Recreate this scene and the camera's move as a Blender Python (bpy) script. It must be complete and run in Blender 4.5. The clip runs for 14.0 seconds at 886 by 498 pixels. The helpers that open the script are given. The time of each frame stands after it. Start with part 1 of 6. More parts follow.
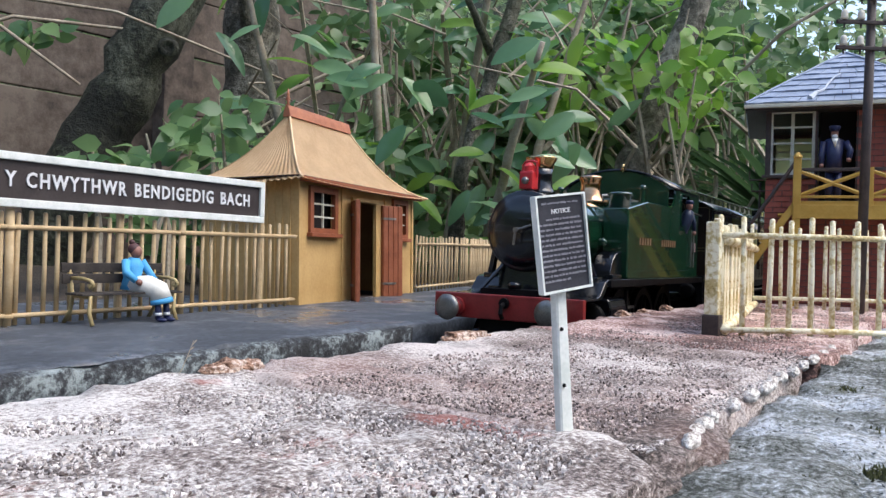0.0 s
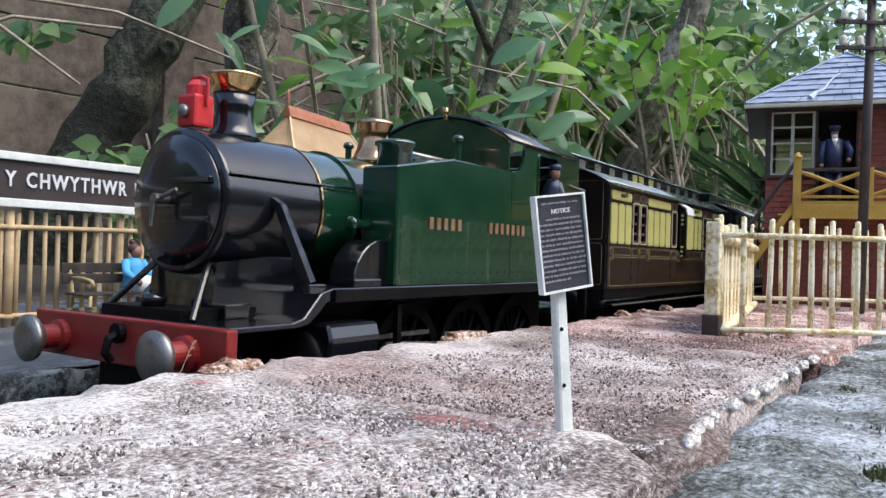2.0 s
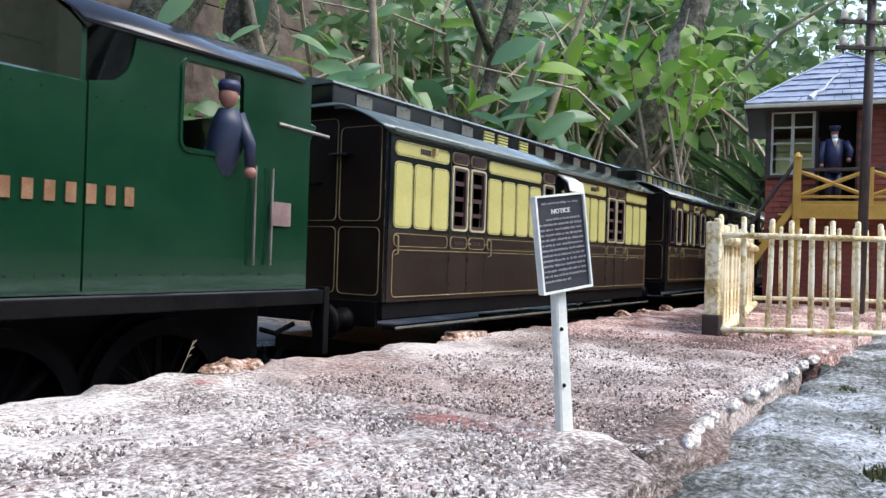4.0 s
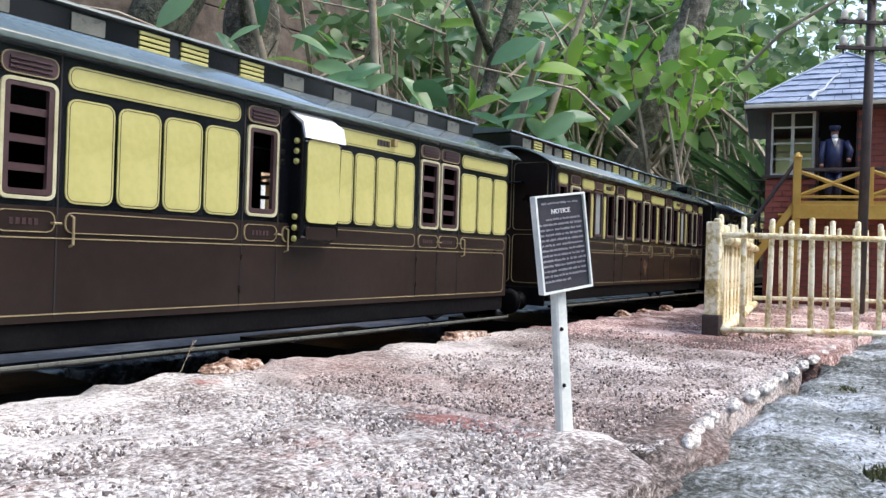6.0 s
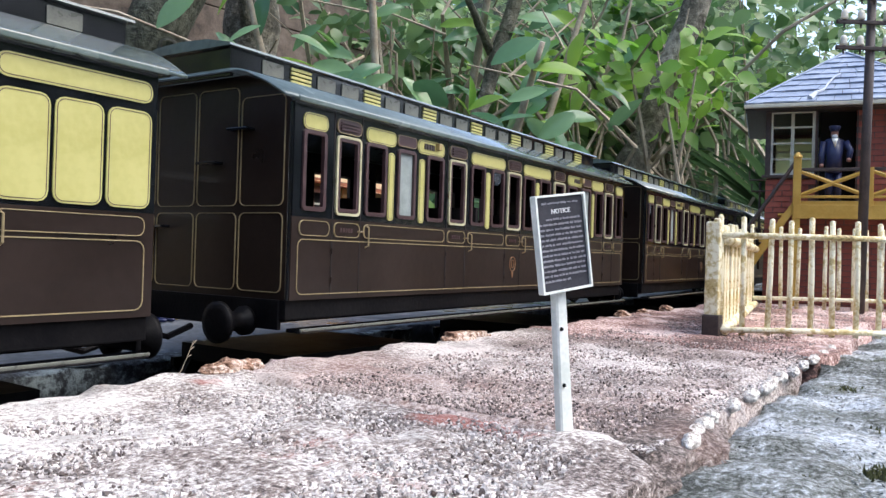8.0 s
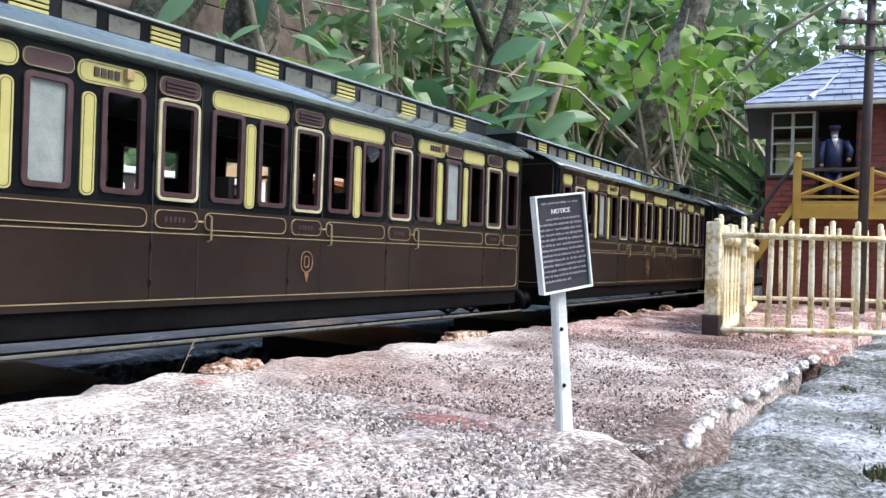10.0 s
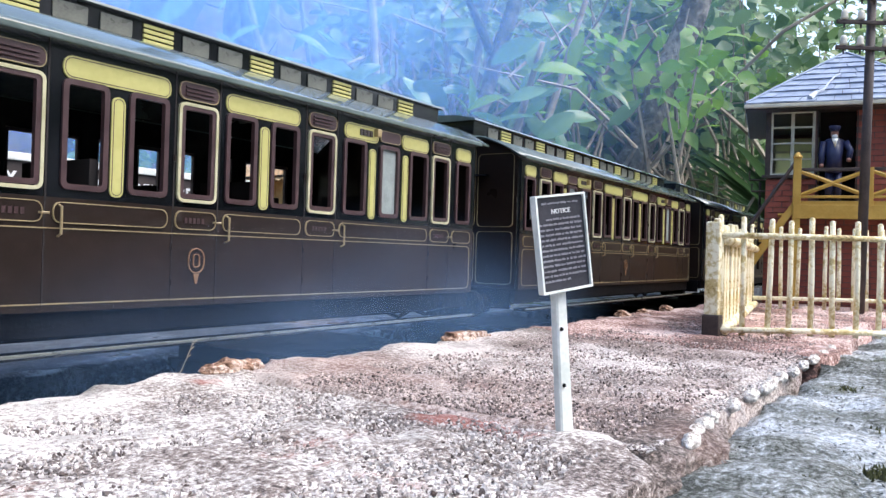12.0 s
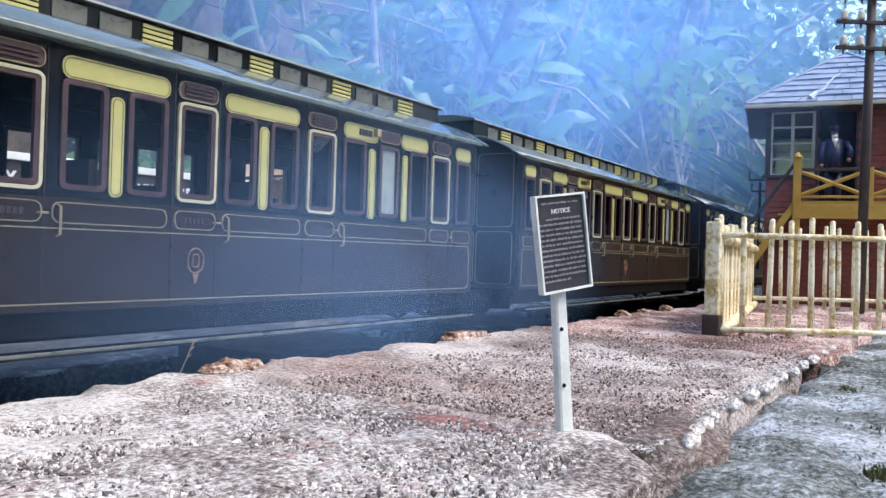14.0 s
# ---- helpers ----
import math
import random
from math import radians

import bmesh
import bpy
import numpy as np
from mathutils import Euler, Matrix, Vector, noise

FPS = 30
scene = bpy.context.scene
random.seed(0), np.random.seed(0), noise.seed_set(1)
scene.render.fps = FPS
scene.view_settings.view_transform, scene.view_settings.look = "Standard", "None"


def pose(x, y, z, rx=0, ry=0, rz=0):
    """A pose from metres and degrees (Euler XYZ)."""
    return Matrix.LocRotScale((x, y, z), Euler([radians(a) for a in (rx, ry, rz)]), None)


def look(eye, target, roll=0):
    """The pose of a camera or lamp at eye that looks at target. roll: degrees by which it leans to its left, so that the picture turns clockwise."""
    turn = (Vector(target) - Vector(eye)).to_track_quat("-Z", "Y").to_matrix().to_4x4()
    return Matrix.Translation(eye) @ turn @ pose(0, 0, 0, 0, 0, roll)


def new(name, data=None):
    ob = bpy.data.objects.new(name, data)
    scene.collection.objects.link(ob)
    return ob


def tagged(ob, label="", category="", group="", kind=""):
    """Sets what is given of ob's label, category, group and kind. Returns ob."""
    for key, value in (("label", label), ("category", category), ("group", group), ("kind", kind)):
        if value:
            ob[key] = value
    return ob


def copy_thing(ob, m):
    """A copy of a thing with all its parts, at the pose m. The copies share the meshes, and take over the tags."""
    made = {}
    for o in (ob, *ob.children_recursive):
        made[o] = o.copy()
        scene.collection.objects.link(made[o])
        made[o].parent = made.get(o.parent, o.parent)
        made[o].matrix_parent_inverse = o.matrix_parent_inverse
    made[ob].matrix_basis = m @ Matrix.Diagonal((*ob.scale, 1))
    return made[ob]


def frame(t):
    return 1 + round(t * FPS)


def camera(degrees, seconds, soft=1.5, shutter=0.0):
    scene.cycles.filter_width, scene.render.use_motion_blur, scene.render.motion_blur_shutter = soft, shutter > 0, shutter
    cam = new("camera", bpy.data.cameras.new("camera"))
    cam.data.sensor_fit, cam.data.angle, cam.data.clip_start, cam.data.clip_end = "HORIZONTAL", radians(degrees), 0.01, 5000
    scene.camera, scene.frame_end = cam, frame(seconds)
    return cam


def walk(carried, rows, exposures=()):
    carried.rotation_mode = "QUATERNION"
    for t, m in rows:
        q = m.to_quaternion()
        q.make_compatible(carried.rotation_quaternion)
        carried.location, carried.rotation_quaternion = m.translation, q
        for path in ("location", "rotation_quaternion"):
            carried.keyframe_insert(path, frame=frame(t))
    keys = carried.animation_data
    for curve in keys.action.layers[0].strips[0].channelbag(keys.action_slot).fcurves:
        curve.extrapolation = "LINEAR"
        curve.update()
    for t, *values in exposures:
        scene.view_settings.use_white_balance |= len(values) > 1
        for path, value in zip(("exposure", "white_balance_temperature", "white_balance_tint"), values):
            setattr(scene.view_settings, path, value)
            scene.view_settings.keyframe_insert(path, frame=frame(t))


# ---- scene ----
# ---- camera: it stands still on the stone beside the line ----
EYE = Vector((-0.0005, -0.2082, 0.0653))
cam = camera(59.07, 14.0, soft=1.4)
VIEW = look(EYE, EYE + Vector((0.8295, 0.5584, 0.0045)), 1.8)
walk(cam, [(0.0, VIEW), (14.0, VIEW)], [(0.0, 0.44), (2.5, 0.50), (3.2, 0.60), (6.0, 0.64), (8.0, 0.72), (11.0, 0.80), (12.0, 0.78), (12.5, 0.76), (13.0, 0.60), (14.0, 0.46)])

# ---- light: bright overcast sky under trees ----
world = bpy.data.worlds.new("sky")
scene.world = world
world.use_nodes = True
wn = world.node_tree.nodes
sky = wn.new("ShaderNodeTexSky")
sky.sky_type = "NISHITA"
sky.sun_disc = False
sky.sun_elevation = radians(52)
sky.sun_rotation = radians(150)
sky.air_density, sky.dust_density = 1.0, 2.5
world.node_tree.links.new(sky.outputs[0], wn["Background"].inputs[0])
wn["Background"].inputs[1].default_value = 0.26
sun_data = bpy.data.lights.new("sun", "SUN")
sun_data.energy, sun_data.angle, sun_data.color = 1.5, radians(35), (1.0, 0.99, 0.965)
sun = new("sun", sun_data)
sun.matrix_basis = look((0.2, -1.5, 2.9), (0.4, 0.1, 0))


# ---- materials ----
def mat(name, base, other=None, rough=0.6, metal=0.0, scale=80.0, mix=0.5, bump=0.15, fine=None, coat=0.0, spec=0.5):
    """A painted or natural surface: two colours blended by coarse and fine noise, with relief."""
    m = bpy.data.materials.new(name)
    m.use_nodes = True
    n, ln = m.node_tree.nodes, m.node_tree.links
    b = n["Principled BSDF"]
    b.inputs["Roughness"].default_value = rough
    b.inputs["Metallic"].default_value = metal
    b.inputs["Coat Weight"].default_value = coat
    b.inputs["Specular IOR Level"].default_value = spec
    co = n.new("ShaderNodeTexCoord")
    big, small = n.new("ShaderNodeTexNoise"), n.new("ShaderNodeTexNoise")
    big.inputs["Scale"].default_value, big.inputs["Detail"].default_value = scale, 5
    small.inputs["Scale"].default_value, small.inputs["Detail"].default_value = fine or scale * 9, 3
    for t in (big, small):
        ln.new(co.outputs["Object"], t.inputs["Vector"])
    add = n.new("ShaderNodeMath")
    add.operation = "MULTIPLY_ADD"
    ln.new(small.outputs[0], add.inputs[0])
    add.inputs[1].default_value = 0.5
    ln.new(big.outputs[0], add.inputs[2])
    ramp = n.new("ShaderNodeValToRGB")
    ramp.color_ramp.elements[0].position = 0.75 - 0.35 * mix
    ramp.color_ramp.elements[1].position = 0.75 + 0.35 * mix
    ramp.color_ramp.elements[0].color = (*base, 1)
    ramp.color_ramp.elements[1].color = (*(other or [c * 1.35 for c in base]), 1)
    ln.new(add.outputs[0], ramp.inputs[0])
    ln.new(ramp.outputs[0], b.inputs["Base Color"])
    rr = n.new("ShaderNodeMapRange")
    rr.inputs["To Min"].default_value, rr.inputs["To Max"].default_value = max(0.03, rough - 0.12), min(1, rough + 0.12)
    ln.new(big.outputs[0], rr.inputs[0])
    ln.new(rr.outputs[0], b.inputs["Roughness"])
    if bump:
        bp = n.new("ShaderNodeBump")
        bp.inputs["Strength"].default_value = bump
        bp.inputs["Distance"].default_value = 0.4 / (fine or scale * 9)
        ln.new(small.outputs[0], bp.inputs["Height"])
        ln.new(bp.outputs[0], b.inputs["Normal"])
    return m


def stone_mat(name, stops, scale, fine, bump, dist, rough=0.85, patch=None, wet=False):
    """Weathered concrete or stone: a ramp over coarse noise, speckled by fine grains, with patches of a second colour."""
    m = bpy.data.materials.new(name)
    m.use_nodes = True
    n, ln = m.node_tree.nodes, m.node_tree.links
    b = n["Principled BSDF"]
    co = n.new("ShaderNodeTexCoord")

    def noise_at(sc, detail, rgh=0.6):
        t = n.new("ShaderNodeTexNoise")
        t.inputs["Scale"].default_value, t.inputs["Detail"].default_value, t.inputs["Roughness"].default_value = sc, detail, rgh
        ln.new(co.outputs["Object"], t.inputs["Vector"])
        return t.outputs[0]

    coarse, grain = noise_at(scale, 6), noise_at(fine, 4, 0.75)
    ma = n.new("ShaderNodeMath")
    ma.operation = "MULTIPLY_ADD"
    ln.new(grain, ma.inputs[0])
    ma.inputs[1].default_value = 0.85
    sub = n.new("ShaderNodeMath")
    sub.operation = "SUBTRACT"
    ln.new(coarse, sub.inputs[0])
    sub.inputs[1].default_value = 0.42
    ln.new(sub.outputs[0], ma.inputs[2])
    ramp = n.new("ShaderNodeValToRGB")
    els = ramp.color_ramp.elements
    els[0].position, els[0].color = stops[0][0], (*stops[0][1], 1)
    els[1].position, els[1].color = stops[-1][0], (*stops[-1][1], 1)
    for p, c in stops[1:-1]:
        els.new(p).color = (*c, 1)
    ln.new(ma.outputs[0], ramp.inputs[0])
    colour = ramp.outputs[0]
    for sc, lo, hi, col, amount in patch or ():
        r2 = n.new("ShaderNodeMapRange")
        r2.inputs[1].default_value, r2.inputs[2].default_value = lo, hi
        r2.inputs[4].default_value = amount
        ln.new(noise_at(sc, 5, 0.65), r2.inputs[0])
        mx = n.new("ShaderNodeMix")
        mx.data_type = "RGBA"
        ln.new(r2.outputs[0], mx.inputs[0])
        ln.new(colour, mx.inputs[6])
        mx.inputs[7].default_value = (*col, 1)
        colour = mx.outputs[2]
    ln.new(colour, b.inputs["Base Color"])
    b.inputs["Roughness"].default_value = rough
    if wet:
        rw = n.new("ShaderNodeMapRange")
        rw.inputs[1].default_value, rw.inputs[2].default_value = 0.45, 0.6
        rw.inputs[3].default_value, rw.inputs[4].default_value = 0.75, 0.2
        ln.new(coarse, rw.inputs[0])
        ln.new(rw.outputs[0], b.inputs["Roughness"])
    bp = n.new("ShaderNodeBump")
    bp.inputs["Strength"].default_value, bp.inputs["Distance"].default_value = bump, dist
    ln.new(grain, bp.inputs["Height"])
    ln.new(bp.outputs[0], b.inputs["Normal"])
    return m


def leaf_mat(name, a, b_, rough=0.4, trans=0.35):
    m = bpy.data.materials.new(name)
    m.use_nodes = True
    n, ln = m.node_tree.nodes, m.node_tree.links
    p = n["Principled BSDF"]
    geo, oi = n.new("ShaderNodeNewGeometry"), n.new("ShaderNodeObjectInfo")
    add = n.new("ShaderNodeMath")
    add.operation = "ADD"
    ln.new(geo.outputs["Random Per Island"], add.inputs[0])
    ln.new(oi.outputs["Random"], add.inputs[1])
    fr = n.new("ShaderNodeMath")
    fr.operation = "FRACT"
    ln.new(add.outputs[0], fr.inputs[0])
    ramp = n.new("ShaderNodeValToRGB")
    ramp.color_ramp.elements[0].color, ramp.color_ramp.elements[1].color = (*a, 1), (*b_, 1)
    ln.new(fr.outputs[0], ramp.inputs[0])
    co, nz = n.new("ShaderNodeTexCoord"), n.new("ShaderNodeTexNoise")
    nz.inputs["Scale"].default_value = 60
    ln.new(co.outputs["Object"], nz.inputs["Vector"])
    mx = n.new("ShaderNodeMix")
    mx.data_type, mx.blend_type = "RGBA", "MULTIPLY"
    mx.inputs[0].default_value = 0.3
    ln.new(ramp.outputs[0], mx.inputs[6])
    ln.new(nz.outputs[0], mx.inputs[7])
    ln.new(mx.outputs[2], p.inputs["Base Color"])
    p.inputs["Roughness"].default_value = rough
    tr = n.new("ShaderNodeBsdfTranslucent")
    ln.new(ramp.outputs[0], tr.inputs[0])
    ms = n.new("ShaderNodeMixShader")
    ms.inputs[0].default_value = trans
    ln.new(p.outputs[0], ms.inputs[1])
    ln.new(tr.outputs[0], ms.inputs[2])
    ln.new(ms.outputs[0], n["Material Output"].inputs[0])
    return m


GREEN = mat("loco_green", (0.0035, 0.029, 0.013), (0.005, 0.037, 0.017), 0.2, scale=60, bump=0.012, coat=0.9)
BLACK = mat("satin_black", (0.0025, 0.003, 0.0045), (0.006, 0.007, 0.010), 0.2, scale=60, bump=0.03, coat=0.4)
FLATBLACK = mat("grimy_black", (0.002, 0.002, 0.003), (0.007, 0.0065, 0.007), 0.5, scale=90, bump=0.2, spec=0.1)
STEEL = mat("dull_steel", (0.18, 0.17, 0.16), (0.32, 0.31, 0.29), 0.42, 0.9, scale=150)
BRASS = mat("polished_brass", (0.52, 0.35, 0.16), (0.68, 0.48, 0.25), 0.13, 1.0, scale=120, bump=0.04)
RED = mat("buffer_beam_red", (0.16, 0.012, 0.012), (0.24, 0.02, 0.018), 0.4, scale=90, bump=0.08)
LAMPRED = mat("lamp_red", (0.45, 0.02, 0.025), (0.55, 0.03, 0.035), 0.35, scale=120, bump=0.05)
GOLD = mat("gold_letter", (0.20, 0.10, 0.05), (0.30, 0.18, 0.10), 0.45, 0.3, scale=200)
COPPER = mat("copper_bonnet", (0.48, 0.27, 0.14), (0.62, 0.40, 0.24), 0.16, 1.0, scale=120, bump=0.04)
CHOC = mat("chocolate_paint", (0.015, 0.0092, 0.0072), (0.023, 0.0145, 0.0115), 0.33, scale=40, bump=0.05, coat=0.1, spec=0.3)
MAROON = mat("maroon_wood", (0.044, 0.023, 0.025), (0.066, 0.037, 0.039), 0.35, scale=200)
CREAM = mat("cream_paint", (0.40, 0.38, 0.125), (0.47, 0.45, 0.165), 0.42, scale=70, bump=0.05)
LINE = mat("lining_gold", (0.22, 0.17, 0.09), (0.32, 0.26, 0.14), 0.45, scale=150)
BEAD = mat("pale_cream_bead", (0.36, 0.34, 0.20), (0.50, 0.48, 0.32), 0.35, scale=150)
PLATE = mat("cast_plate", (0.16, 0.10, 0.10), (0.24, 0.17, 0.17), 0.5, scale=200)
ROOFM = mat("coach_roof_grey", (0.075, 0.105, 0.10), (0.125, 0.165, 0.155), 0.24, scale=50, bump=0.05, coat=0.8)
# clerestory glass; also the highlight drawn along the footboards
GLAZE = mat("frosted_light_and_glint", (0.095, 0.10, 0.085), (0.15, 0.155, 0.13), 0.3, scale=200)
GREYPANE = mat("frosted_pane", (0.21, 0.25, 0.24), (0.30, 0.34, 0.33), 0.35, scale=200)
FENCE = mat("buff_fence_paint", (0.40, 0.28, 0.14), (0.58, 0.44, 0.26), 0.6, scale=120, mix=0.8, bump=0.3)
YELLOW = mat("ochre_timber_paint", (0.42, 0.24, 0.035), (0.52, 0.32, 0.06), 0.5, scale=90, bump=0.2)
WALLOCH = mat("shelter_ochre", (0.44, 0.27, 0.095), (0.54, 0.35, 0.14), 0.6, scale=45, bump=0.2)
# buff lightened to carry the strong light falling on the roof
ROOFOCH = mat("shelter_roof_buff", (0.66, 0.46, 0.25), (0.78, 0.58, 0.35), 0.55, scale=50, bump=0.15)
TERRA = mat("terracotta", (0.30, 0.10, 0.045), (0.42, 0.16, 0.08), 0.6, scale=120, bump=0.25)
DOORBR = mat("red_brown_door", (0.20, 0.055, 0.022), (0.29, 0.09, 0.04), 0.5, scale=120, bump=0.2)
# near-black for door joints, and painted on interiors as their shade
DARK = mat("shade_and_joint_dark", (0.008, 0.006, 0.006), (0.014, 0.010, 0.01), 0.8, bump=0)
WHITE = mat("aged_white_paint", (0.62, 0.66, 0.62), (0.78, 0.80, 0.77), 0.5, scale=120, mix=0.4, bump=0.15)
SIGNBR = mat("sign_dark_brown", (0.030, 0.022, 0.021), (0.045, 0.034, 0.032), 0.5, scale=90, bump=0.1)
NOTICE = mat("notice_slate", (0.022, 0.022, 0.03), (0.04, 0.04, 0.052), 0.5, scale=250)
NOTEGREY = mat("worn_notice_letter", (0.26, 0.26, 0.29), (0.40, 0.40, 0.44), 0.5, scale=250, bump=0.05)
LETTER = mat("white_letter", (0.62, 0.63, 0.64), (0.75, 0.76, 0.78), 0.5, scale=250, bump=0.05)
WOOD = mat("dark_bench_wood", (0.018, 0.014, 0.012), (0.05, 0.04, 0.033), 0.6, scale=150, bump=0.3)
BENCHI = mat("bench_gilt_iron", (0.30, 0.22, 0.09), (0.42, 0.33, 0.16), 0.5, scale=150, bump=0.2)
BLUE = mat("blue_dress", (0.05, 0.30, 0.60), (0.09, 0.40, 0.70), 0.6, scale=150)
APRON = mat("white_apron", (0.66, 0.64, 0.58), (0.8, 0.78, 0.72), 0.6, scale=150)
SKIN = mat("figure_face", (0.22, 0.10, 0.075), (0.28, 0.13, 0.10), 0.55, scale=200)
HAIR = mat("figure_hair", (0.05, 0.018, 0.02), (0.08, 0.03, 0.03), 0.6, scale=200)
NAVY = mat("navy_cloth", (0.008, 0.012, 0.05), (0.018, 0.025, 0.08), 0.4, scale=150)
OVERALL = mat("blue_overall", (0.010, 0.018, 0.045), (0.02, 0.032, 0.07), 0.45, scale=150)
BRICK = mat("red_brick", (0.24, 0.055, 0.04), (0.34, 0.10, 0.07), 0.75, scale=120, mix=0.7, bump=0.3)
MORTAR = mat("brick_mortar", (0.10, 0.05, 0.045), (0.17, 0.10, 0.09), 0.85, scale=200)
SLATE = mat("blue_slate", (0.20, 0.25, 0.35), (0.32, 0.38, 0.49), 0.45, scale=60, mix=0.6, bump=0.15)
SLATEW = mat("lime_stain", (0.45, 0.5, 0.58), (0.6, 0.65, 0.72), 0.6, scale=200)
CREOSOTE = mat("dark_brown_timber", (0.028, 0.018, 0.016), (0.06, 0.04, 0.034), 0.55, scale=150, bump=0.3)
WINDOWP = mat("pale_window_paint", (0.46, 0.45, 0.36), (0.6, 0.58, 0.48), 0.5, scale=150)
PORCELAIN = mat("insulator_porcelain", (0.62, 0.58, 0.48), (0.75, 0.7, 0.6), 0.3, scale=150)
SLABW = stone_mat("weathered_concrete", [(0.39, (0.045, 0.036, 0.032)), (0.47, (0.20, 0.155, 0.138)), (0.54, (0.39, 0.335, 0.305)), (0.63, (0.78, 0.74, 0.70))],
                  16, 900, 1.0, 0.0012, patch=((34, 0.57, 0.66, (0.40, 0.14, 0.11), 0.7), (30, 0.52, 0.66, (0.085, 0.062, 0.05), 0.7), (60, 0.60, 0.68, (0.85, 0.82, 0.78), 0.6)))
SLABRED = stone_mat("red_concrete", [(0.38, (0.06, 0.035, 0.03)), (0.46, (0.24, 0.13, 0.11)), (0.53, (0.44, 0.27, 0.235)), (0.62, (0.80, 0.66, 0.61))],
                    14, 800, 1.0, 0.0012, patch=((12, 0.52, 0.64, (0.46, 0.17, 0.14), 0.6), (24, 0.57, 0.66, (0.82, 0.72, 0.68), 0.7)))
SLABR = stone_mat("pink_concrete", [(0.37, (0.05, 0.040, 0.034)), (0.46, (0.17, 0.135, 0.118)), (0.55, (0.34, 0.28, 0.255)), (0.64, (0.70, 0.64, 0.60))],
                  12, 950, 1.0, 0.0012, patch=((9, 0.54, 0.68, (0.40, 0.18, 0.14), 0.3), (22, 0.56, 0.68, (0.13, 0.098, 0.08), 0.6), (36, 0.60, 0.68, (0.80, 0.73, 0.69), 0.6)))
# the bluish-white last stop paints the sky's sheen on the wet stone
STONE = stone_mat("mossy_wet_stone", [(0.38, (0.026, 0.030, 0.022)), (0.45, (0.115, 0.125, 0.112)), (0.54, (0.25, 0.268, 0.268)), (0.64, (0.56, 0.60, 0.65))],
                  24, 700, 0.9, 0.0012, patch=((30, 0.56, 0.66, (0.045, 0.05, 0.022), 0.75), (90, 0.6, 0.7, (0.045, 0.04, 0.03), 0.6)), wet=True)
YELLOWF = stone_mat("chipped_cream_paint", [(0.27, (0.10, 0.065, 0.035)), (0.32, (0.40, 0.29, 0.10)), (0.44, (0.60, 0.48, 0.23)), (0.56, (0.86, 0.80, 0.60))], 60, 420, 0.5, 0.0006, rough=0.45)
BARKDARK = stone_mat("dark_mossy_bark", [(0.38, (0.010, 0.011, 0.006)), (0.5, (0.032, 0.035, 0.020)), (0.68, (0.11, 0.115, 0.08))], 8, 70, 0.9, 0.008)
PLATTOP = stone_mat("platform_slate", [(0.3, (0.028, 0.034, 0.042)), (0.5, (0.065, 0.075, 0.09)), (0.75, (0.14, 0.155, 0.18))], 18, 300, 0.25, 0.0008, rough=0.5, wet=True)
PLATEDGE = stone_mat("platform_edge_stone", [(0.38, (0.012, 0.013, 0.014)), (0.51, (0.045, 0.05, 0.055)), (0.66, (0.24, 0.28, 0.28))], 45, 330, 0.8, 0.0014)
SOIL = stone_mat("dark_leaf_litter", [(0.3, (0.010, 0.008, 0.006)), (0.5, (0.03, 0.022, 0.015)), (0.75, (0.075, 0.055, 0.035))], 9, 90, 0.8, 0.01)
BALLAST = stone_mat("dark_ballast", [(0.3, (0.006, 0.006, 0.007)), (0.55, (0.025, 0.024, 0.024)), (0.8, (0.07, 0.068, 0.065))], 40, 400, 0.9, 0.002)
BARK = stone_mat("mossy_bark", [(0.36, (0.045, 0.042, 0.028)), (0.5, (0.13, 0.12, 0.09)), (0.66, (0.32, 0.295, 0.24))], 9, 80, 0.9, 0.008, patch=((5, 0.5, 0.65, (0.035, 0.045, 0.014), 0.6),))
TWIG = mat("pale_twig", (0.24, 0.19, 0.13), (0.44, 0.38, 0.28), 0.7, scale=30, bump=0.3)
OLDWALL = stone_mat("brown_fence_board", [(0.34, (0.048, 0.035, 0.027)), (0.5, (0.105, 0.080, 0.061)), (0.68, (0.17, 0.135, 0.105))], 2, 30, 0.3, 0.004)
# dark and green noise paints foliage with the shade between it
BANK = stone_mat("painted_shade_bank", [(0.38, (0.006, 0.010, 0.005)), (0.5, (0.03, 0.05, 0.018)), (0.64, (0.12, 0.18, 0.06))], 5, 30, 0.9, 0.03)
LEAFBIG = leaf_mat("laurel_leaf", (0.07, 0.19, 0.09), (0.25, 0.42, 0.20), 0.2)
LEAFYOUNG = leaf_mat("young_leaf", (0.17, 0.38, 0.05), (0.32, 0.52, 0.09), 0.4, 0.5)
LEAFSMALL = leaf_mat("shrub_leaf", (0.065, 0.16, 0.055), (0.28, 0.44, 0.17), 0.33, 0.4)
# leaf colours raised to stand in for sunlight on the hedge
LEAFYEW = leaf_mat("hedge_leaf", (0.09, 0.18, 0.07), (0.42, 0.56, 0.27), 0.3, 0.5)
MOSS = leaf_mat("moss", (0.03, 0.035, 0.012), (0.13, 0.14, 0.05), 0.8, 0.2)
# pale translucent colour standing in for brightness beyond the signal box window
BRIGHTPANE = leaf_mat("pale_pane", (0.62, 0.66, 0.45), (0.7, 0.72, 0.5), 0.4, 0.8)
GRASSM = leaf_mat("blade_leaf", (0.025, 0.06, 0.025), (0.06, 0.12, 0.045), 0.4)


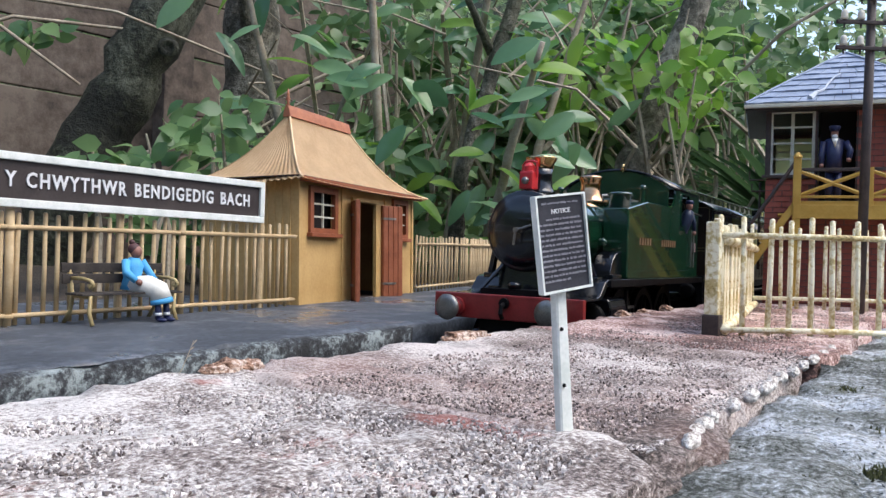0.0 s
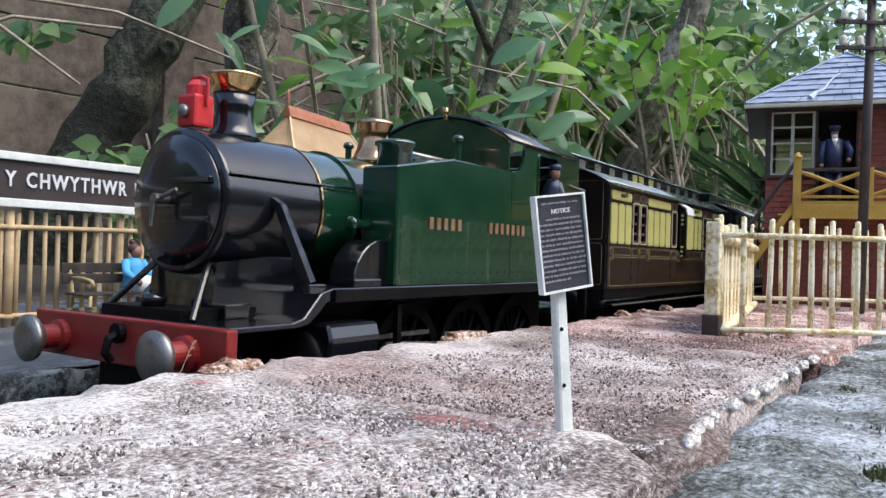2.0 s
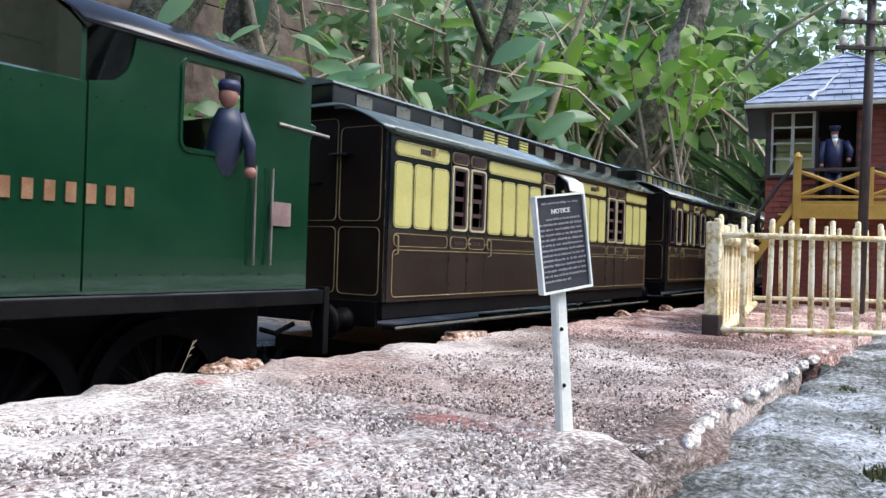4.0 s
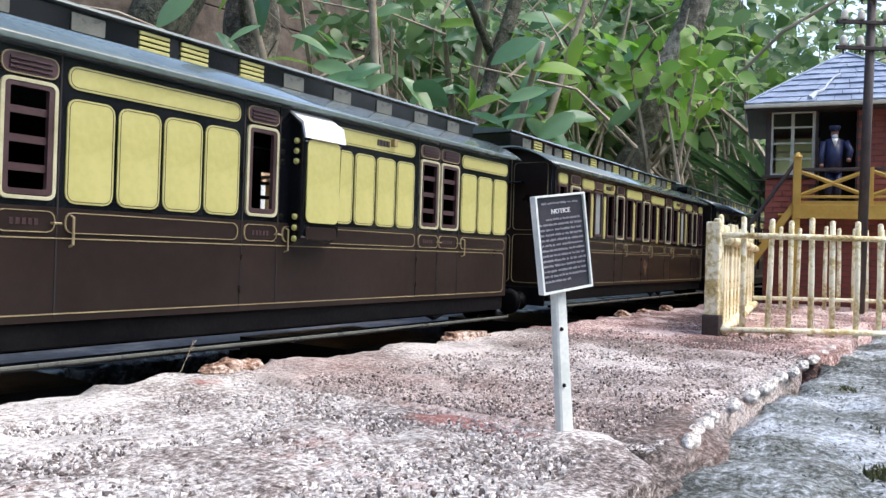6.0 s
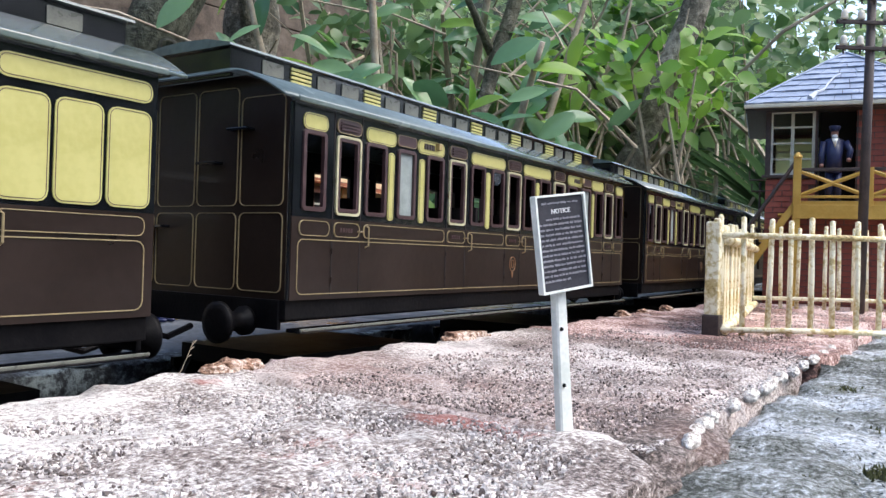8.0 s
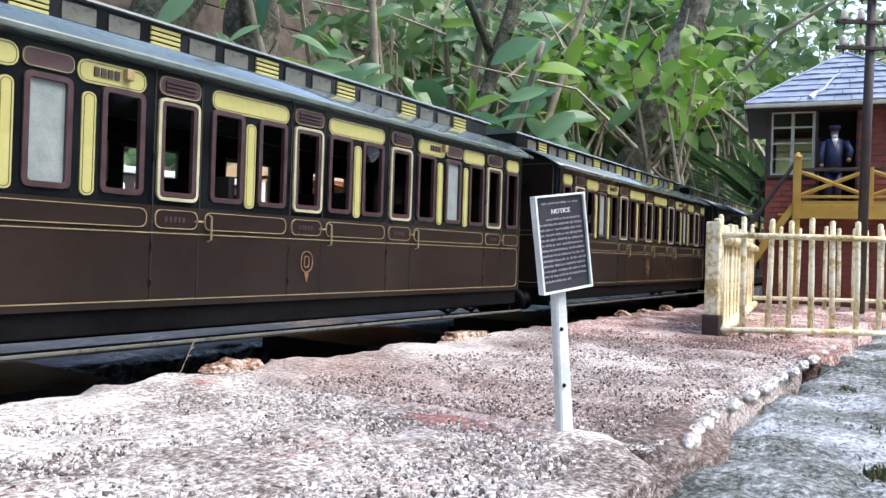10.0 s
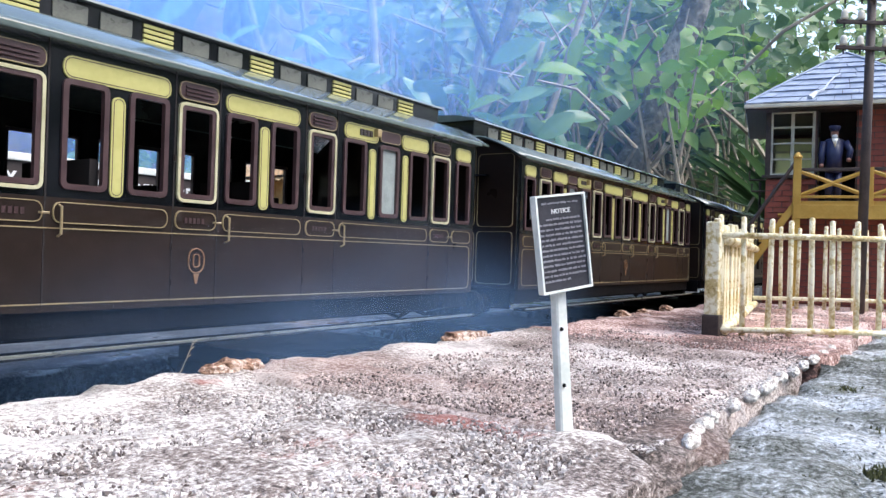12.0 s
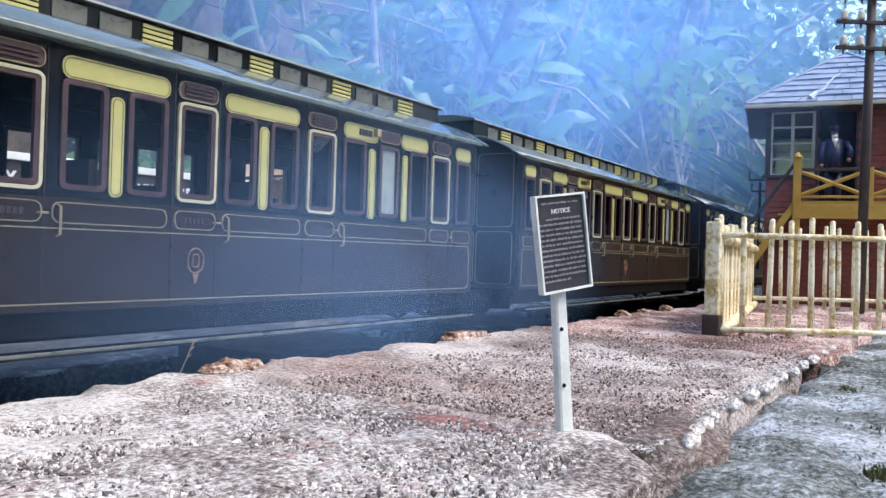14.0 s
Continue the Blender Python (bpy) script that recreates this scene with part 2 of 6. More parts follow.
# ---- mesh helpers ----
def part(name, bm, material, parent=None, label="", smooth=False):
    me = bpy.data.meshes.new(name)
    bm.to_mesh(me)
    bm.free()
    me.materials.append(material)
    if smooth:
        me.polygons.foreach_set("use_smooth", [True] * len(me.polygons))
    ob = new(name, me)
    ob.parent = parent
    if label:
        ob["label"] = label
    return ob


def again(name, ob, parent, m):
    """One more piece on the same mesh."""
    o = new(name, ob.data)
    o.parent, o.matrix_basis = parent, m
    return o


def thing(name, label, category, group="", m=None):
    ob = tagged(new(name), label, category, group)
    ob.empty_display_size = 0.02
    if m is not None:
        ob.matrix_basis = m
    return ob


def box(x0, x1, y0, y1, z0, z1, bevel=0.0, bm=None):
    b = bm or bmesh.new()
    r = bmesh.ops.create_cube(b, size=1)
    for v in r["verts"]:
        v.co = Vector((x0 if v.co.x < 0 else x1, y0 if v.co.y < 0 else y1, z0 if v.co.z < 0 else z1))
    if bevel:
        es = {e for v in r["verts"] for e in v.link_edges}
        bmesh.ops.bevel(b, geom=list(es), offset=bevel, segments=2, affect="EDGES", profile=0.6)
    return b


def prism(pts, y0, y1, bevel=0.0, bm=None, axis="y"):
    """A profile (two coordinates) pushed from y0 to y1 along an axis."""
    b = bm or bmesh.new()

    def place(p, d):
        return {"y": (p[0], d, p[1]), "x": (d, p[0], p[1]), "z": (p[0], p[1], d)}[axis]

    a = [b.verts.new(place(p, y0)) for p in pts]
    c = [b.verts.new(place(p, y1)) for p in pts]
    fs = [b.faces.new(a), b.faces.new(c[::-1])]
    for i in range(len(pts)):
        j = (i + 1) % len(pts)
        fs.append(b.faces.new((a[j], a[i], c[i], c[j])))
    bmesh.ops.recalc_face_normals(b, faces=fs)
    if bevel:
        bmesh.ops.bevel(b, geom=list({e for f in fs for e in f.edges}), offset=bevel, segments=1, affect="EDGES")
    return b


def lathe(profile, n=24, axis="z", at=(0, 0, 0), bm=None):
    """A profile of (radius, height) turned round an axis; closed at both ends."""
    b = bm or bmesh.new()
    rings = []
    for r, h in profile:
        ring = []
        for i in range(n):
            a = 2 * math.pi * i / n
            c, s = r * math.cos(a), r * math.sin(a)
            p = {"z": (c, s, h), "y": (c, h, s), "x": (h, c, s)}[axis]
            ring.append(b.verts.new(Vector(p) + Vector(at)))
        rings.append(ring)
    fs = []
    for k in range(len(rings) - 1):
        for i in range(n):
            j = (i + 1) % n
            fs.append(b.faces.new((rings[k][i], rings[k][j], rings[k + 1][j], rings[k + 1][i])))
    fs += [b.faces.new(rings[0][::-1]), b.faces.new(rings[-1])]
    bmesh.ops.recalc_face_normals(b, faces=fs)
    return b


def tube(points, radii, n=8, bm=None):
    """A bent rod through points, with a radius at each."""
    b = bm or bmesh.new()
    pts = [Vector(p) for p in points]
    rings = []
    side = None
    for i, p in enumerate(pts):
        d = (pts[min(i + 1, len(pts) - 1)] - pts[max(i - 1, 0)]).normalized()
        if side is None:
            side = d.orthogonal().normalized()
        side = (side - d * side.dot(d)).normalized()
        up = d.cross(side)
        r = radii[i] if isinstance(radii, (list, tuple)) else radii
        rings.append([b.verts.new(p + r * (math.cos(2 * math.pi * k / n) * side + math.sin(2 * math.pi * k / n) * up)) for k in range(n)])
    fs = []
    for a, c in zip(rings, rings[1:]):
        for k in range(n):
            fs.append(b.faces.new((a[k], a[(k + 1) % n], c[(k + 1) % n], c[k])))
    fs += [b.faces.new(rings[0][::-1]), b.faces.new(rings[-1])]
    bmesh.ops.recalc_face_normals(b, faces=fs)
    return b


def round_rect(w, h, r, n=3):
    pts = []
    for cx, cz, a0 in ((w / 2 - r, h / 2 - r, 0), (-w / 2 + r, h / 2 - r, 90), (-w / 2 + r, -h / 2 + r, 180), (w / 2 - r, -h / 2 + r, 270)):
        for i in range(n + 1):
            a = radians(a0 + 90 * i / n)
            pts.append((cx + r * math.cos(a), cz + r * math.sin(a)))
    return pts


def ring_frame(w, h, t, r, y0, y1, bm=None, cx=0.0, cz=0.0):
    """A rounded rectangular moulding with an opening, standing in the x-z plane from y0 to y1."""
    b = bm or bmesh.new()
    out, inn = round_rect(w, h, r), round_rect(w - 2 * t, h - 2 * t, max(r - t, r * 0.4))
    v = [[b.verts.new((p[0] + cx, y, p[1] + cz)) for p in ps] for ps, y in ((out, y0), (out, y1), (inn, y1), (inn, y0))]
    n = len(out)
    fs = []
    for k in range(4):
        a, c = v[k], v[(k + 1) % 4]
        for i in range(n):
            j = (i + 1) % n
            fs.append(b.faces.new((a[i], a[j], c[j], c[i])))
    bmesh.ops.recalc_face_normals(b, faces=fs)
    return b


def plate(w, h, r, y0, y1, bm=None, cx=0.0, cz=0.0):
    return prism([(p[0] + cx, p[1] + cz) for p in round_rect(w, h, r)], y0, y1, 0, bm)


def pierced(xs, zs, holes, y0, y1):
    """A wall in the x-z plane with openings: cells of a grid, less those whose middle lies in a hole (x0, x1, z0, z1)."""
    xs, zs = sorted(set(xs)), sorted(set(zs))
    b = bmesh.new()
    solid = {}
    for i in range(len(xs) - 1):
        for j in range(len(zs) - 1):
            mx, mz = (xs[i] + xs[i + 1]) / 2, (zs[j] + zs[j + 1]) / 2
            solid[i, j] = not any(h[0] < mx < h[1] and h[2] < mz < h[3] for h in holes)
    vs = {}

    def vert(i, j, y):
        if (i, j, y) not in vs:
            vs[i, j, y] = b.verts.new((xs[i], y, zs[j]))
        return vs[i, j, y]

    for (i, j), s in solid.items():
        if not s:
            continue
        q = [(i, j), (i + 1, j), (i + 1, j + 1), (i, j + 1)]
        b.faces.new([vert(*p, y0) for p in q])
        b.faces.new([vert(*p, y1) for p in q[::-1]])
        for k, nb in enumerate(((i, j - 1), (i + 1, j), (i, j + 1), (i - 1, j))):
            if not solid.get(nb):
                p, r = q[k], q[(k + 1) % 4]
                b.faces.new((vert(*p, y0), vert(*p, y1), vert(*r, y1), vert(*r, y0)))
    bmesh.ops.recalc_face_normals(b, faces=b.faces)
    return b


def words(text, size, depth, material, parent, m, name="lettering", stretch=1.0, width=0.0, bold=0.012, spread=1.0):
    """Raised lettering as a mesh in the x-z plane, centred."""
    cu = bpy.data.curves.new(name, "FONT")
    cu.body, cu.size, cu.extrude, cu.align_x, cu.align_y, cu.resolution_u = text, size, depth, "CENTER", "CENTER", 2
    cu.offset, cu.space_character, cu.space_word = size * bold, spread, 1.0 + (spread - 1.0) * 2
    tmp = new(name, cu)
    me = bpy.data.meshes.new_from_object(tmp.evaluated_get(bpy.context.evaluated_depsgraph_get()))
    bpy.data.objects.remove(tmp)
    if width:
        stretch = width / (max(v.co.x for v in me.vertices) - min(v.co.x for v in me.vertices))
    me.transform(Matrix.Diagonal((stretch, 1, 1, 1)))
    me.transform(Matrix.Rotation(radians(90), 4, "X"))
    me.materials.clear()
    me.materials.append(material)
    ob = new(name, me)
    ob.parent, ob.matrix_basis = parent, m
    return ob


def fbm(x, y, z=0.0, octaves=4):
    v, a = 0.0, 1.0
    p = Vector((x, y, z))
    for _ in range(octaves):
        v += a * noise.noise(p)
        p *= 2.1
        a *= 0.5
    return v


def slab(name, material, xs, ys, top, bottom, rough, ragged, label, kind="structure", seed=0.0, freq=60.0, warp=None):
    """A worn slab: a fine grid with uneven top and ragged sides. xs, ys: (from, to, cells)."""
    b = bmesh.new()
    nx, ny = xs[2], ys[2]
    grid = []
    for i in range(nx + 1):
        row = []
        for j in range(ny + 1):
            x = xs[0] + (xs[1] - xs[0]) * i / nx
            y = ys[0] + (ys[1] - ys[0]) * j / ny
            ex = min(j, ny - j) / ny * (ys[1] - ys[0])
            ey = min(i, nx - i) / nx * (xs[1] - xs[0])
            e = min(ex, ey)
            z = top(x, y) + rough * fbm(x * freq, y * freq, seed) - 0.0022 * math.exp(-e / 0.0022) * (0.6 + fbm(x * 90, y * 90, seed + 3))
            k = math.exp(-ex / 0.02)
            side = 1 if j > ny / 2 else -1
            y += side * k * ragged * fbm(x * 22, side * 3.0, seed + 7, 5)
            k = math.exp(-ey / 0.02)
            side = 1 if i > nx / 2 else -1
            x += side * k * ragged * fbm(y * 22, side * 3.0, seed + 9, 5)
            x, y = warp(x, y) if warp else (x, y)
            row.append(b.verts.new((x, y, z)))
        grid.append(row)
    for i in range(nx):
        for j in range(ny):
            b.faces.new((grid[i][j], grid[i + 1][j], grid[i + 1][j + 1], grid[i][j + 1]))
    rim = [grid[i][0] for i in range(nx)] + [grid[nx][j] for j in range(ny)] + [grid[i][ny] for i in range(nx, 0, -1)] + [grid[0][j] for j in range(ny, 0, -1)]
    prev = rim
    for step in range(1, 5):
        f = step / 4
        low = []
        for v in rim:
            o = 0.0016 * fbm(v.co.x * 150, v.co.y * 150, f * 5 + seed)
            low.append(b.verts.new((v.co.x + o, v.co.y + o, v.co.z * (1 - f) + bottom * f)))
        for i in range(len(rim)):
            j = (i + 1) % len(rim)
            b.faces.new((prev[j], prev[i], low[i], low[j]))
        prev = low
    b.faces.new(prev[::-1])
    ob = part(name, b, material, smooth=True)
    return tagged(ob, label, name.replace("_", " "), kind=kind)


# ---- ground, platforms and track ----
def plat_z(x):
    return 0.0195 + 0.012 * x


def ground():
    b = bmesh.new()
    vals = [-60, -20, -8, -4, -2, -1, -0.5, 0, 0.5, 1, 1.5, 2, 2.5, 3, 4, 6, 10, 25, 60]
    grid = [[b.verts.new((x, y, -0.012 + (0.02 * fbm(x, y) if abs(y) > 0.9 else 0) + max(0, min(y - 0.4, 6)) * 0.04)) for y in vals] for x in vals]
    for i in range(len(vals) - 1):
        for j in range(len(vals) - 1):
            b.faces.new((grid[i][j], grid[i + 1][j], grid[i + 1][j + 1], grid[i][j + 1]))
    tagged(part("ground", b, SOIL, smooth=True), "dark garden soil with leaf litter", "ground", kind="structure")


ground()
def edge_rise(y):
    """The slabs swell a little towards the track."""
    return 0.0013 * max(0.0, min(1.0, (y + 0.082) / 0.02))


slab("slab_near", SLABW, (-0.12, 0.1325, 220), (-0.174, -0.0525, 110), lambda x, y: 0.0335 + edge_rise(y), -0.01, 0.0012, 0.008, "weathered white and pink concrete slab beside the track", seed=1.3,
     warp=lambda x, y: (x * (1 - 7.0 * max(0.0, -0.156 - y)) if x > 0 else x, y))
slab("slab_end", SLABRED, (0.2995, 0.95, 240), (-0.1645, -0.0535, 70), lambda x, y: 0.0335 + edge_rise(y), -0.01, 0.0012, 0.007, "reddish worn concrete slab beside the fence", seed=6.4)
slab("slab_far", SLABR, (0.112, 0.300, 240), (-0.1640, -0.0530, 90), lambda x, y: 0.0333 + edge_rise(y) - 0.0030 * max(0.0, min(1.0, (0.1345 - x) / 0.004)) - 0.0016 * min(1.0, max(0.0, (-0.157 - y) / 0.006)), -0.01, 0.0011, 0.009, "worn greyish pink concrete platform slab along the track", seed=5.1,
     warp=lambda x, y: (x, y - 0.007 * max(0.0, min(1.0, 1 - (x - 0.1285) / 0.035)) * max(0.0, min(1.0, (-0.12 - y) / 0.04))))
slab("stone", STONE, (-0.35, 0.9, 330), (-0.62, -0.1655, 110), lambda x, y: 0.0287 - 0.004 * max(0.0, 0.05 - x), -0.012, 0.0023, 0.003, "wet grey stone paving with patches of moss", seed=8.8, freq=75)
slab("platform", PLATTOP, (-0.6, 1.6, 300), (0.058, 0.32, 60), lambda x, y: plat_z(x), -0.011, 0.0003, 0.004, "slate-grey model station platform", seed=2.2)
slab("platform_edge", PLATEDGE, (-0.6, 0.36, 220), (0.0535, 0.0615, 5), lambda x, y: plat_z(x) - 0.0006, -0.0115, 0.0012, 0.004, "rough dark stone edging of the platform", seed=3.1)


RADIUS = 24.45


def on_line(s):
    """Pose of a vehicle on the gently curved line, s metres past the point abreast of the camera."""
    a = s / RADIUS
    return pose(-RADIUS * math.sin(a), RADIUS - RADIUS * math.cos(a), 0, 0, 0, 180 - math.degrees(a))


def track():
    b = bmesh.new()
    box(-0.9, 2.6, -0.053, 0.053, -0.016, -0.0075, 0, b)
    tagged(part("trackbed", b, BALLAST), "dark ballast of the model railway", "trackbed", kind="structure")
    for side in (-1, 1):
        b = bmesh.new()
        prof = [(-0.0014, 0), (0.0014, 0), (0.0014, 0.0007), (0.0004, 0.0014), (0.0004, 0.0032), (0.0011, 0.0036), (0.0011, 0.0048), (-0.0011, 0.0048), (-0.0011, 0.0036), (-0.0004, 0.0032), (-0.0004, 0.0014), (-0.0014, 0.0007)]
        rows = []
        for i in range(41):
            s = -2.4 + 3.2 * i / 40
            m = on_line(s)
            rows.append([b.verts.new(m @ Vector((0, side * 0.0235 + p[0], p[1] - 0.0048))) for p in prof])
        for r0, r1 in zip(rows, rows[1:]):
            for k in range(len(prof)):
                b.faces.new((r0[k], r0[(k + 1) % 12], r1[(k + 1) % 12], r1[k]))
        bmesh.ops.recalc_face_normals(b, faces=b.faces)
        tagged(part("rail", b, STEEL), "dull steel model rail on wooden sleepers", "rail", "rails of the track", "structure")
    tie = None
    for i in range(100):
        s = -2.35 + i * 0.03
        if tie is None:
            tie = part("sleeper", box(-0.004, 0.004, -0.04, 0.04, -0.0105, -0.0052, 0.0005), CREOSOTE)
            tagged(tie, "dark timber sleeper under the rails", "sleeper", "sleepers of the track", "structure")
            tie.matrix_basis = on_line(s)
        else:
            copy_thing(tie, on_line(s))


track()


def grit(name, label, material, count, xs, ys, z, size, seed, squash=0.6):
    """Loose crumbs and flakes lying on a surface, in one mesh."""
    rnd = np.random.RandomState(seed)
    shape = np.array([(1, 0, 0), (-1, 0, 0), (0, 1, 0), (0, -1, 0), (0, 0, 1), (0, 0, -1)], float)
    faces = [(0, 2, 4), (2, 1, 4), (1, 3, 4), (3, 0, 4), (2, 0, 5), (1, 2, 5), (3, 1, 5), (0, 3, 5)]
    verts, polys = [], []
    for i in range(count):
        u = rnd.uniform() ** 1.6
        p = np.array((xs[0] + (xs[1] - xs[0]) * u, rnd.uniform(*ys), z))
        s = size * rnd.uniform(0.4, 1.3)
        m = np.array(Euler(tuple(rnd.uniform(-0.6, 0.6, 2)) + (rnd.uniform(0, 6.28),)).to_matrix())
        v = shape * rnd.uniform(0.5, 1.2, (6, 1)) * np.array((1.5, 0.7, squash)) * s
        verts.append(v @ m.T + p)
        polys += [tuple(k + 6 * i for k in f) for f in faces]
    me = bpy.data.meshes.new(name)
    me.from_pydata(np.concatenate(verts).tolist(), [], polys)
    me.materials.append(material)
    return tagged(new(name, me), label, "grit", kind="stuff")


CRUMB = leaf_mat("stone_crumb", (0.07, 0.045, 0.038), (0.95, 0.88, 0.84), 0.8, 0.0)
CRUMBP = leaf_mat("pink_crumb", (0.045, 0.03, 0.025), (0.75, 0.62, 0.57), 0.8, 0.0)
CRUMBG = leaf_mat("grey_crumb", (0.02, 0.022, 0.018), (0.42, 0.44, 0.44), 0.6, 0.0)
grit("grit_white", "pale crumbs of lichen and aggregate on the slab", CRUMB, 26000, (-0.02, 0.127), (-0.160, -0.060), 0.0337, 0.00036, 1, 1.2)
grit("grit_pink", "pinkish crumbs of aggregate on the slab", CRUMBP, 20000, (0.135, 0.60), (-0.158, -0.060), 0.0335, 0.00036, 2, 1.1)
grit("grit_edge", "pale lichen crumbs along the worn slab edge", CRUMB, 2600, (0.13, 0.45), (-0.1640, -0.155), 0.0325, 0.00042, 4)
grit("grit_grey", "grey crumbs and moss on the wet stone", CRUMBG, 16000, (0.05, 0.60), (-0.33, -0.170), 0.0287, 0.00042, 3, 0.5)


def broken_edge():
    """Lumps of crumbled orange-brown concrete along the slab's track edge."""
    rnd = random.Random(21)
    for x, r in ((0.1335, 0.0042), (0.139, 0.003), (0.128, 0.0028), (0.236, 0.0048), (0.243, 0.0036), (0.252, 0.003), (0.40, 0.005), (0.43, 0.004), (0.47, 0.005)):
        b = bmesh.new()
        bmesh.ops.create_icosphere(b, subdivisions=3, radius=1)
        k = rnd.uniform(0, 9)
        for v in b.verts:
            f = 1 + 0.45 * fbm(v.co.x * 1.7 + k, v.co.y * 1.7, v.co.z * 1.7, 4)
            v.co = Vector((v.co.x * r * 1.3 * f, v.co.y * r * 0.8 * f, v.co.z * r * 0.55 * f))
        o = part("concrete_lump", b, LUMP, smooth=False)
        o.matrix_basis = pose(x, -0.0555 + rnd.uniform(-0.001, 0.001), 0.0348, 0, 0, rnd.uniform(-30, 30))
        tagged(o, "crumbled orange-brown lump of concrete at the slab edge", "concrete lump", "lumps along the slab edge")


LUMP = stone_mat("orange_concrete", [(0.36, (0.10, 0.05, 0.03)), (0.46, (0.30, 0.17, 0.11)), (0.54, (0.48, 0.31, 0.22)), (0.62, (0.78, 0.66, 0.58))], 60, 800, 1.0, 0.0012)
broken_edge()


def lichen_crust():
    """White lichen crusts on the slab edge above the wet stone."""
    rnd = random.Random(33)
    for x, r in ((0.146, 0.0030), (0.153, 0.0038), (0.162, 0.0036), (0.171, 0.0022), (0.190, 0.0026), (0.207, 0.0032), (0.222, 0.0042), (0.233, 0.0046), (0.247, 0.0040), (0.262, 0.0034), (0.281, 0.0042), (0.300, 0.0046), (0.322, 0.0040), (0.345, 0.0040)):
        b = bmesh.new()
        bmesh.ops.create_icosphere(b, subdivisions=4, radius=1)
        k = rnd.uniform(0, 9)
        for v in b.verts:
            f = 1 + 0.22 * fbm(v.co.x * 1.6 + k, v.co.y * 1.6, v.co.z * 1.6, 4)
            v.co = Vector((v.co.x * r * 1.25 * f, v.co.y * 0.0016 * f, v.co.z * 0.0017 * f))
        o = part("lichen_crust", b, LICHEN, smooth=True)
        o.matrix_basis = pose(x, -0.1632 + rnd.uniform(-0.0008, 0.0008) - 0.0035 * max(0.0, (0.165 - x) / 0.02), 0.0318, 18, 0, rnd.uniform(-8, 8))
        tagged(o, "crust of pale lichen on the worn slab edge", "lichen", kind="stuff")


LICHEN = stone_mat("pale_lichen", [(0.34, (0.16, 0.13, 0.11)), (0.43, (0.48, 0.44, 0.40)), (0.52, (0.72, 0.69, 0.65)), (0.62, (0.86, 0.84, 0.81))], 70, 900, 0.8, 0.0008, patch=((120, 0.58, 0.68, (0.12, 0.10, 0.06), 0.6),))
lichen_crust()
# ---- the train ----
# seconds and metres run by the engine along the line
RUN = ((0.0, -0.5287), (0.5, -0.4711), (1.0, -0.4103), (1.5, -0.3506), (2.0, -0.2930), (2.5, -0.2375), (3.0, -0.1838), (3.2, -0.1632), (4.25, -0.0665), (5.3, 0.0268), (5.5, 0.0462), (6.0, 0.0940), (6.5, 0.1404), (7.0, 0.1860),
       (7.5, 0.2294), (8.0, 0.2718), (8.2, 0.2882), (9.25, 0.3630), (10.3, 0.4139), (10.5, 0.4203), (11.0, 0.4331), (11.5, 0.4411), (12.0, 0.4427), (12.5, 0.4429), (14.0, 0.4429))


def run_at(t):
    return float(np.interp(t, [r[0] for r in RUN], [r[1] for r in RUN]))


ROLLING = []  # wheels: (object, radius, x, y, z)
VEHICLES = []  # (object, offset behind the engine's origin)


def wheel(parent, x, y, z, r, spokes, material=FLATBLACK, width=0.005):
    b = lathe([(r * 0.80, -width / 2), (r, -width / 2), (r, width / 2 - 0.001), (r * 1.08, width / 2 - 0.001), (r * 1.08, width / 2), (r * 0.8, width / 2)], 28, "y")
    bmesh.ops.delete(b, geom=[f for f in b.faces if len(f.verts) > 4], context="FACES")
    lathe([(r * 0.18, -width * 0.6), (r * 0.18, width * 0.6)], 12, "y", bm=b)
    for i in range(spokes):
        a = 2 * math.pi * i / spokes
        tube([(0.15 * r * math.cos(a), 0, 0.15 * r * math.sin(a)), (0.86 * r * math.cos(a), 0, 0.86 * r * math.sin(a))], r * 0.05, 5, b)
    if spokes == 0:
        lathe([(r * 0.84, -width * 0.2), (r * 0.84, width * 0.2)], 24, "y", bm=b)
    side = 1 if y > 0 else -1
    if side > 0:
        b.transform(Matrix.Diagonal((1, -1, 1, 1)))
        bmesh.ops.reverse_faces(b, faces=b.faces)
    ob = part("wheel", b, material, parent)
    ob.matrix_basis = pose(x, y, z)
    ROLLING.append((ob, r, x, y, z))
    return ob


def block_letters(parent, text, x0, x1, z, h, y, material, name="lettering"):
    """Lettering as plain blocks, one to a letter, reading towards the rear of the vehicle."""
    b = bmesh.new()
    step = (x1 - x0) / len(text)
    for i, _ in enumerate(text):
        cx = x0 + step * (i + 0.5)
        w = abs(step) * 0.5
        box(cx - w * 0.5, cx + w * 0.5, y, y + 0.0004, z - h / 2, z + h / 2, 0, b)
    return part(name, b, material, parent)


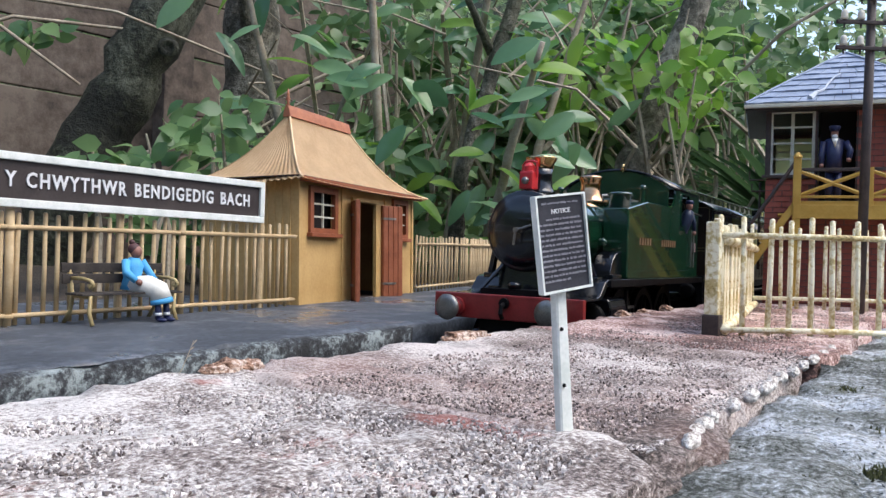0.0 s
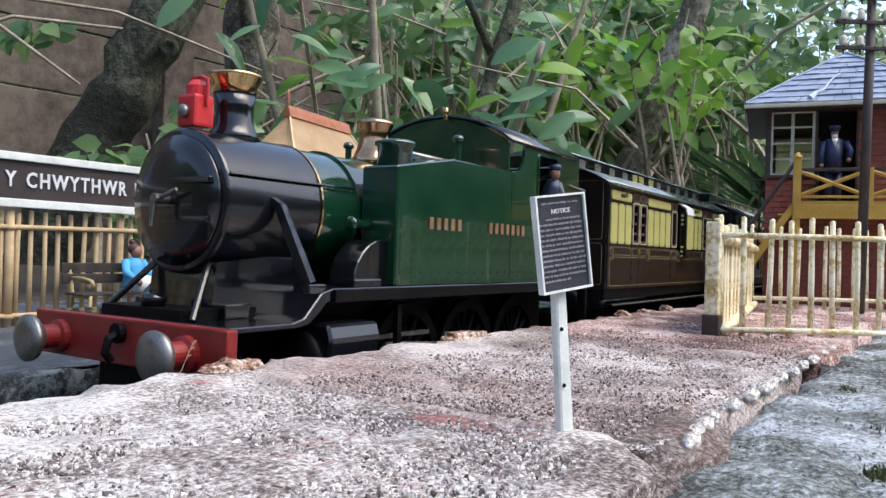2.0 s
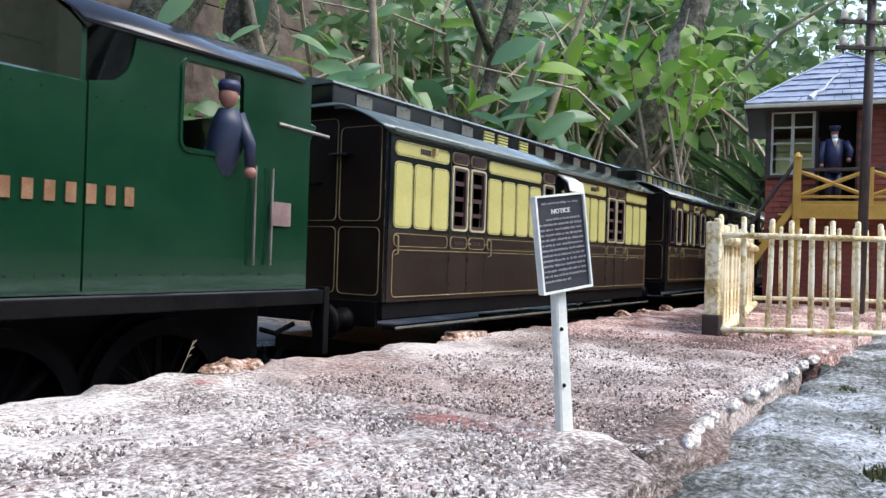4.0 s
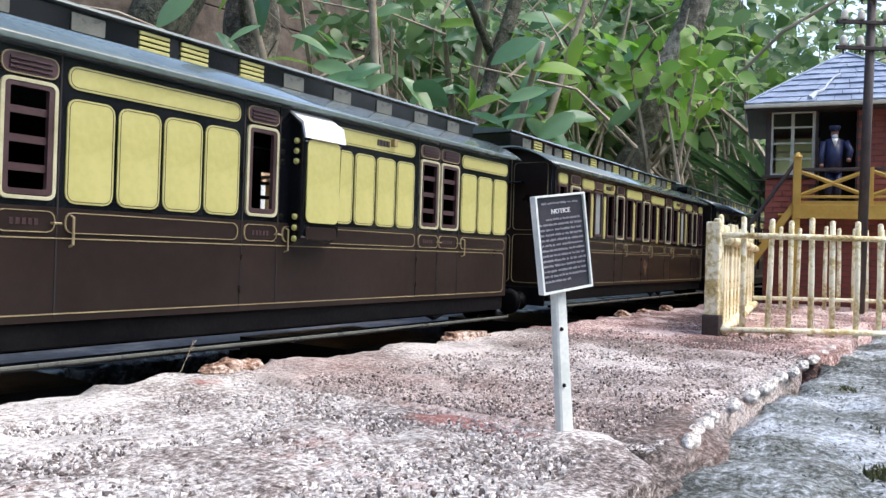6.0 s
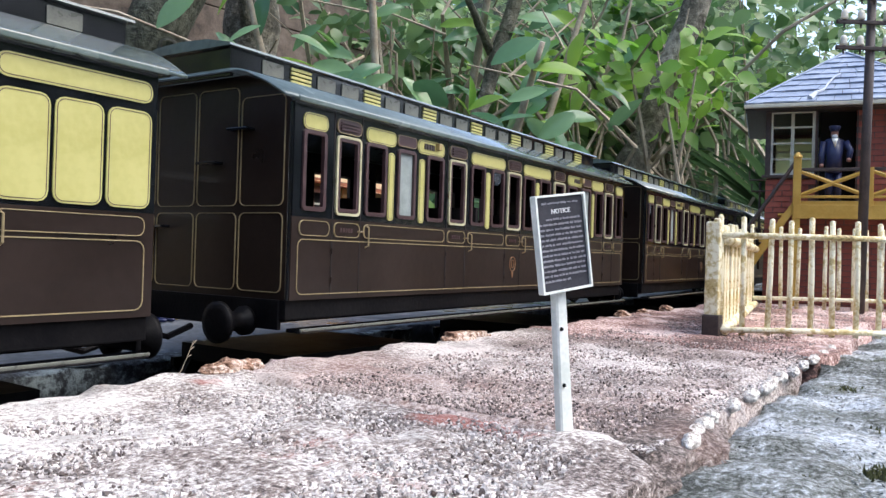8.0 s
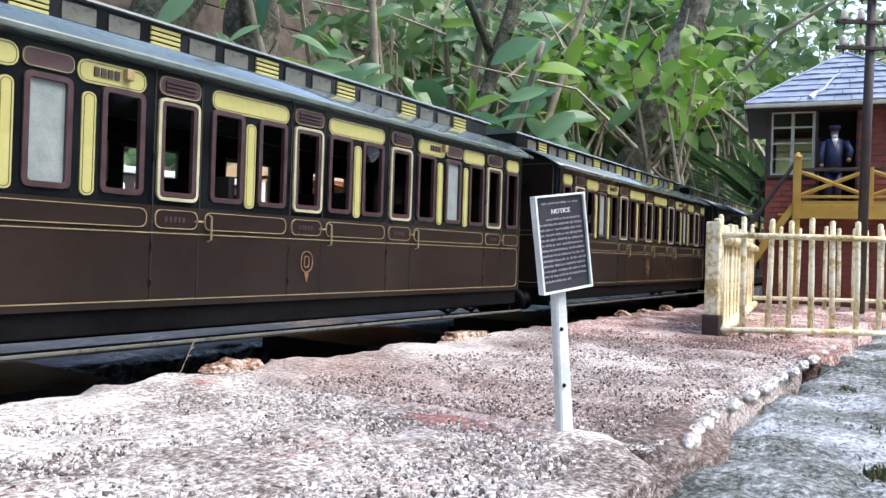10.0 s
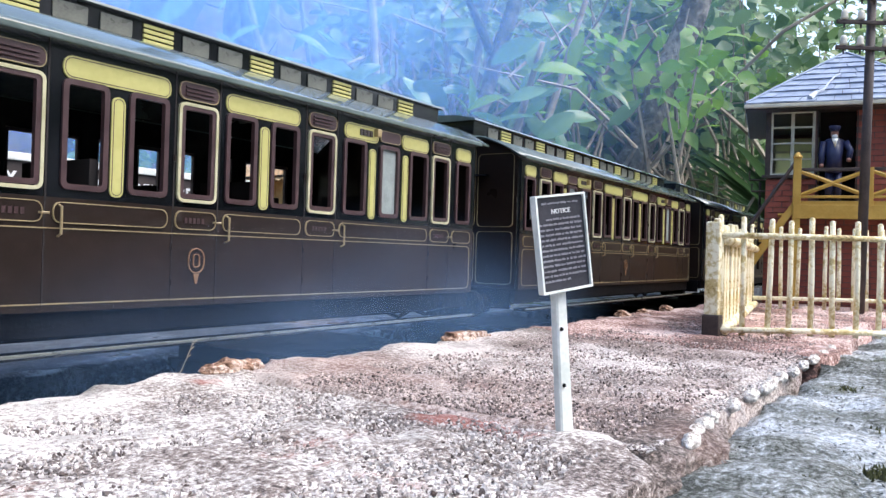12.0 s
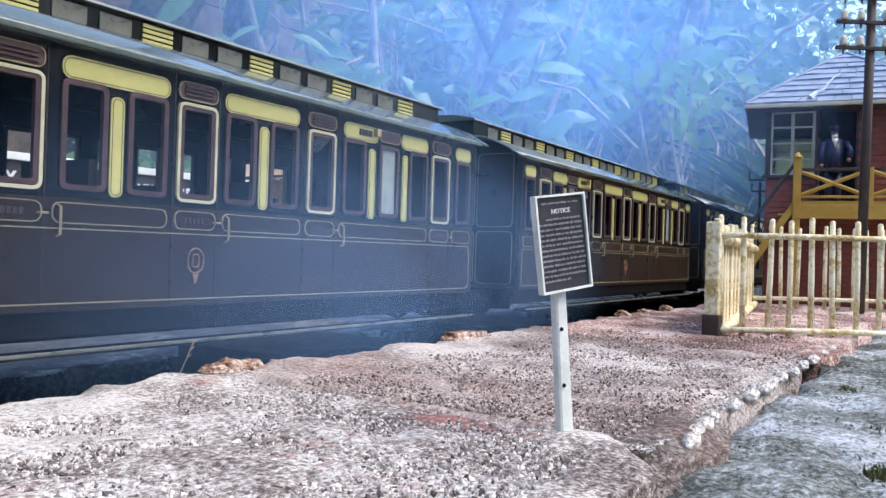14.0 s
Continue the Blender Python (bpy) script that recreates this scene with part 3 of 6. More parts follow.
def engine():
    e = thing("steam_engine", "green and black model tank engine with brass-capped chimney", "locomotive")
    VEHICLES.append((e, 0.0))
    # frames and running plate
    part("frame", box(-0.086, 0.148, -0.019, 0.019, 0.012, 0.046), FLATBLACK, e)
    part("running_plate", prism([(-0.091, 0.0495), (0.106, 0.0495), (0.1105, 0.0482), (0.1140, 0.0450), (0.1185, 0.0418), (0.1240, 0.0410), (0.150, 0.041), (0.150, 0.0428), (0.1255, 0.0428), (0.1205, 0.0440), (0.1170, 0.0475), (0.1130, 0.0515), (0.1075, 0.0528), (-0.091, 0.0528)], -0.042, 0.042, 0.0004), BLACK, e)
    for s in (1, -1):
        part("valance", box(-0.091, 0.108, s * 0.0425 - 0.0008, s * 0.0425 + 0.0008, 0.0484, 0.0525, 0.0003), FLATBLACK, e)
    beam = part("buffer_beam", box(0.150, 0.154, -0.0458, 0.0458, 0.0290, 0.0428, 0.0006), RED, e, "dark red buffer beam")
    for s in (1, -1):
        part("buffer", lathe([(0.0052, 0.154), (0.0052, 0.156), (0.0038, 0.1565), (0.0038, 0.163)], 20, "x", (0, s * 0.0305, 0.0352)), RED, e)
        part("buffer_head", lathe([(0.0025, 0.160), (0.0068, 0.1635), (0.0072, 0.1645), (0.0072, 0.1655), (0.0045, 0.1665)], 28, "x", (0, s * 0.0305, 0.0352)), STEEL, e, "dull steel buffer head", True)
        part("guard_iron", tube([(0.146, s * 0.022, 0.043), (0.131, s * 0.0115, 0.062)], 0.0011, 8), BLACK, e)
        part("steam_pipe", tube([(0.1168, s * 0.0205, 0.0815), (0.1158, s * 0.0255, 0.0785), (0.1100, s * 0.0335, 0.0540)], [0.0017, 0.0020, 0.0024], 4), BLACK, e)
        part("pipe_foot", box(0.1055, 0.1135, s * 0.0335 - 0.0035, s * 0.0335 + 0.0035, 0.0500, 0.0540, 0.0005), BLACK, e)
        part("toolbox", box(0.124, 0.134, s * 0.018 - 0.004, s * 0.018 + 0.004, 0.0428, 0.0475, 0.0006), BLACK, e)
    b = tube([(0.1545, 0, 0.0385), (0.158, 0, 0.037), (0.159, 0, 0.033), (0.157, 0, 0.0305)], 0.0013, 8)
    lathe([(0.003, 0.154), (0.003, 0.156)], 14, "x", (0, 0, 0.0385), b)
    part("coupling_hook", b, FLATBLACK, e)
    part("lamp_iron", lathe([(0.0036, 0.0428), (0.0036, 0.0475), (0.0042, 0.048), (0.003, 0.05)], 16, "z", (0.143, 0, 0)), BLACK, e, smooth=True)
    # smokebox and boiler
    zc, rs = 0.0792, 0.0232
    part("smokebox", lathe([(rs - 0.001, 0.1352), (rs, 0.1345), (rs, 0.1335), (rs, 0.0945), (rs, 0.0936), (rs - 0.0006, 0.0935)], 48, "x", (0, 0, zc)), BLACK, e, "satin black smokebox", True)
    door = part("smokebox_door", lathe([(rs - 0.0024, 0.1352), (rs - 0.0026, 0.1364), (rs * 0.6, 0.1384), (0.004, 0.1392)], 40, "x", (0, 0, zc)), BLACK, e, smooth=True)
    for z, y1 in ((zc + 0.006, 0.019), (zc - 0.006, 0.018)):
        part("hinge_strap", box(0.1375, 0.1392, -0.001, y1, z - 0.0009, z + 0.0009, 0.0003), BLACK, e)
    b = lathe([(0.0016, 0.139), (0.0016, 0.1445)], 12, "x", (0, 0, zc))
    tube([(0.1425, 0, zc), (0.1425, 0.0085, zc + 0.0028)], [0.0009, 0.0006], 8, b)
    tube([(0.1440, 0, zc), (0.1440, -0.0012, zc - 0.0085)], [0.0009, 0.0006], 8, b)
    part("door_dart", b, STEEL, e)
    part("smokebox_saddle", prism([(0.092, 0.0528), (0.134, 0.0428), (0.132, 0.060), (0.092, 0.064)], -0.0155, 0.0155), BLACK, e)
    part("boiler", lathe([(rs - 0.0008, 0.0934), (rs - 0.0008, 0.0924), (rs - 0.0005, -0.012), (rs - 0.0005, -0.014)], 48, "x", (0, 0, zc)), GREEN, e, "glossy dark green boiler", True)
    for x, material in ((0.0930, BRASS), (0.0735, GREEN)):
        part("boiler_band", lathe([(rs + 0.0002, x - 0.0004), (rs + 0.0002, x + 0.0004)], 48, "x", (0, 0, zc)), material, e)
    for s in (1, -1):
        part("handrail", tube([(0.134, s * 0.0225, zc + 0.0082), (0.075, s * 0.0225, zc + 0.0082)], 0.0005, 6), BLACK, e)
    part("chimney", lathe([(0.0098, 0.1002), (0.0080, 0.1035), (0.0068, 0.106), (0.0066, 0.112), (0.0072, 0.117)], 32, "z", (0.1135, 0, 0)), BLACK, e, smooth=True)
    part("chimney_cap", lathe([(0.0073, 0.1168), (0.0076, 0.1195), (0.0092, 0.1222), (0.0094, 0.1232), (0.0080, 0.1236), (0.0062, 0.122)], 32, "z", (0.1135, 0, 0)), BRASS, e, "polished brass chimney cap", True)
    part("dome", lathe([(0.0115, 0.1005), (0.0090, 0.1040), (0.0074, 0.1080), (0.0066, 0.1125), (0.0067, 0.1160), (0.0078, 0.1180), (0.0078, 0.1192), (0.0060, 0.1202), (0.0050, 0.1190)], 36, "z", (0.0365, 0, 0)), COPPER, e, "polished copper safety-valve bonnet", True)
    # headlamp on its bracket before the chimney
    lamp = part("headlamp", box(0.1255, 0.1335, -0.0043, 0.0043, 0.1030, 0.1135, 0.0011), LAMPRED, e, "bright red headlamp with clear lens")
    part("lamp_lens", lathe([(0.0022, 0.1335), (0.0021, 0.1350), (0.0009, 0.1356)], 14, "x", (0, 0, 0.1078)), STEEL, lamp, smooth=True)
    b = lathe([(0.0036, 0.1132), (0.0036, 0.1165), (0.0018, 0.1185)], 14, "z", (0.129, 0, 0))
    tube([(0.129, -0.0042, 0.110), (0.129, -0.0042, 0.1175), (0.129, -0.002, 0.1195), (0.129, 0.002, 0.1195), (0.129, 0.0048, 0.1185), (0.129, 0.0050, 0.110)], 0.0007, 6, b)
    part("lamp_handle", b, LAMPRED, lamp)
    # tanks, with the cab sides behind them
    for s in (1, -1):
        b = prism([(-0.0125, 0.0528), (0.0728, 0.0528), (0.0728, 0.096), (0.036, 0.1023), (-0.006, 0.1023), (-0.0125, 0.1023)], s * 0.0235, s * 0.0400, 0.0006)
        part("side_tank", b, GREEN, e, "dark green side tank")
        xs = [-0.0855, -0.0585, -0.038, -0.0245]
        b = pierced(xs, [0.0528, 0.0905, 0.1128, 0.1155], [(-0.0585, -0.038, 0.0905, 0.1128)], s * 0.0385, s * 0.0400)
        part("cab_side", b, GREEN, e)
        b = prism([(-0.0245, 0.0528), (-0.0125, 0.0528), (-0.0125, 0.1023), (-0.0190, 0.1036), (-0.0222, 0.1065), (-0.0238, 0.1105), (-0.0245, 0.1155)], s * 0.0385, s * 0.0400)
        part("cab_sweep", b, GREEN, e)
        part("beading", box(-0.084, 0.0725, s * 0.0401 - 0.0004, s * 0.0401 + 0.0004, 0.0531, 0.0539), GREEN, e)
        b = ring_frame(0.0215, 0.0245, 0.0008, 0.003, s * 0.0400, s * 0.0406, None, -0.0482, 0.1015)
        part("window_beading", b, GREEN, e)
        part("cab_handrail", tube([(-0.0625, s * 0.0415, 0.060), (-0.0625, s * 0.0415, 0.088)], 0.0005, 6), STEEL, e)
        part("cab_handrail", tube([(-0.069, s * 0.0415, 0.060), (-0.069, s * 0.0415, 0.088)], 0.0005, 6), STEEL, e)
        part("step_plate", box(-0.0925, -0.0900, s * 0.0425 - 0.0035, s * 0.0425 + 0.0012, 0.0325, 0.0535, 0.0004), FLATBLACK, e)
        part("cab_step", box(-0.080, -0.062, s * 0.040 - 0.004, s * 0.040 + 0.003, 0.022, 0.0235, 0.0004), FLATBLACK, e)
        part("splasher", prism([(0.0745 + 0.0165 * math.cos(radians(a)), 0.0528 + 0.0165 * math.sin(radians(a))) for a in range(0, 181, 15)], s * 0.0245, s * 0.036, 0.0004), BLACK, e, smooth=False)
        part("sandbox", box(0.079, 0.094, s * 0.034 - 0.004, s * 0.034 + 0.005, 0.0528, 0.0555, 0.0006), BLACK, e)
        part("clack_valve", lathe([(0.0012, 0.0728), (0.0021, 0.0735), (0.0021, 0.0815), (0.0026, 0.0820), (0.0026, 0.0835), (0.0012, 0.0840)], 12, "x", (0, s * 0.0275, 0.0745)), GREEN, e, smooth=True)
        b = bmesh.new()
        for i in range(22):
            for z in (0.0575, 0.099):
                lathe([(0.00035, 0.0401), (0.0002, 0.0404)], 6, "y", (0.070 - i * 0.0065, 0, z - (0.004 if z > 0.09 and i < 5 else 0)), b)
        if s < 0:
            b.transform(Matrix.Diagonal((1, -1, 1, 1)))
        part("rivets", b, GREEN, e)
        block_letters(e, "GREAT" if s > 0 else "NNN", s * 0.0537 if s > 0 else 0.0537, 0.0287, 0.0763, 0.0046, 0.0401 if s > 0 else -0.0406, GOLD)
        block_letters(e, "WESTERN" if s > 0 else "NNN", 0.0085, -0.026, 0.0763, 0.0046, 0.0401 if s > 0 else -0.0406, GOLD)
    part("number_plate", box(-0.0775, -0.0695, 0.0400, 0.0408, 0.0715, 0.0785, 0.0002), PLATE, e, "small cast number plate, unreadable")
    # cab front, roof, bunker
    arc = [(0.0385 * math.sin(radians(a)) / math.sin(radians(48)), 0.1148 + (math.cos(radians(a)) - math.cos(radians(48))) / (1 - math.cos(radians(48))) * 0.0135) for a in range(-48, 49, 8)]
    b = prism([(-0.0385, 0.0528), *arc, (0.0385, 0.0528)], -0.0125, -0.0112, axis="x")
    part("cab_front", b, GREEN, e)
    roof_arc = [(y * 1.06, z + 0.0004) for y, z in arc]
    b = prism(roof_arc + [(y, z + 0.0013) for y, z in roof_arc[::-1]], -0.082, -0.0105, axis="x")
    part("cab_roof", b, BLACK, e, "black arched cab roof", True)
    part("roof_hatch", box(-0.058, -0.028, -0.009, 0.009, 0.1288, 0.1304, 0.0004), BLACK, e)
    part("whistle", lathe([(0.001, 0.127), (0.0011, 0.1325), (0.0006, 0.133)], 10, "z", (-0.0085, 0.006, 0)), BRASS, e, smooth=True)
    part("bunker", prism([(-0.066, 0.0528), (-0.0855, 0.0528), (-0.0855, 0.094), (-0.0905, 0.1035), (-0.0885, 0.104), (-0.066, 0.104)], -0.0384, 0.0384, 0.0005), GREEN, e)
    for s in (1, -1):
        part("bunker_rail", tube([(-0.072, s * 0.0402, 0.1015), (-0.0935, s * 0.0402, 0.1005)], 0.0006, 6), STEEL, e)
        part("filler_cap", lathe([(0.0066, 0.0965), (0.0066, 0.1040), (0.0078, 0.1046), (0.0078, 0.1056), (0.0066, 0.1063)], 22, "z", (0.0625, s * 0.0305, 0)), GREEN, e, smooth=True)
        part("vent_pipe", tube([(0.018, s * 0.0300, 0.101), (0.018, s * 0.0300, 0.1125)], 0.0015, 10), GREEN, e)
        part("vent_cap", lathe([(0.0024, 0.1122), (0.0026, 0.1135), (0.0016, 0.1148)], 12, "z", (0.018, s * 0.0300, 0)), GREEN, e, smooth=True)
    part("tank_connector", tube([(0.030, -0.022, 0.1035), (0.026, -0.012, 0.1075), (0.024, 0.008, 0.1075), (0.0, 0.02, 0.1045)], 0.0014, 8), STEEL, e, smooth=True)
    part("firebox", prism([(-0.0225, 0.083), (-0.0225, 0.100), (-0.015, 0.1055), (0.015, 0.1055), (0.0225, 0.100), (0.0225, 0.083)], -0.012, 0.028, 0.001, axis="x"), GREEN, e)
    # cylinders, rods, wheels
    for s in (1, -1):
        part("cylinder", prism([(s * 0.022, 0.0425), (s * 0.0435, 0.0415), (s * 0.0452, 0.0365), (s * 0.0415, 0.0215), (s * 0.036, 0.0182), (s * 0.022, 0.0175)], 0.0865, 0.1115, 0.0009, axis="x"), BLACK, e, "black cylinder block with flat cladding")
        part("cylinder_cover", lathe([(0.0098, 0.1115), (0.0098, 0.1130), (0.0080, 0.1142), (0.0030, 0.1150)], 24, "x", (0, s * 0.0325, 0.0295)), FLATBLACK, e, smooth=True)
        part("slide_bar", box(0.042, 0.081, s * 0.0335 - 0.001, s * 0.0335 + 0.001, 0.0335, 0.035), STEEL, e)
        part("connecting_rod", tube([(0.068, s * 0.0325, 0.031), (0.0, s * 0.0325, 0.026)], 0.0012, 6), STEEL, e)
        part("hanger", box(0.0665, 0.0690, s * 0.038 - 0.001, s * 0.038 + 0.001, 0.018, 0.046), FLATBLACK, e)
        for x in (0.045, 0.0, -0.045):
            wheel(e, x, s * 0.024, 0.0225, 0.0225, 14)
        wheel(e, 0.128, s * 0.024, 0.0155, 0.0155, 10, BLACK)
        part("coupling_rod", box(-0.047, 0.047, s * 0.0295 - 0.0006, s * 0.0295 + 0.0006, 0.0195, 0.0222, 0.0003), STEEL, e)
    return e


def figure(name, label, pieces, m):
    """A small painted figure as one mesh: pieces of (material, bmesh)."""
    me = bpy.data.meshes.new(name)
    whole = bmesh.new()
    mats = []
    for material, b in pieces:
        if material not in mats:
            mats.append(material)
        tmp = bpy.data.meshes.new("piece")
        b.to_mesh(tmp)
        b.free()
        start = len(whole.faces)
        whole.from_mesh(tmp)
        whole.faces.ensure_lookup_table()
        for f in whole.faces[start:]:
            f.material_index = mats.index(material)
            f.smooth = True
    whole.to_mesh(me)
    whole.free()
    for material in mats:
        me.materials.append(material)
    ob = tagged(new(name, me), label, "figurine")
    ob.matrix_basis = m
    return ob


def ball(x, y, z, rx, ry=None, rz=None):
    b = bmesh.new()
    bmesh.ops.create_uvsphere(b, u_segments=14, v_segments=10, radius=1)
    b.transform(Matrix.Translation((x, y, z)) @ Matrix.Diagonal((rx, ry or rx, rz or rx, 1)))
    return b


def driver():
    d = figure("driver_figurine", "small painted figure in blue overalls leaning from the cab", [
        (OVERALL, tube([(-0.053, 0.030, 0.075), (-0.053, 0.038, 0.0905), (-0.0525, 0.041, 0.0985), (-0.052, 0.0415, 0.1025)], [0.0045, 0.0047, 0.0044, 0.0026], 12)),
        (OVERALL, tube([(-0.0545, 0.0425, 0.101), (-0.0572, 0.0445, 0.093), (-0.0575, 0.0445, 0.0872)], [0.0020, 0.0018, 0.0015], 10)),
        (SKIN, ball(-0.0575, 0.0447, 0.0855, 0.0017)), (SKIN, ball(-0.0510, 0.0425, 0.1055, 0.0026, 0.0026, 0.0032)),
        (NAVY, lathe([(0.0028, 0.1068), (0.0031, 0.1084), (0.0025, 0.1096)], 14, "z", (-0.0512, 0.0425, 0)))], Matrix())
    VEHICLES.append((d, 0.0))


engine()
driver()

# coach layouts: distances from the front end
ZB, ZT = 0.0475, 0.107
HALF = 0.0430


def place_side(side):
    """Turns a wall made for the near side to the other side of a vehicle."""
    return Matrix() if side > 0 else Matrix.Rotation(math.pi, 4, "Z")


CACHE = {}


def piece(name, key, build, material, parent, m, label=""):
    """A piece on shared mesh data: alike pieces are built once."""
    k = (name, material.name, *[round(v, 5) for v in key])
    if k not in CACHE:
        ob = part(name, build(), material, parent)
        CACHE[k] = ob.data
    else:
        ob = new(name, CACHE[k])
        ob.parent = parent
    ob.matrix_basis = m
    if label:
        ob["label"] = label
    return ob


def framed(parent, name, length, d0, d1, z0, z1, material, t, r, out, side, y=HALF):
    w, h = d1 - d0, z1 - z0
    m = place_side(side) @ pose(length / 2 - (d0 + d1) / 2, y, (z0 + z1) / 2)
    return piece(name, (w, h, t, out), lambda: ring_frame(w, h, t, r, -0.0008, out), material, parent, m)


def panel(parent, length, d0, d1, z0, z1, material, side, lined=True, name="panel"):
    w, h = d1 - d0, z1 - z0
    m = place_side(side) @ pose(length / 2 - (d0 + d1) / 2, HALF, (z0 + z1) / 2)
    r = min(w, h) * (0.42 if min(w, h) < 0.006 else 0.2)
    piece(name, (w, h), lambda: plate(w, h, r, 0.0, 0.0004), material, parent, m)
    if material == CREAM:
        piece("lining", (w, h), lambda: ring_frame(w - 0.0008, h - 0.0008, 0.00018, r * 0.8, 0.0, 0.00046), MAROON, parent, m)
    elif lined:
        piece("lining", (w, h), lambda: ring_frame(w + 0.0004, h + 0.0004, 0.00022, r, 0.0, 0.00052), LINE, parent, m)


def coach(label, length, windows, doors, creams, lights, louvres, ducket=None, group="coaches of the train"):
    c = thing("railway_coach", label, "railway coach", group)
    L = length
    zw0, zw1 = 0.0748, 0.0985
    part("underframe", box(-L / 2 + 0.004, L / 2 - 0.004, -0.034, 0.034, 0.040, ZB, 0.0008), FLATBLACK, c)
    part("floor", box(-L / 2 + 0.002, L / 2 - 0.002, -0.0415, 0.0415, ZB, ZB + 0.0012), MAROON, c)
    holes = [(L / 2 - d1, L / 2 - d0, zw0, zw1) for d0, d1 in windows + doors]
    xs = [-L / 2, L / 2] + [v for h in holes for v in h[:2]]
    for side in (1, -1):
        ms = place_side(side)
        part("solebar", box(-L / 2, L / 2, HALF - 0.004, HALF - 0.0015, 0.0415, ZB, 0.0004), FLATBLACK, c).matrix_basis = ms
        part("footboard", box(-L / 2 + 0.002, L / 2 - 0.002, HALF - 0.003, HALF + 0.0028, 0.0378, 0.0390, 0.0003), BLACK, c).matrix_basis = ms
        # thin pale strip paints the highlight on the footboard's edge
        part("footboard_edge", box(-L / 2 + 0.002, L / 2 - 0.002, HALF + 0.0024, HALF + 0.0031, 0.0384, 0.0392, 0.0002), GLAZE, c, "pale strip standing in for the footboard's highlight").matrix_basis = ms
        low = part("lower_side", box(-L / 2, L / 2, HALF - 0.0014, HALF, ZB, 0.0725), CHOC, c, "chocolate brown lower side")
        low.matrix_basis = ms
        up = part("upper_side", pierced(xs, [0.0725, zw0, zw1, ZT], holes, HALF - 0.0014, HALF), BLACK, c)
        up.matrix_basis = ms
        part("lower_lining", ring_frame(L - 0.005, 0.0168, 0.00028, 0.0022, -0.0002, 0.00025), LINE, c).matrix_basis = ms @ pose(0, HALF, 0.0575)
        part("gutter", box(-L / 2 - 0.001, L / 2 + 0.001, HALF - 0.0005, HALF + 0.0028, 0.1062, 0.1078, 0.0004), ROOFM, c).matrix_basis = ms
        for d0, d1 in windows:
            framed(c, "window_frame", L, d0 - 0.0004, d1 + 0.0004, zw0 - 0.0004, zw1 + 0.0004, MAROON, 0.0013, 0.0016, 0.0006, side)
        for d0, d1 in doors:
            framed(c, "door_window_frame", L, d0 - 0.0008, d1 + 0.0008, zw0 - 0.0010, zw1 + 0.0006, BEAD, 0.0008, 0.0018, 0.0007, side)
            framed(c, "window_frame", L, d0, d1, zw0, zw1, MAROON, 0.0012, 0.0012, 0.0005, side)
            for e in (d0 - 0.0016, d1 + 0.0016):
                piece("door_joint", (1,), lambda: box(-0.0002, 0.0002, -0.0002, 0.00015, ZB + 0.001, ZT - 0.001), DARK, c, ms @ pose(L / 2 - e, HALF, 0))
            panel(c, L, d0 - 0.0008, d1 + 0.0008, 0.0671, 0.0714, CHOC, side, name="waist_panel")
            panel(c, L, d0 - 0.0006, d1 + 0.0006, 0.1000, 0.1042, MAROON, side, name="ventilator")
            for z in (0.1008, 0.1018, 0.1028):
                piece("ventilator_slat", (8,), lambda: box(-0.0045, 0.0045, 0.0003, 0.0009, 0, 0.0005), MAROON, c, ms @ pose(L / 2 - (d0 + d1) / 2, HALF, z))
            for k in range(5):
                piece("inscription", (7,), lambda: box(-0.0004, 0.0004, 0.0003, 0.0006, -0.0007, 0.0007), MAROON, c, ms @ pose(L / 2 - d0 - 0.0022 - k * 0.0013, HALF, 0.0692))
            piece("door_handle", (2,), lambda: tube([(0, 0, 0), (0, 0.0016, 0), (-0.0016, 0.0016, 0)], 0.0003, 6), LINE, c, ms @ pose(L / 2 - d1 - 0.0002, HALF, 0.0690))
            for z in (0.0535, 0.0625, 0.0845):
                piece("hinge", (3,), lambda: lathe([(0.0004, -0.0008), (0.0004, 0.0008)], 6, "z"), CHOC, c, ms @ pose(L / 2 - d0 + 0.0016, HALF + 0.0003, z))
        for d0, d1, z0, z1 in creams:
            panel(c, L, d0, d1, z0, z1, CREAM, side, name="cream_panel")
        # waist panels between the doors
        edges = [0.003] + [v for d0, d1 in sorted(doors) for v in (d0 - 0.0035, d1 + 0.0035)] + [L - 0.003]
        for a, b_ in zip(edges[::2], edges[1::2]):
            if b_ - a > 0.006:
                panel(c, L, a, b_, 0.0671, 0.0714, CHOC, side, name="waist_panel")
                if b_ - a > 0.02:
                    piece("grab_handle", (4,), lambda: tube([(0, 0, 0.0035), (0, 0.0014, 0.003), (0, 0.0014, -0.003), (0, 0, -0.0035)], 0.0003, 6), LINE, c, ms @ pose(L / 2 - a - 0.0012, HALF, 0.0675))
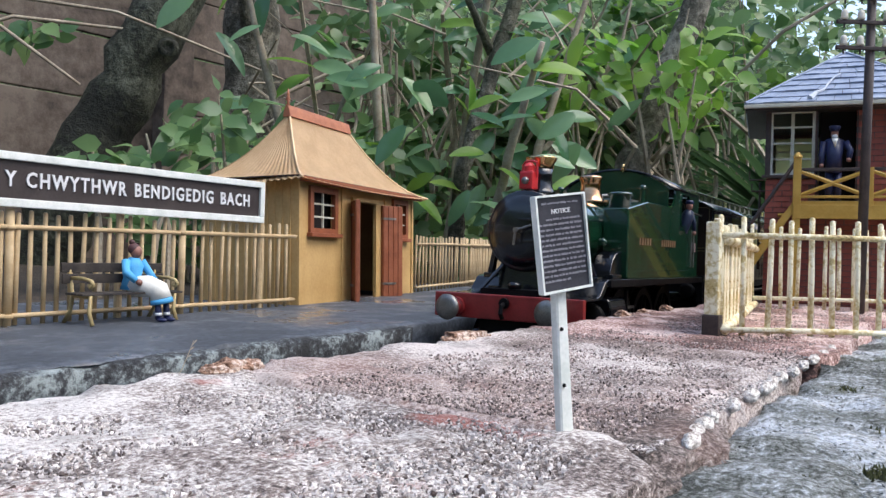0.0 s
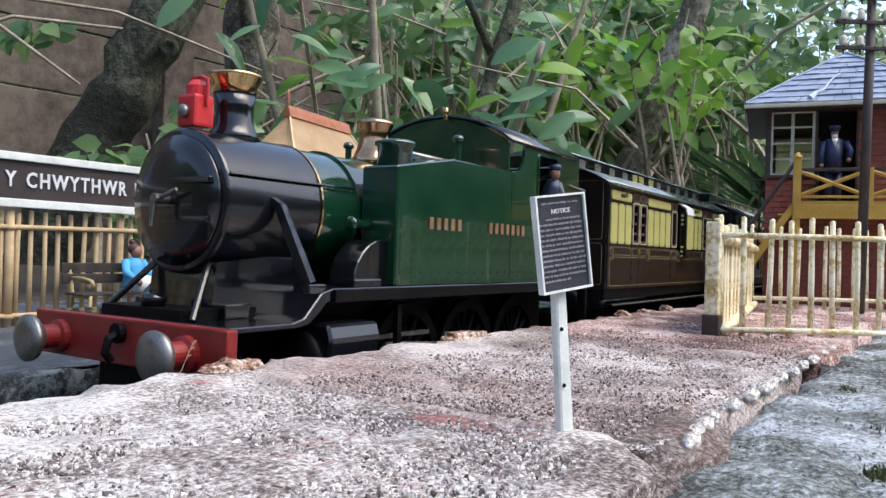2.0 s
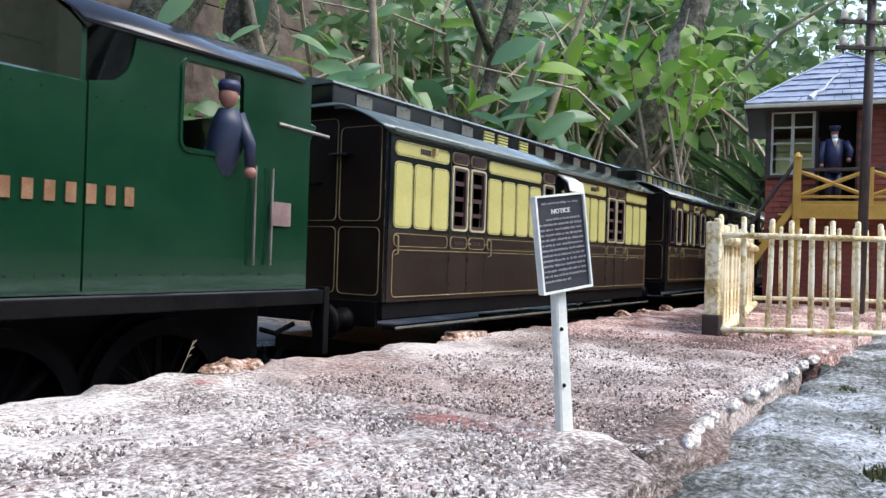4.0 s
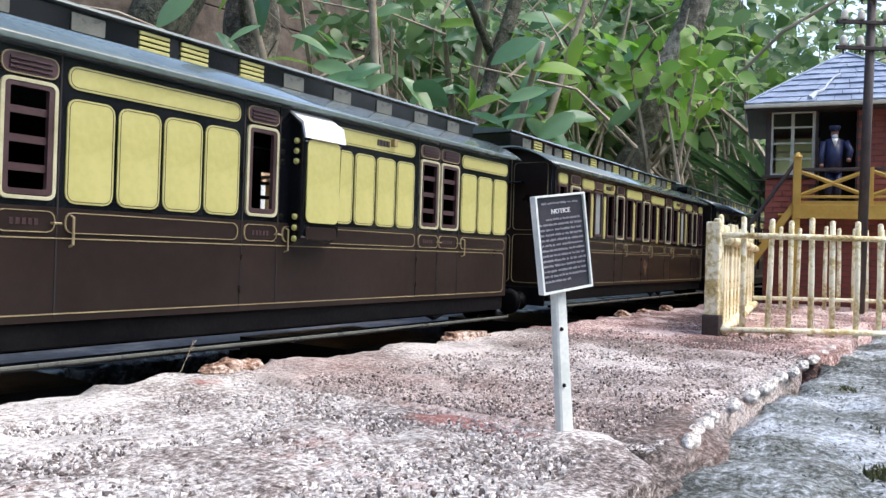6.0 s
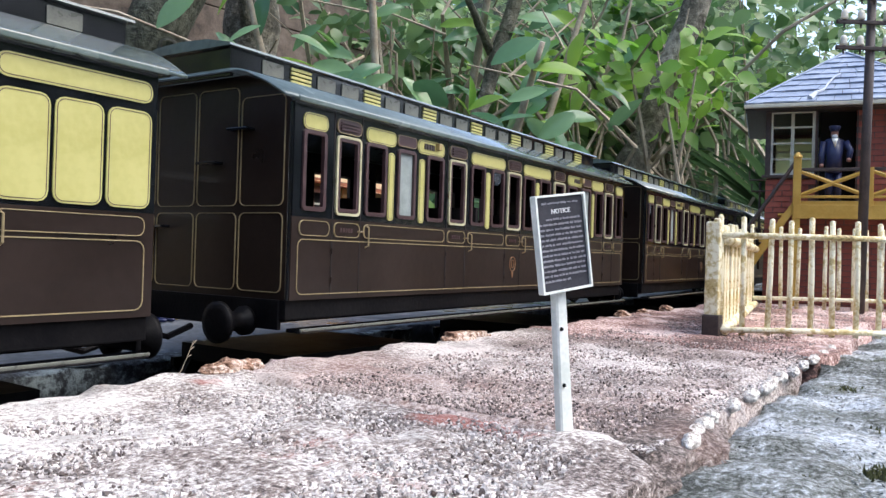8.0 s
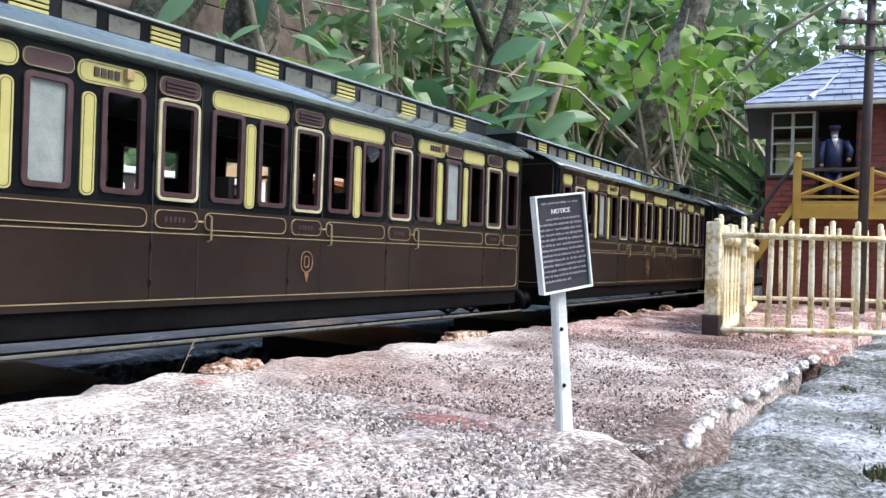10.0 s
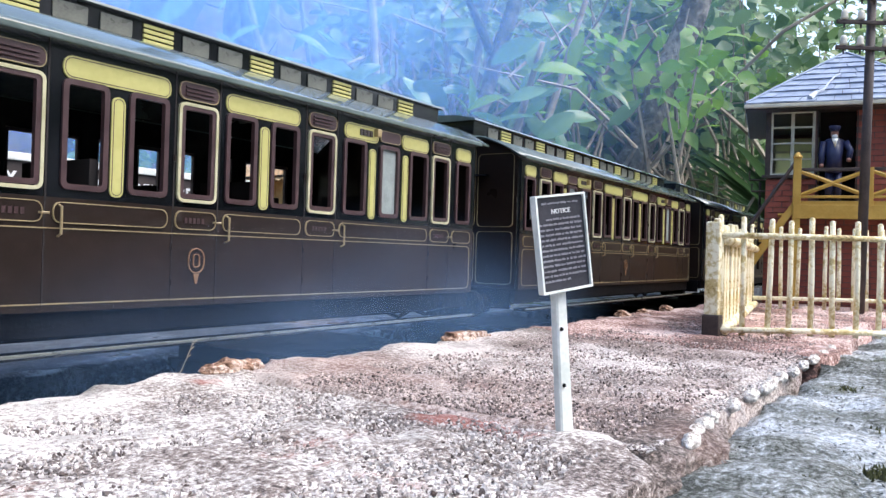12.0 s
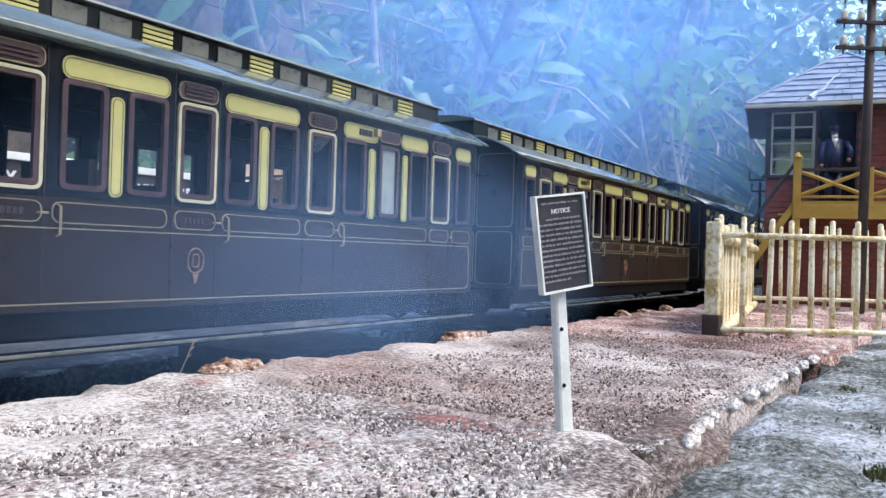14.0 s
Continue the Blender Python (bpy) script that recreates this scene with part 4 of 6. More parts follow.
    # ends
    for end in (1, -1):
        me = Matrix() if end > 0 else Matrix.Rotation(math.pi, 4, "Z")
        arch = [(-0.0415, ZB), (-0.0415, ZT), (-0.034, 0.1125), (-0.02, 0.1165), (0.02, 0.1165), (0.034, 0.1125), (0.0415, ZT), (0.0415, ZB)]
        part("end_wall", prism(arch, L / 2 - 0.0014, L / 2 - 0.0001, axis="x"), CHOC, c).matrix_basis = me
        for y, rise in ((-0.0300, -0.0035), (-0.0100, 0.0), (0.0100, 0.0), (0.0300, -0.0035)):
            for z0, z1 in ((0.0495, 0.0735), (0.0755, 0.1125 + rise)):
                b = ring_frame(0.0188, z1 - z0, 0.00025, 0.0022, 0, 0.0005)
                b.transform(Matrix.Rotation(radians(-90), 4, "Z"))
                part("end_lining", b, LINE, c).matrix_basis = me @ pose(L / 2 - 0.0002, y, (z0 + z1) / 2)
        for y, z in ((-0.017, 0.0685), (0.008, 0.0885), (0.022, 0.0985)):
            part("end_step", box(L / 2, L / 2 + 0.0035, y - 0.0045, y + 0.0045, z, z + 0.0009, 0.0002), BLACK, c).matrix_basis = me
        for y in (-0.0418, 0.0418):
            part("corner_bead", tube([(L / 2 - 0.0004, y, ZB), (L / 2 - 0.0004, y, ZT - 0.001)], 0.0009, 8), BLACK, c).matrix_basis = me
        for y in (-0.0255, 0.0255):
            part("buffer", lathe([(0.0045, L / 2), (0.0045, L / 2 + 0.002), (0.003, L / 2 + 0.003), (0.003, L / 2 + 0.009), (0.0062, L / 2 + 0.0105), (0.0062, L / 2 + 0.012), (0.004, L / 2 + 0.0125)], 20, "x", (0, y, 0.0405)), FLATBLACK, c, smooth=True).matrix_basis = me
        part("headstock", box(L / 2 - 0.001, L / 2 + 0.0005, -0.039, 0.039, 0.0385, ZB, 0.0004), FLATBLACK, c).matrix_basis = me
        part("coupling", tube([(L / 2, 0, 0.037), (L / 2 + 0.009, 0, 0.034), (L / 2 + 0.0165, 0, 0.036)], 0.001, 6), FLATBLACK, c).matrix_basis = me
    # roof with clerestory
    prof = []
    for i in range(9):
        a = i / 8
        y = 0.0455 - (0.0455 - 0.0205) * a
        prof.append((y, 0.1074 + 0.0095 * math.sin(a * math.pi / 2)))
    outer = prof + [(-y, z) for y, z in prof[::-1]]
    b = prism(outer + [(y, z - 0.0009) for y, z in outer[::-1]], -L / 2 - 0.0065, L / 2 + 0.0065, axis="x")
    part("roof", b, ROOFM, c, "grey-green curved roof", True)
    for side in (1, -1):
        ms = place_side(side)
        part("clerestory_side", box(-L / 2 - 0.005, L / 2 + 0.005, 0.0195, 0.0207, 0.1160, 0.1240), BLACK, c).matrix_basis = ms
        for d in lights:
            piece("clerestory_light", (5,), lambda: plate(0.0092, 0.0045, 0.0003, -0.0002, 0.0004), GLAZE, c, ms @ pose(L / 2 - d, 0.0207, 0.1203))
        for d in louvres:
            piece("louvre", (6,), lambda: louvre_mesh(), CREAM, c, ms @ pose(L / 2 - d, 0.0207, 0.1203))
    top = [(0.0224, 0.1238), (0.0220, 0.1246), (0.012, 0.1266), (0, 0.1272), (-0.012, 0.1266), (-0.0220, 0.1246), (-0.0224, 0.1238)]
    part("clerestory_roof", prism(top, -L / 2 - 0.0072, L / 2 + 0.0072, axis="x"), ROOFM, c, smooth=False)
    for end in (1, -1):
        part("clerestory_end", box(end * (L / 2 + 0.0048) - 0.0007, end * (L / 2 + 0.0048) + 0.0007, -0.0206, 0.0206, 0.1150, 0.1240), BLACK, c)
    for i in range(5):
        part("lamp_top", lathe([(0.0022, 0.1265), (0.0022, 0.1285), (0.0028, 0.129), (0.0012, 0.1305)], 12, "z", (L / 2 - L * (i + 0.5) / 5, 0, 0)), BLACK, c, smooth=True)
    # partitions inside, their colour darkened for the shade within the coach
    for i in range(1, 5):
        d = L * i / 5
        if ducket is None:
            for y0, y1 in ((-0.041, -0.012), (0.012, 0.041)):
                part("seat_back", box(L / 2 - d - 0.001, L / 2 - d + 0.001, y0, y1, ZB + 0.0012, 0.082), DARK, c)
    # bogies
    for s in (1, -1):
        bx = s * (L / 2 - 0.052)
        b = box(bx - 0.034, bx + 0.034, -0.027, 0.027, 0.024, 0.030)
        part("bogie_frame", b, FLATBLACK, c)
        for y in (-0.0295, 0.0295):
            part("bogie_side", prism([(bx - 0.036, 0.0245), (bx + 0.036, 0.0245), (bx + 0.036, 0.0215), (bx + 0.026, 0.012), (bx + 0.018, 0.012), (bx + 0.012, 0.0185), (bx - 0.012, 0.0185), (bx - 0.018, 0.012), (bx - 0.026, 0.012), (bx - 0.036, 0.0215)], y - 0.001, y + 0.001), FLATBLACK, c)
            for x in (bx - 0.022, bx + 0.022):
                wheel(c, x, math.copysign(0.024, y), 0.0145, 0.0145, 0)
    if ducket:
        d0, d1 = ducket
        for side in (1, -1):
            ms = place_side(side)
            x0, x1 = L / 2 - d1, L / 2 - d0
            shape = [(HALF - 0.0005, 0.0655), (HALF + 0.0052, 0.0685), (HALF + 0.0058, 0.0965), (HALF + 0.0045, 0.1010), (HALF - 0.0005, 0.1045)]
            dk = part("lookout", prism(shape, x0, x1, 0.0004, axis="x"), BLACK, c, "projecting guard's lookout")
            dk.matrix_basis = ms
            part("lookout_panel", plate((d1 - d0) * 0.86, 0.0245, 0.002, 0, 0.0004), CREAM, dk).matrix_basis = pose((x0 + x1) / 2, HALF + 0.0057, 0.0850)
            part("lookout_panel", plate((d1 - d0) * 0.8, 0.0036, 0.0012, 0, 0.0004), CHOC, dk).matrix_basis = pose((x0 + x1) / 2, HALF + 0.0054, 0.0698)
            part("lookout_top", prism([(HALF + 0.0062, 0.0972), (HALF + 0.0050, 0.1014), (HALF - 0.0003, 0.1052), (HALF - 0.0003, 0.1058), (HALF + 0.0056, 0.1020), (HALF + 0.0068, 0.0972)], x0 - 0.0006, x1 + 0.0006, axis="x"), LETTER, dk, "white top of the lookout")
            for i, z in enumerate((0.0680, 0.0712, 0.0744, 0.0905, 0.0935, 0.0965)):
                part("boss", lathe([(0.0009, 0), (0.0009, 0.0005), (0.0005, 0.0008)], 10, "x", (x1, HALF + 0.0028, z)), CREAM, dk)
    return c


def louvre_mesh():
    b = bmesh.new()
    for i in range(4):
        box(-0.0048, 0.0048, -0.0002, 0.0006, -0.0026 + i * 0.0014, -0.0026 + i * 0.0014 + 0.0009, 0, b)
    return b


VL, VS = 0.2685, 0.2685 / 0.277
YZ = (0.0735, 0.0968)
TZ = (0.0988, 0.1040)
van_runs = [(0.0025, 0.0385, 3), (0.0697, 0.1207, 4), (0.1590, 0.2048, 4), (0.2375, 0.2755, 3)]
van_creams = []
for a, b_, n in van_runs:
    a, b_ = a * VS, b_ * VS
    w = (b_ - a + 0.0008) / n
    van_creams += [(a + i * w, a + (i + 1) * w - 0.0010, *YZ) for i in range(n)]
    van_creams.append((a, b_ - 0.0002, *TZ))
van = coach("chocolate and cream baggage van with clerestory roof", VL, [], [(a * VS, b_ * VS) for a, b_ in ((0.0415, 0.0520), (0.0555, 0.0665), (0.1240, 0.1345), (0.2092, 0.2202), (0.2229, 0.2345))], van_creams,
            [0.012 + 0.0245 * i for i in range(11) if i not in (4, 5)], [0.105, 0.1185, 0.1405], (0.1362, 0.1526))
VEHICLES.append((van, -0.1215 - VL / 2))
# bars across the van's double-door windows
for d0, d1 in ((0.0415, 0.0520), (0.0555, 0.0665), (0.2092, 0.2202), (0.2229, 0.2345)):
    d0, d1 = d0 * VS, d1 * VS
    for side in (1, -1):
        for i in range(3):
            w = d1 - d0
            piece("window_bar", (w,), lambda: box(-w / 2, w / 2, -0.001, -0.0002, -0.0008, 0.0008), MAROON, van, place_side(side) @ pose(VL / 2 - (d0 + d1) / 2, HALF, 0.0805 + 0.006 * i))

CL = 0.2736
rear_doors = [(0.1781, 0.1889), (0.2438, 0.2542)]
rear_wins = [(0.1463, 0.1565), (0.1626, 0.1730), (0.1939, 0.2044), (0.2123, 0.2224), (0.2294, 0.2400), (0.2600, 0.2696)]
rear_strips = [(0.1580, 0.1615), (0.2063, 0.2097), (0.2248, 0.2280)]
rear_top = [(0.1455, 0.1735), (0.1935, 0.2110), (0.2240, 0.2404), (0.2592, 0.2702)]


def both_ends(rows):
    """The rear half's rows and their mirror images towards the front."""
    return rows + [(CL - b_, CL - a) for a, b_ in rows]


c_doors = [(0.1314, 0.1422)] + both_ends(rear_doors)
c_wins = both_ends(rear_wins)
c_strips = [(a, b_, *YZ) for a, b_ in both_ends(rear_strips)]
c_top = both_ends(rear_top)
c_creams = c_strips + [(a, b_, *TZ) for a, b_ in c_top]
c_lights = [0.012 + 0.0128 * i for i in range(20) if i % 3 != 1]
c_louvres = [0.012 + 0.0128 * i for i in range(20) if i % 3 == 1]
first = coach("chocolate and cream passenger coach with clerestory roof", CL, c_wins, c_doors, c_creams, c_lights, c_louvres)
for d0, d1 in both_ends([(0.2123, 0.2224)]):
    for side in (1, -1):
        piece("frosted_pane", (0.0102,), lambda: box(-0.0052, 0.0052, -0.001, -0.0004, -0.0119, 0.0119), GREYPANE, first, place_side(side) @ pose(CL / 2 - (d0 + d1) / 2, HALF, 0.0866), "grey frosted pane")
# a ventilator over each frosted pane, and running numbers as plain bars
for d0, d1 in both_ends([(0.2120, 0.2230)]):
    for side in (1, -1):
        panel(first, CL, d0, d1, 0.1000, 0.1036, MAROON, side, name="ventilator")
for ob, length, mids in ((first, CL, (0.2040, CL - 0.2040)), (van, VL, (0.0205, 0.1795))):
    for d in mids:
        for side in (1, -1):
            for k in range(4):
                piece("number_bar", (k % 2,), lambda: box(-0.0006, 0.0006, 0.0003, 0.0008, -0.0010, 0.0010), SIGNBR, ob, place_side(side) @ pose(length / 2 - d + (k - 1.5) * 0.0017, HALF, 0.1016))
            piece("lamp_bracket", (9,), lambda: box(-0.0010, 0.0010, 0.0, 0.0022, -0.0012, 0.0014, 0.0003), BENCHI, ob, place_side(side) @ pose(length / 2 - d - 0.0052, HALF, 0.1022))
# round crests on the lower side
for side in (1, -1):
    cm = place_side(side) @ pose(CL / 2 - 0.1375, HALF, 0.0590)
    b = ring_frame(0.0052, 0.0066, 0.0003, 0.0025, 0, 0.0003)
    ring_frame(0.0022, 0.0036, 0.0003, 0.0009, 0.0, 0.0003, b)
    prism([(-0.0009, -0.0034), (0.0009, -0.0034), (0.0002, -0.0060), (-0.0002, -0.0060)], 0.0, 0.0003, 0, b)
    part("crest", b, GOLD, first, "worn gilt crest").matrix_basis = cm
VEHICLES.append((first, -0.5732))
for o in first.children:
    if not o.name.startswith(("wheel", "bogie")):
        o.matrix_basis = pose(0, 0, 0.0022) @ o.matrix_basis
base_wheels = [r for r in ROLLING if r[0].parent == first]
for off in (-0.8868, -1.2004):
    c2 = copy_thing(first, Matrix())
    VEHICLES.append((c2, off))
    mine = [o for o in c2.children if o.name.startswith("wheel")]
    for ob, src in zip(mine, [o for o in first.children if o.name.startswith("wheel")]):
        row = next(r for r in base_wheels if r[0] == src)
        ROLLING.append((ob, *row[1:]))


def motions():
    for ob, off in VEHICLES:
        walk(ob, [(t, on_line(s + off)) for t, s in RUN])
    stamps = [0.1 * i for i in range(121)] + [14.0]
    for ob, r, x, y, z in ROLLING:
        walk(ob, [(t, pose(x, y, z, 0, math.degrees((run_at(t) - run_at(0)) / r), 0)) for t in stamps])
    for ob, rows in DRIFT:
        walk(ob, rows)


DRIFT = []


def smoke_mat(name, amount, half, scale, seed):
    """Thin blue smoke: mostly clear, denser in wisps, fading out towards the rim of its cloud."""
    m = bpy.data.materials.new(name)
    m.use_nodes = True
    n, ln = m.node_tree.nodes, m.node_tree.links
    co = n.new("ShaderNodeTexCoord")
    nz = n.new("ShaderNodeTexNoise")
    nz.noise_dimensions = "4D"
    nz.inputs["W"].default_value = seed
    nz.inputs["Scale"].default_value, nz.inputs["Detail"].default_value, nz.inputs["Distortion"].default_value = scale, 3, 0.8
    ln.new(co.outputs["Object"], nz.inputs["Vector"])
    wisp = n.new("ShaderNodeMapRange")
    wisp.interpolation_type = "SMOOTHSTEP"
    wisp.inputs[1].default_value, wisp.inputs[2].default_value = 0.25, 0.75
    wisp.inputs[3].default_value, wisp.inputs[4].default_value = 0.35, 1.0
    ln.new(nz.outputs[0], wisp.inputs[0])
    sc = n.new("ShaderNodeVectorMath")
    sc.operation = "MULTIPLY"
    sc.inputs[1].default_value = (1 / half[0], 0, 1 / half[2])
    ln.new(co.outputs["Object"], sc.inputs[0])
    ld = n.new("ShaderNodeVectorMath")
    ld.operation = "LENGTH"
    ln.new(sc.outputs[0], ld.inputs[0])
    fade = n.new("ShaderNodeMapRange")
    fade.interpolation_type = "SMOOTHSTEP"
    fade.inputs[1].default_value, fade.inputs[2].default_value = 0.95, 0.25
    fade.inputs[3].default_value, fade.inputs[4].default_value = 0.0, amount
    ln.new(ld.outputs["Value"], fade.inputs[0])
    mul = n.new("ShaderNodeMath")
    mul.operation = "MULTIPLY"
    ln.new(wisp.outputs[0], mul.inputs[0])
    ln.new(fade.outputs[0], mul.inputs[1])
    tr, di, tl = n.new("ShaderNodeBsdfTransparent"), n.new("ShaderNodeBsdfDiffuse"), n.new("ShaderNodeBsdfTranslucent")
    clear, tint = n.new("ShaderNodeMix"), n.new("ShaderNodeMix")
    clear.data_type = tint.data_type = "RGBA"
    clear.inputs[6].default_value, clear.inputs[7].default_value = (1, 1, 1, 1), (0.64, 0.69, 0.73, 1)
    tint.inputs[6].default_value, tint.inputs[7].default_value = (0, 0, 0, 1), (0.30, 0.56, 1.0, 1)
    for node in (clear, tint):
        ln.new(mul.outputs[0], node.inputs[0])
    ln.new(clear.outputs[2], tr.inputs[0])
    ln.new(tint.outputs[2], di.inputs[0])
    ln.new(tint.outputs[2], tl.inputs[0])
    half_mix, both = n.new("ShaderNodeMixShader"), n.new("ShaderNodeAddShader")
    ln.new(di.outputs[0], half_mix.inputs[1])
    ln.new(tl.outputs[0], half_mix.inputs[2])
    ln.new(tr.outputs[0], both.inputs[0])
    ln.new(half_mix.outputs[0], both.inputs[1])
    ln.new(both.outputs[0], n["Material Output"].inputs[0])
    return m


def smoke(label, half, amount, scale, seed, rows):
    """One drifting cloud: a lumpy closed shell that fades at its rim."""
    b = bmesh.new()
    bmesh.ops.create_icosphere(b, subdivisions=4, radius=1)
    for v in b.verts:
        k = 1 + (0.12 * fbm(v.co.x * 1.6 + seed, v.co.y * 1.6, v.co.z * 1.6, 3) if half[1] > 0.01 else 0)
        v.co = Vector((v.co.x * half[0] * k, v.co.y * half[1] * k, v.co.z * half[2] * k))
    ob = tagged(part("smoke_cloud", b, smoke_mat("blue_smoke", amount, half, scale, seed), smooth=True), label, "smoke", "smoke from the engine")
    ob.visible_shadow = False
    DRIFT.append((ob, rows))


# clouds behind the train, square to the line of sight
for seed, half, amount, z, y0, stops in (
        (1.0, (0.52, 0.05, 0.30), 0.50, 0.30, 0.62, ((0.0, -1.25), (10.4, -0.95), (11.0, -0.66), (11.5, -0.32), (12.0, -0.16), (12.5, -0.10), (13.0, -0.06), (14.0, 0.0))),
        (4.0, (0.55, 0.06, 0.26), 0.46, 0.29, 0.80, ((0.0, -1.6), (11.0, -1.0), (11.5, -0.62), (12.0, -0.30), (12.5, -0.06), (13.0, 0.08), (13.5, 0.16), (14.0, 0.22)))):
    smoke("thin blue engine smoke drifting behind the coaches", half, amount, 5.0, seed,
          [(t, pose(0.83 * y0 + 0.558 * d, -0.208 + 0.558 * y0 - 0.829 * d, z, 0, 0, -56)) for t, d in stops])
# steam lying low between the train and the slab
smoke("faint blue steam low beside the coach", (0.20, 0.0016, 0.066), 0.17, 12.0, 7.0,
      [(t, pose(x, -0.0500, z)) for t, x, z in ((0.0, -0.66, 0.03), (10.4, -0.50, 0.03), (11.0, -0.10, 0.012), (11.5, 0.12, 0.016), (12.0, 0.22, 0.020), (12.5, 0.22, 0.034), (13.0, 0.21, 0.046), (14.0, 0.22, 0.062))])
# ---- platform furniture ----
def rod_fence(name, label, a, b, spacing, radius, z0, z1, rails, material, posts=(), skip=0.0, flat=False, base=None):
    """A fence of upright pales with two rails between two points of the plan."""
    a, b = Vector(a), Vector(b)
    n = int((b - a).length / spacing)
    d = (b - a).normalized()
    ang = math.degrees(math.atan2(d.y, d.x))
    f = thing(name, label, "fence", m=pose(a.x, a.y, 0, 0, 0, ang))
    length = (b - a).length
    rnd = random.Random(len(label) + n)
    meshes = []
    for k in range(4):
        if flat:
            bm = box(-radius * 2.2, radius * 2.2, -radius * 0.6, radius * 0.6, z0, z1 - 0.001 * k, radius * 0.3)
        else:
            bm = tube([(0, 0, z0), (rnd.uniform(-1, 1) * 0.0004, 0, (z0 + z1) / 2), (0, 0, z1 - 0.0006 * k), (0, 0, z1 - 0.0006 * k + radius * 0.5)],
                      [radius, radius * rnd.uniform(0.92, 1.08), radius * 0.95, radius * 0.4], 9)
        ob = part("pale", bm, material, f, smooth=not flat)
        meshes.append(ob)
    for i in range(n + 1):
        dz = base(a.x + d.x * spacing * i) if base else 0
        m = pose(spacing * i, rnd.uniform(-1, 1) * 0.0003, dz, rnd.uniform(-1, 1), rnd.uniform(-1.2, 1.2), rnd.uniform(0, 360) if not flat else rnd.uniform(-3, 3))
        if i < 4:
            meshes[i].matrix_basis = m
        else:
            again("pale", meshes[rnd.randrange(4)], f, m)
    for z in rails:
        lift = (lambda x: base(a.x + d.x * x)) if base else (lambda x: 0)
        part("rail", tube([(-0.001, -radius * 1.3, z + lift(0)), (length / 2, -radius * 1.5, z + lift(length / 2) + 0.0004), (length + 0.001, -radius * 1.3, z + lift(length))], radius * 1.05, 9), material, f, smooth=True)
    for p in posts:
        dz = base(a.x + d.x * p) if base else 0
        part("post", tube([(p, -radius, z0 - 0.001 + dz), (p + 0.0004, -radius, (z0 + z1) / 2 + dz), (p, -radius, z1 + 0.001 + dz)], radius * 1.7, 10), material, f, smooth=True)
        for z in rails:
            part("rope_binding", lathe([(radius * 2.0, -radius), (radius * 2.5, 0), (radius * 2.0, radius)], 10, "z", (p, -radius, z + dz)), material, f, smooth=True)
    return f


rod_fence("paling_fence", "buff rustic pole fence along the back of the platform", (-0.06, 0.190), (0.400, 0.190), 0.0072, 0.00125, 0.0, 0.0575, (0.0045, 0.0490), FENCE, posts=(0.066, 0.262, 0.365), base=plat_z)
rod_fence("paling_fence", "buff rustic pole fence beyond the shelter", (0.604, 0.230), (0.74, 0.258), 0.0085, 0.0012, 0.0, 0.054, (0.0045, 0.046), FENCE, base=plat_z)
rod_fence("paling_fence", "pale buff pole fence at the platform end", (0.742, 0.262), (0.98, 0.312), 0.0052, 0.0015, 0.0, 0.054, (0.0045, 0.046), FENCE, base=plat_z)


def nameboard():
    s = thing("station_nameboard", "long dark brown station nameboard with white frame and letters", "sign", m=pose(0.367, 0.1868, 0, 0, 0, 0))
    x0, x1, z0, z1 = -0.50, 0.0, 0.0812, 0.1085
    part("board", box(x0 + 0.001, x1 - 0.001, -0.0008, 0.0012, z0 + 0.001, z1 - 0.001), SIGNBR, s)
    for nm, bx in (("frame", (x0, x1, -0.0026, 0.0014, z1 - 0.0040, z1)), ("frame", (x0, x1, -0.0026, 0.0014, z0, z0 + 0.0042)), ("frame", (x1 - 0.0036, x1, -0.0027, 0.0015, z0 + 0.0042, z1 - 0.0040)), ("frame", (x0, x0 + 0.0036, -0.0027, 0.0015, z0 + 0.0042, z1 - 0.0040))):
        part(nm, box(*bx, 0.0005), WHITE, s, "white-painted moulding")
    words("Y CHWYTHWR BENDIGEDIG BACH", 0.0108, 0.0004, LETTER, s, pose(-0.0907, -0.0012, (z0 + z1) / 2), width=0.1575, bold=0.02, spread=1.22)
    for x in (0.0030, -0.103, -0.30):
        part("post", tube([(x, 0.0035, 0.0215), (x, 0.0035, z1 + 0.001)], 0.0022, 10), FENCE, s)


nameboard()


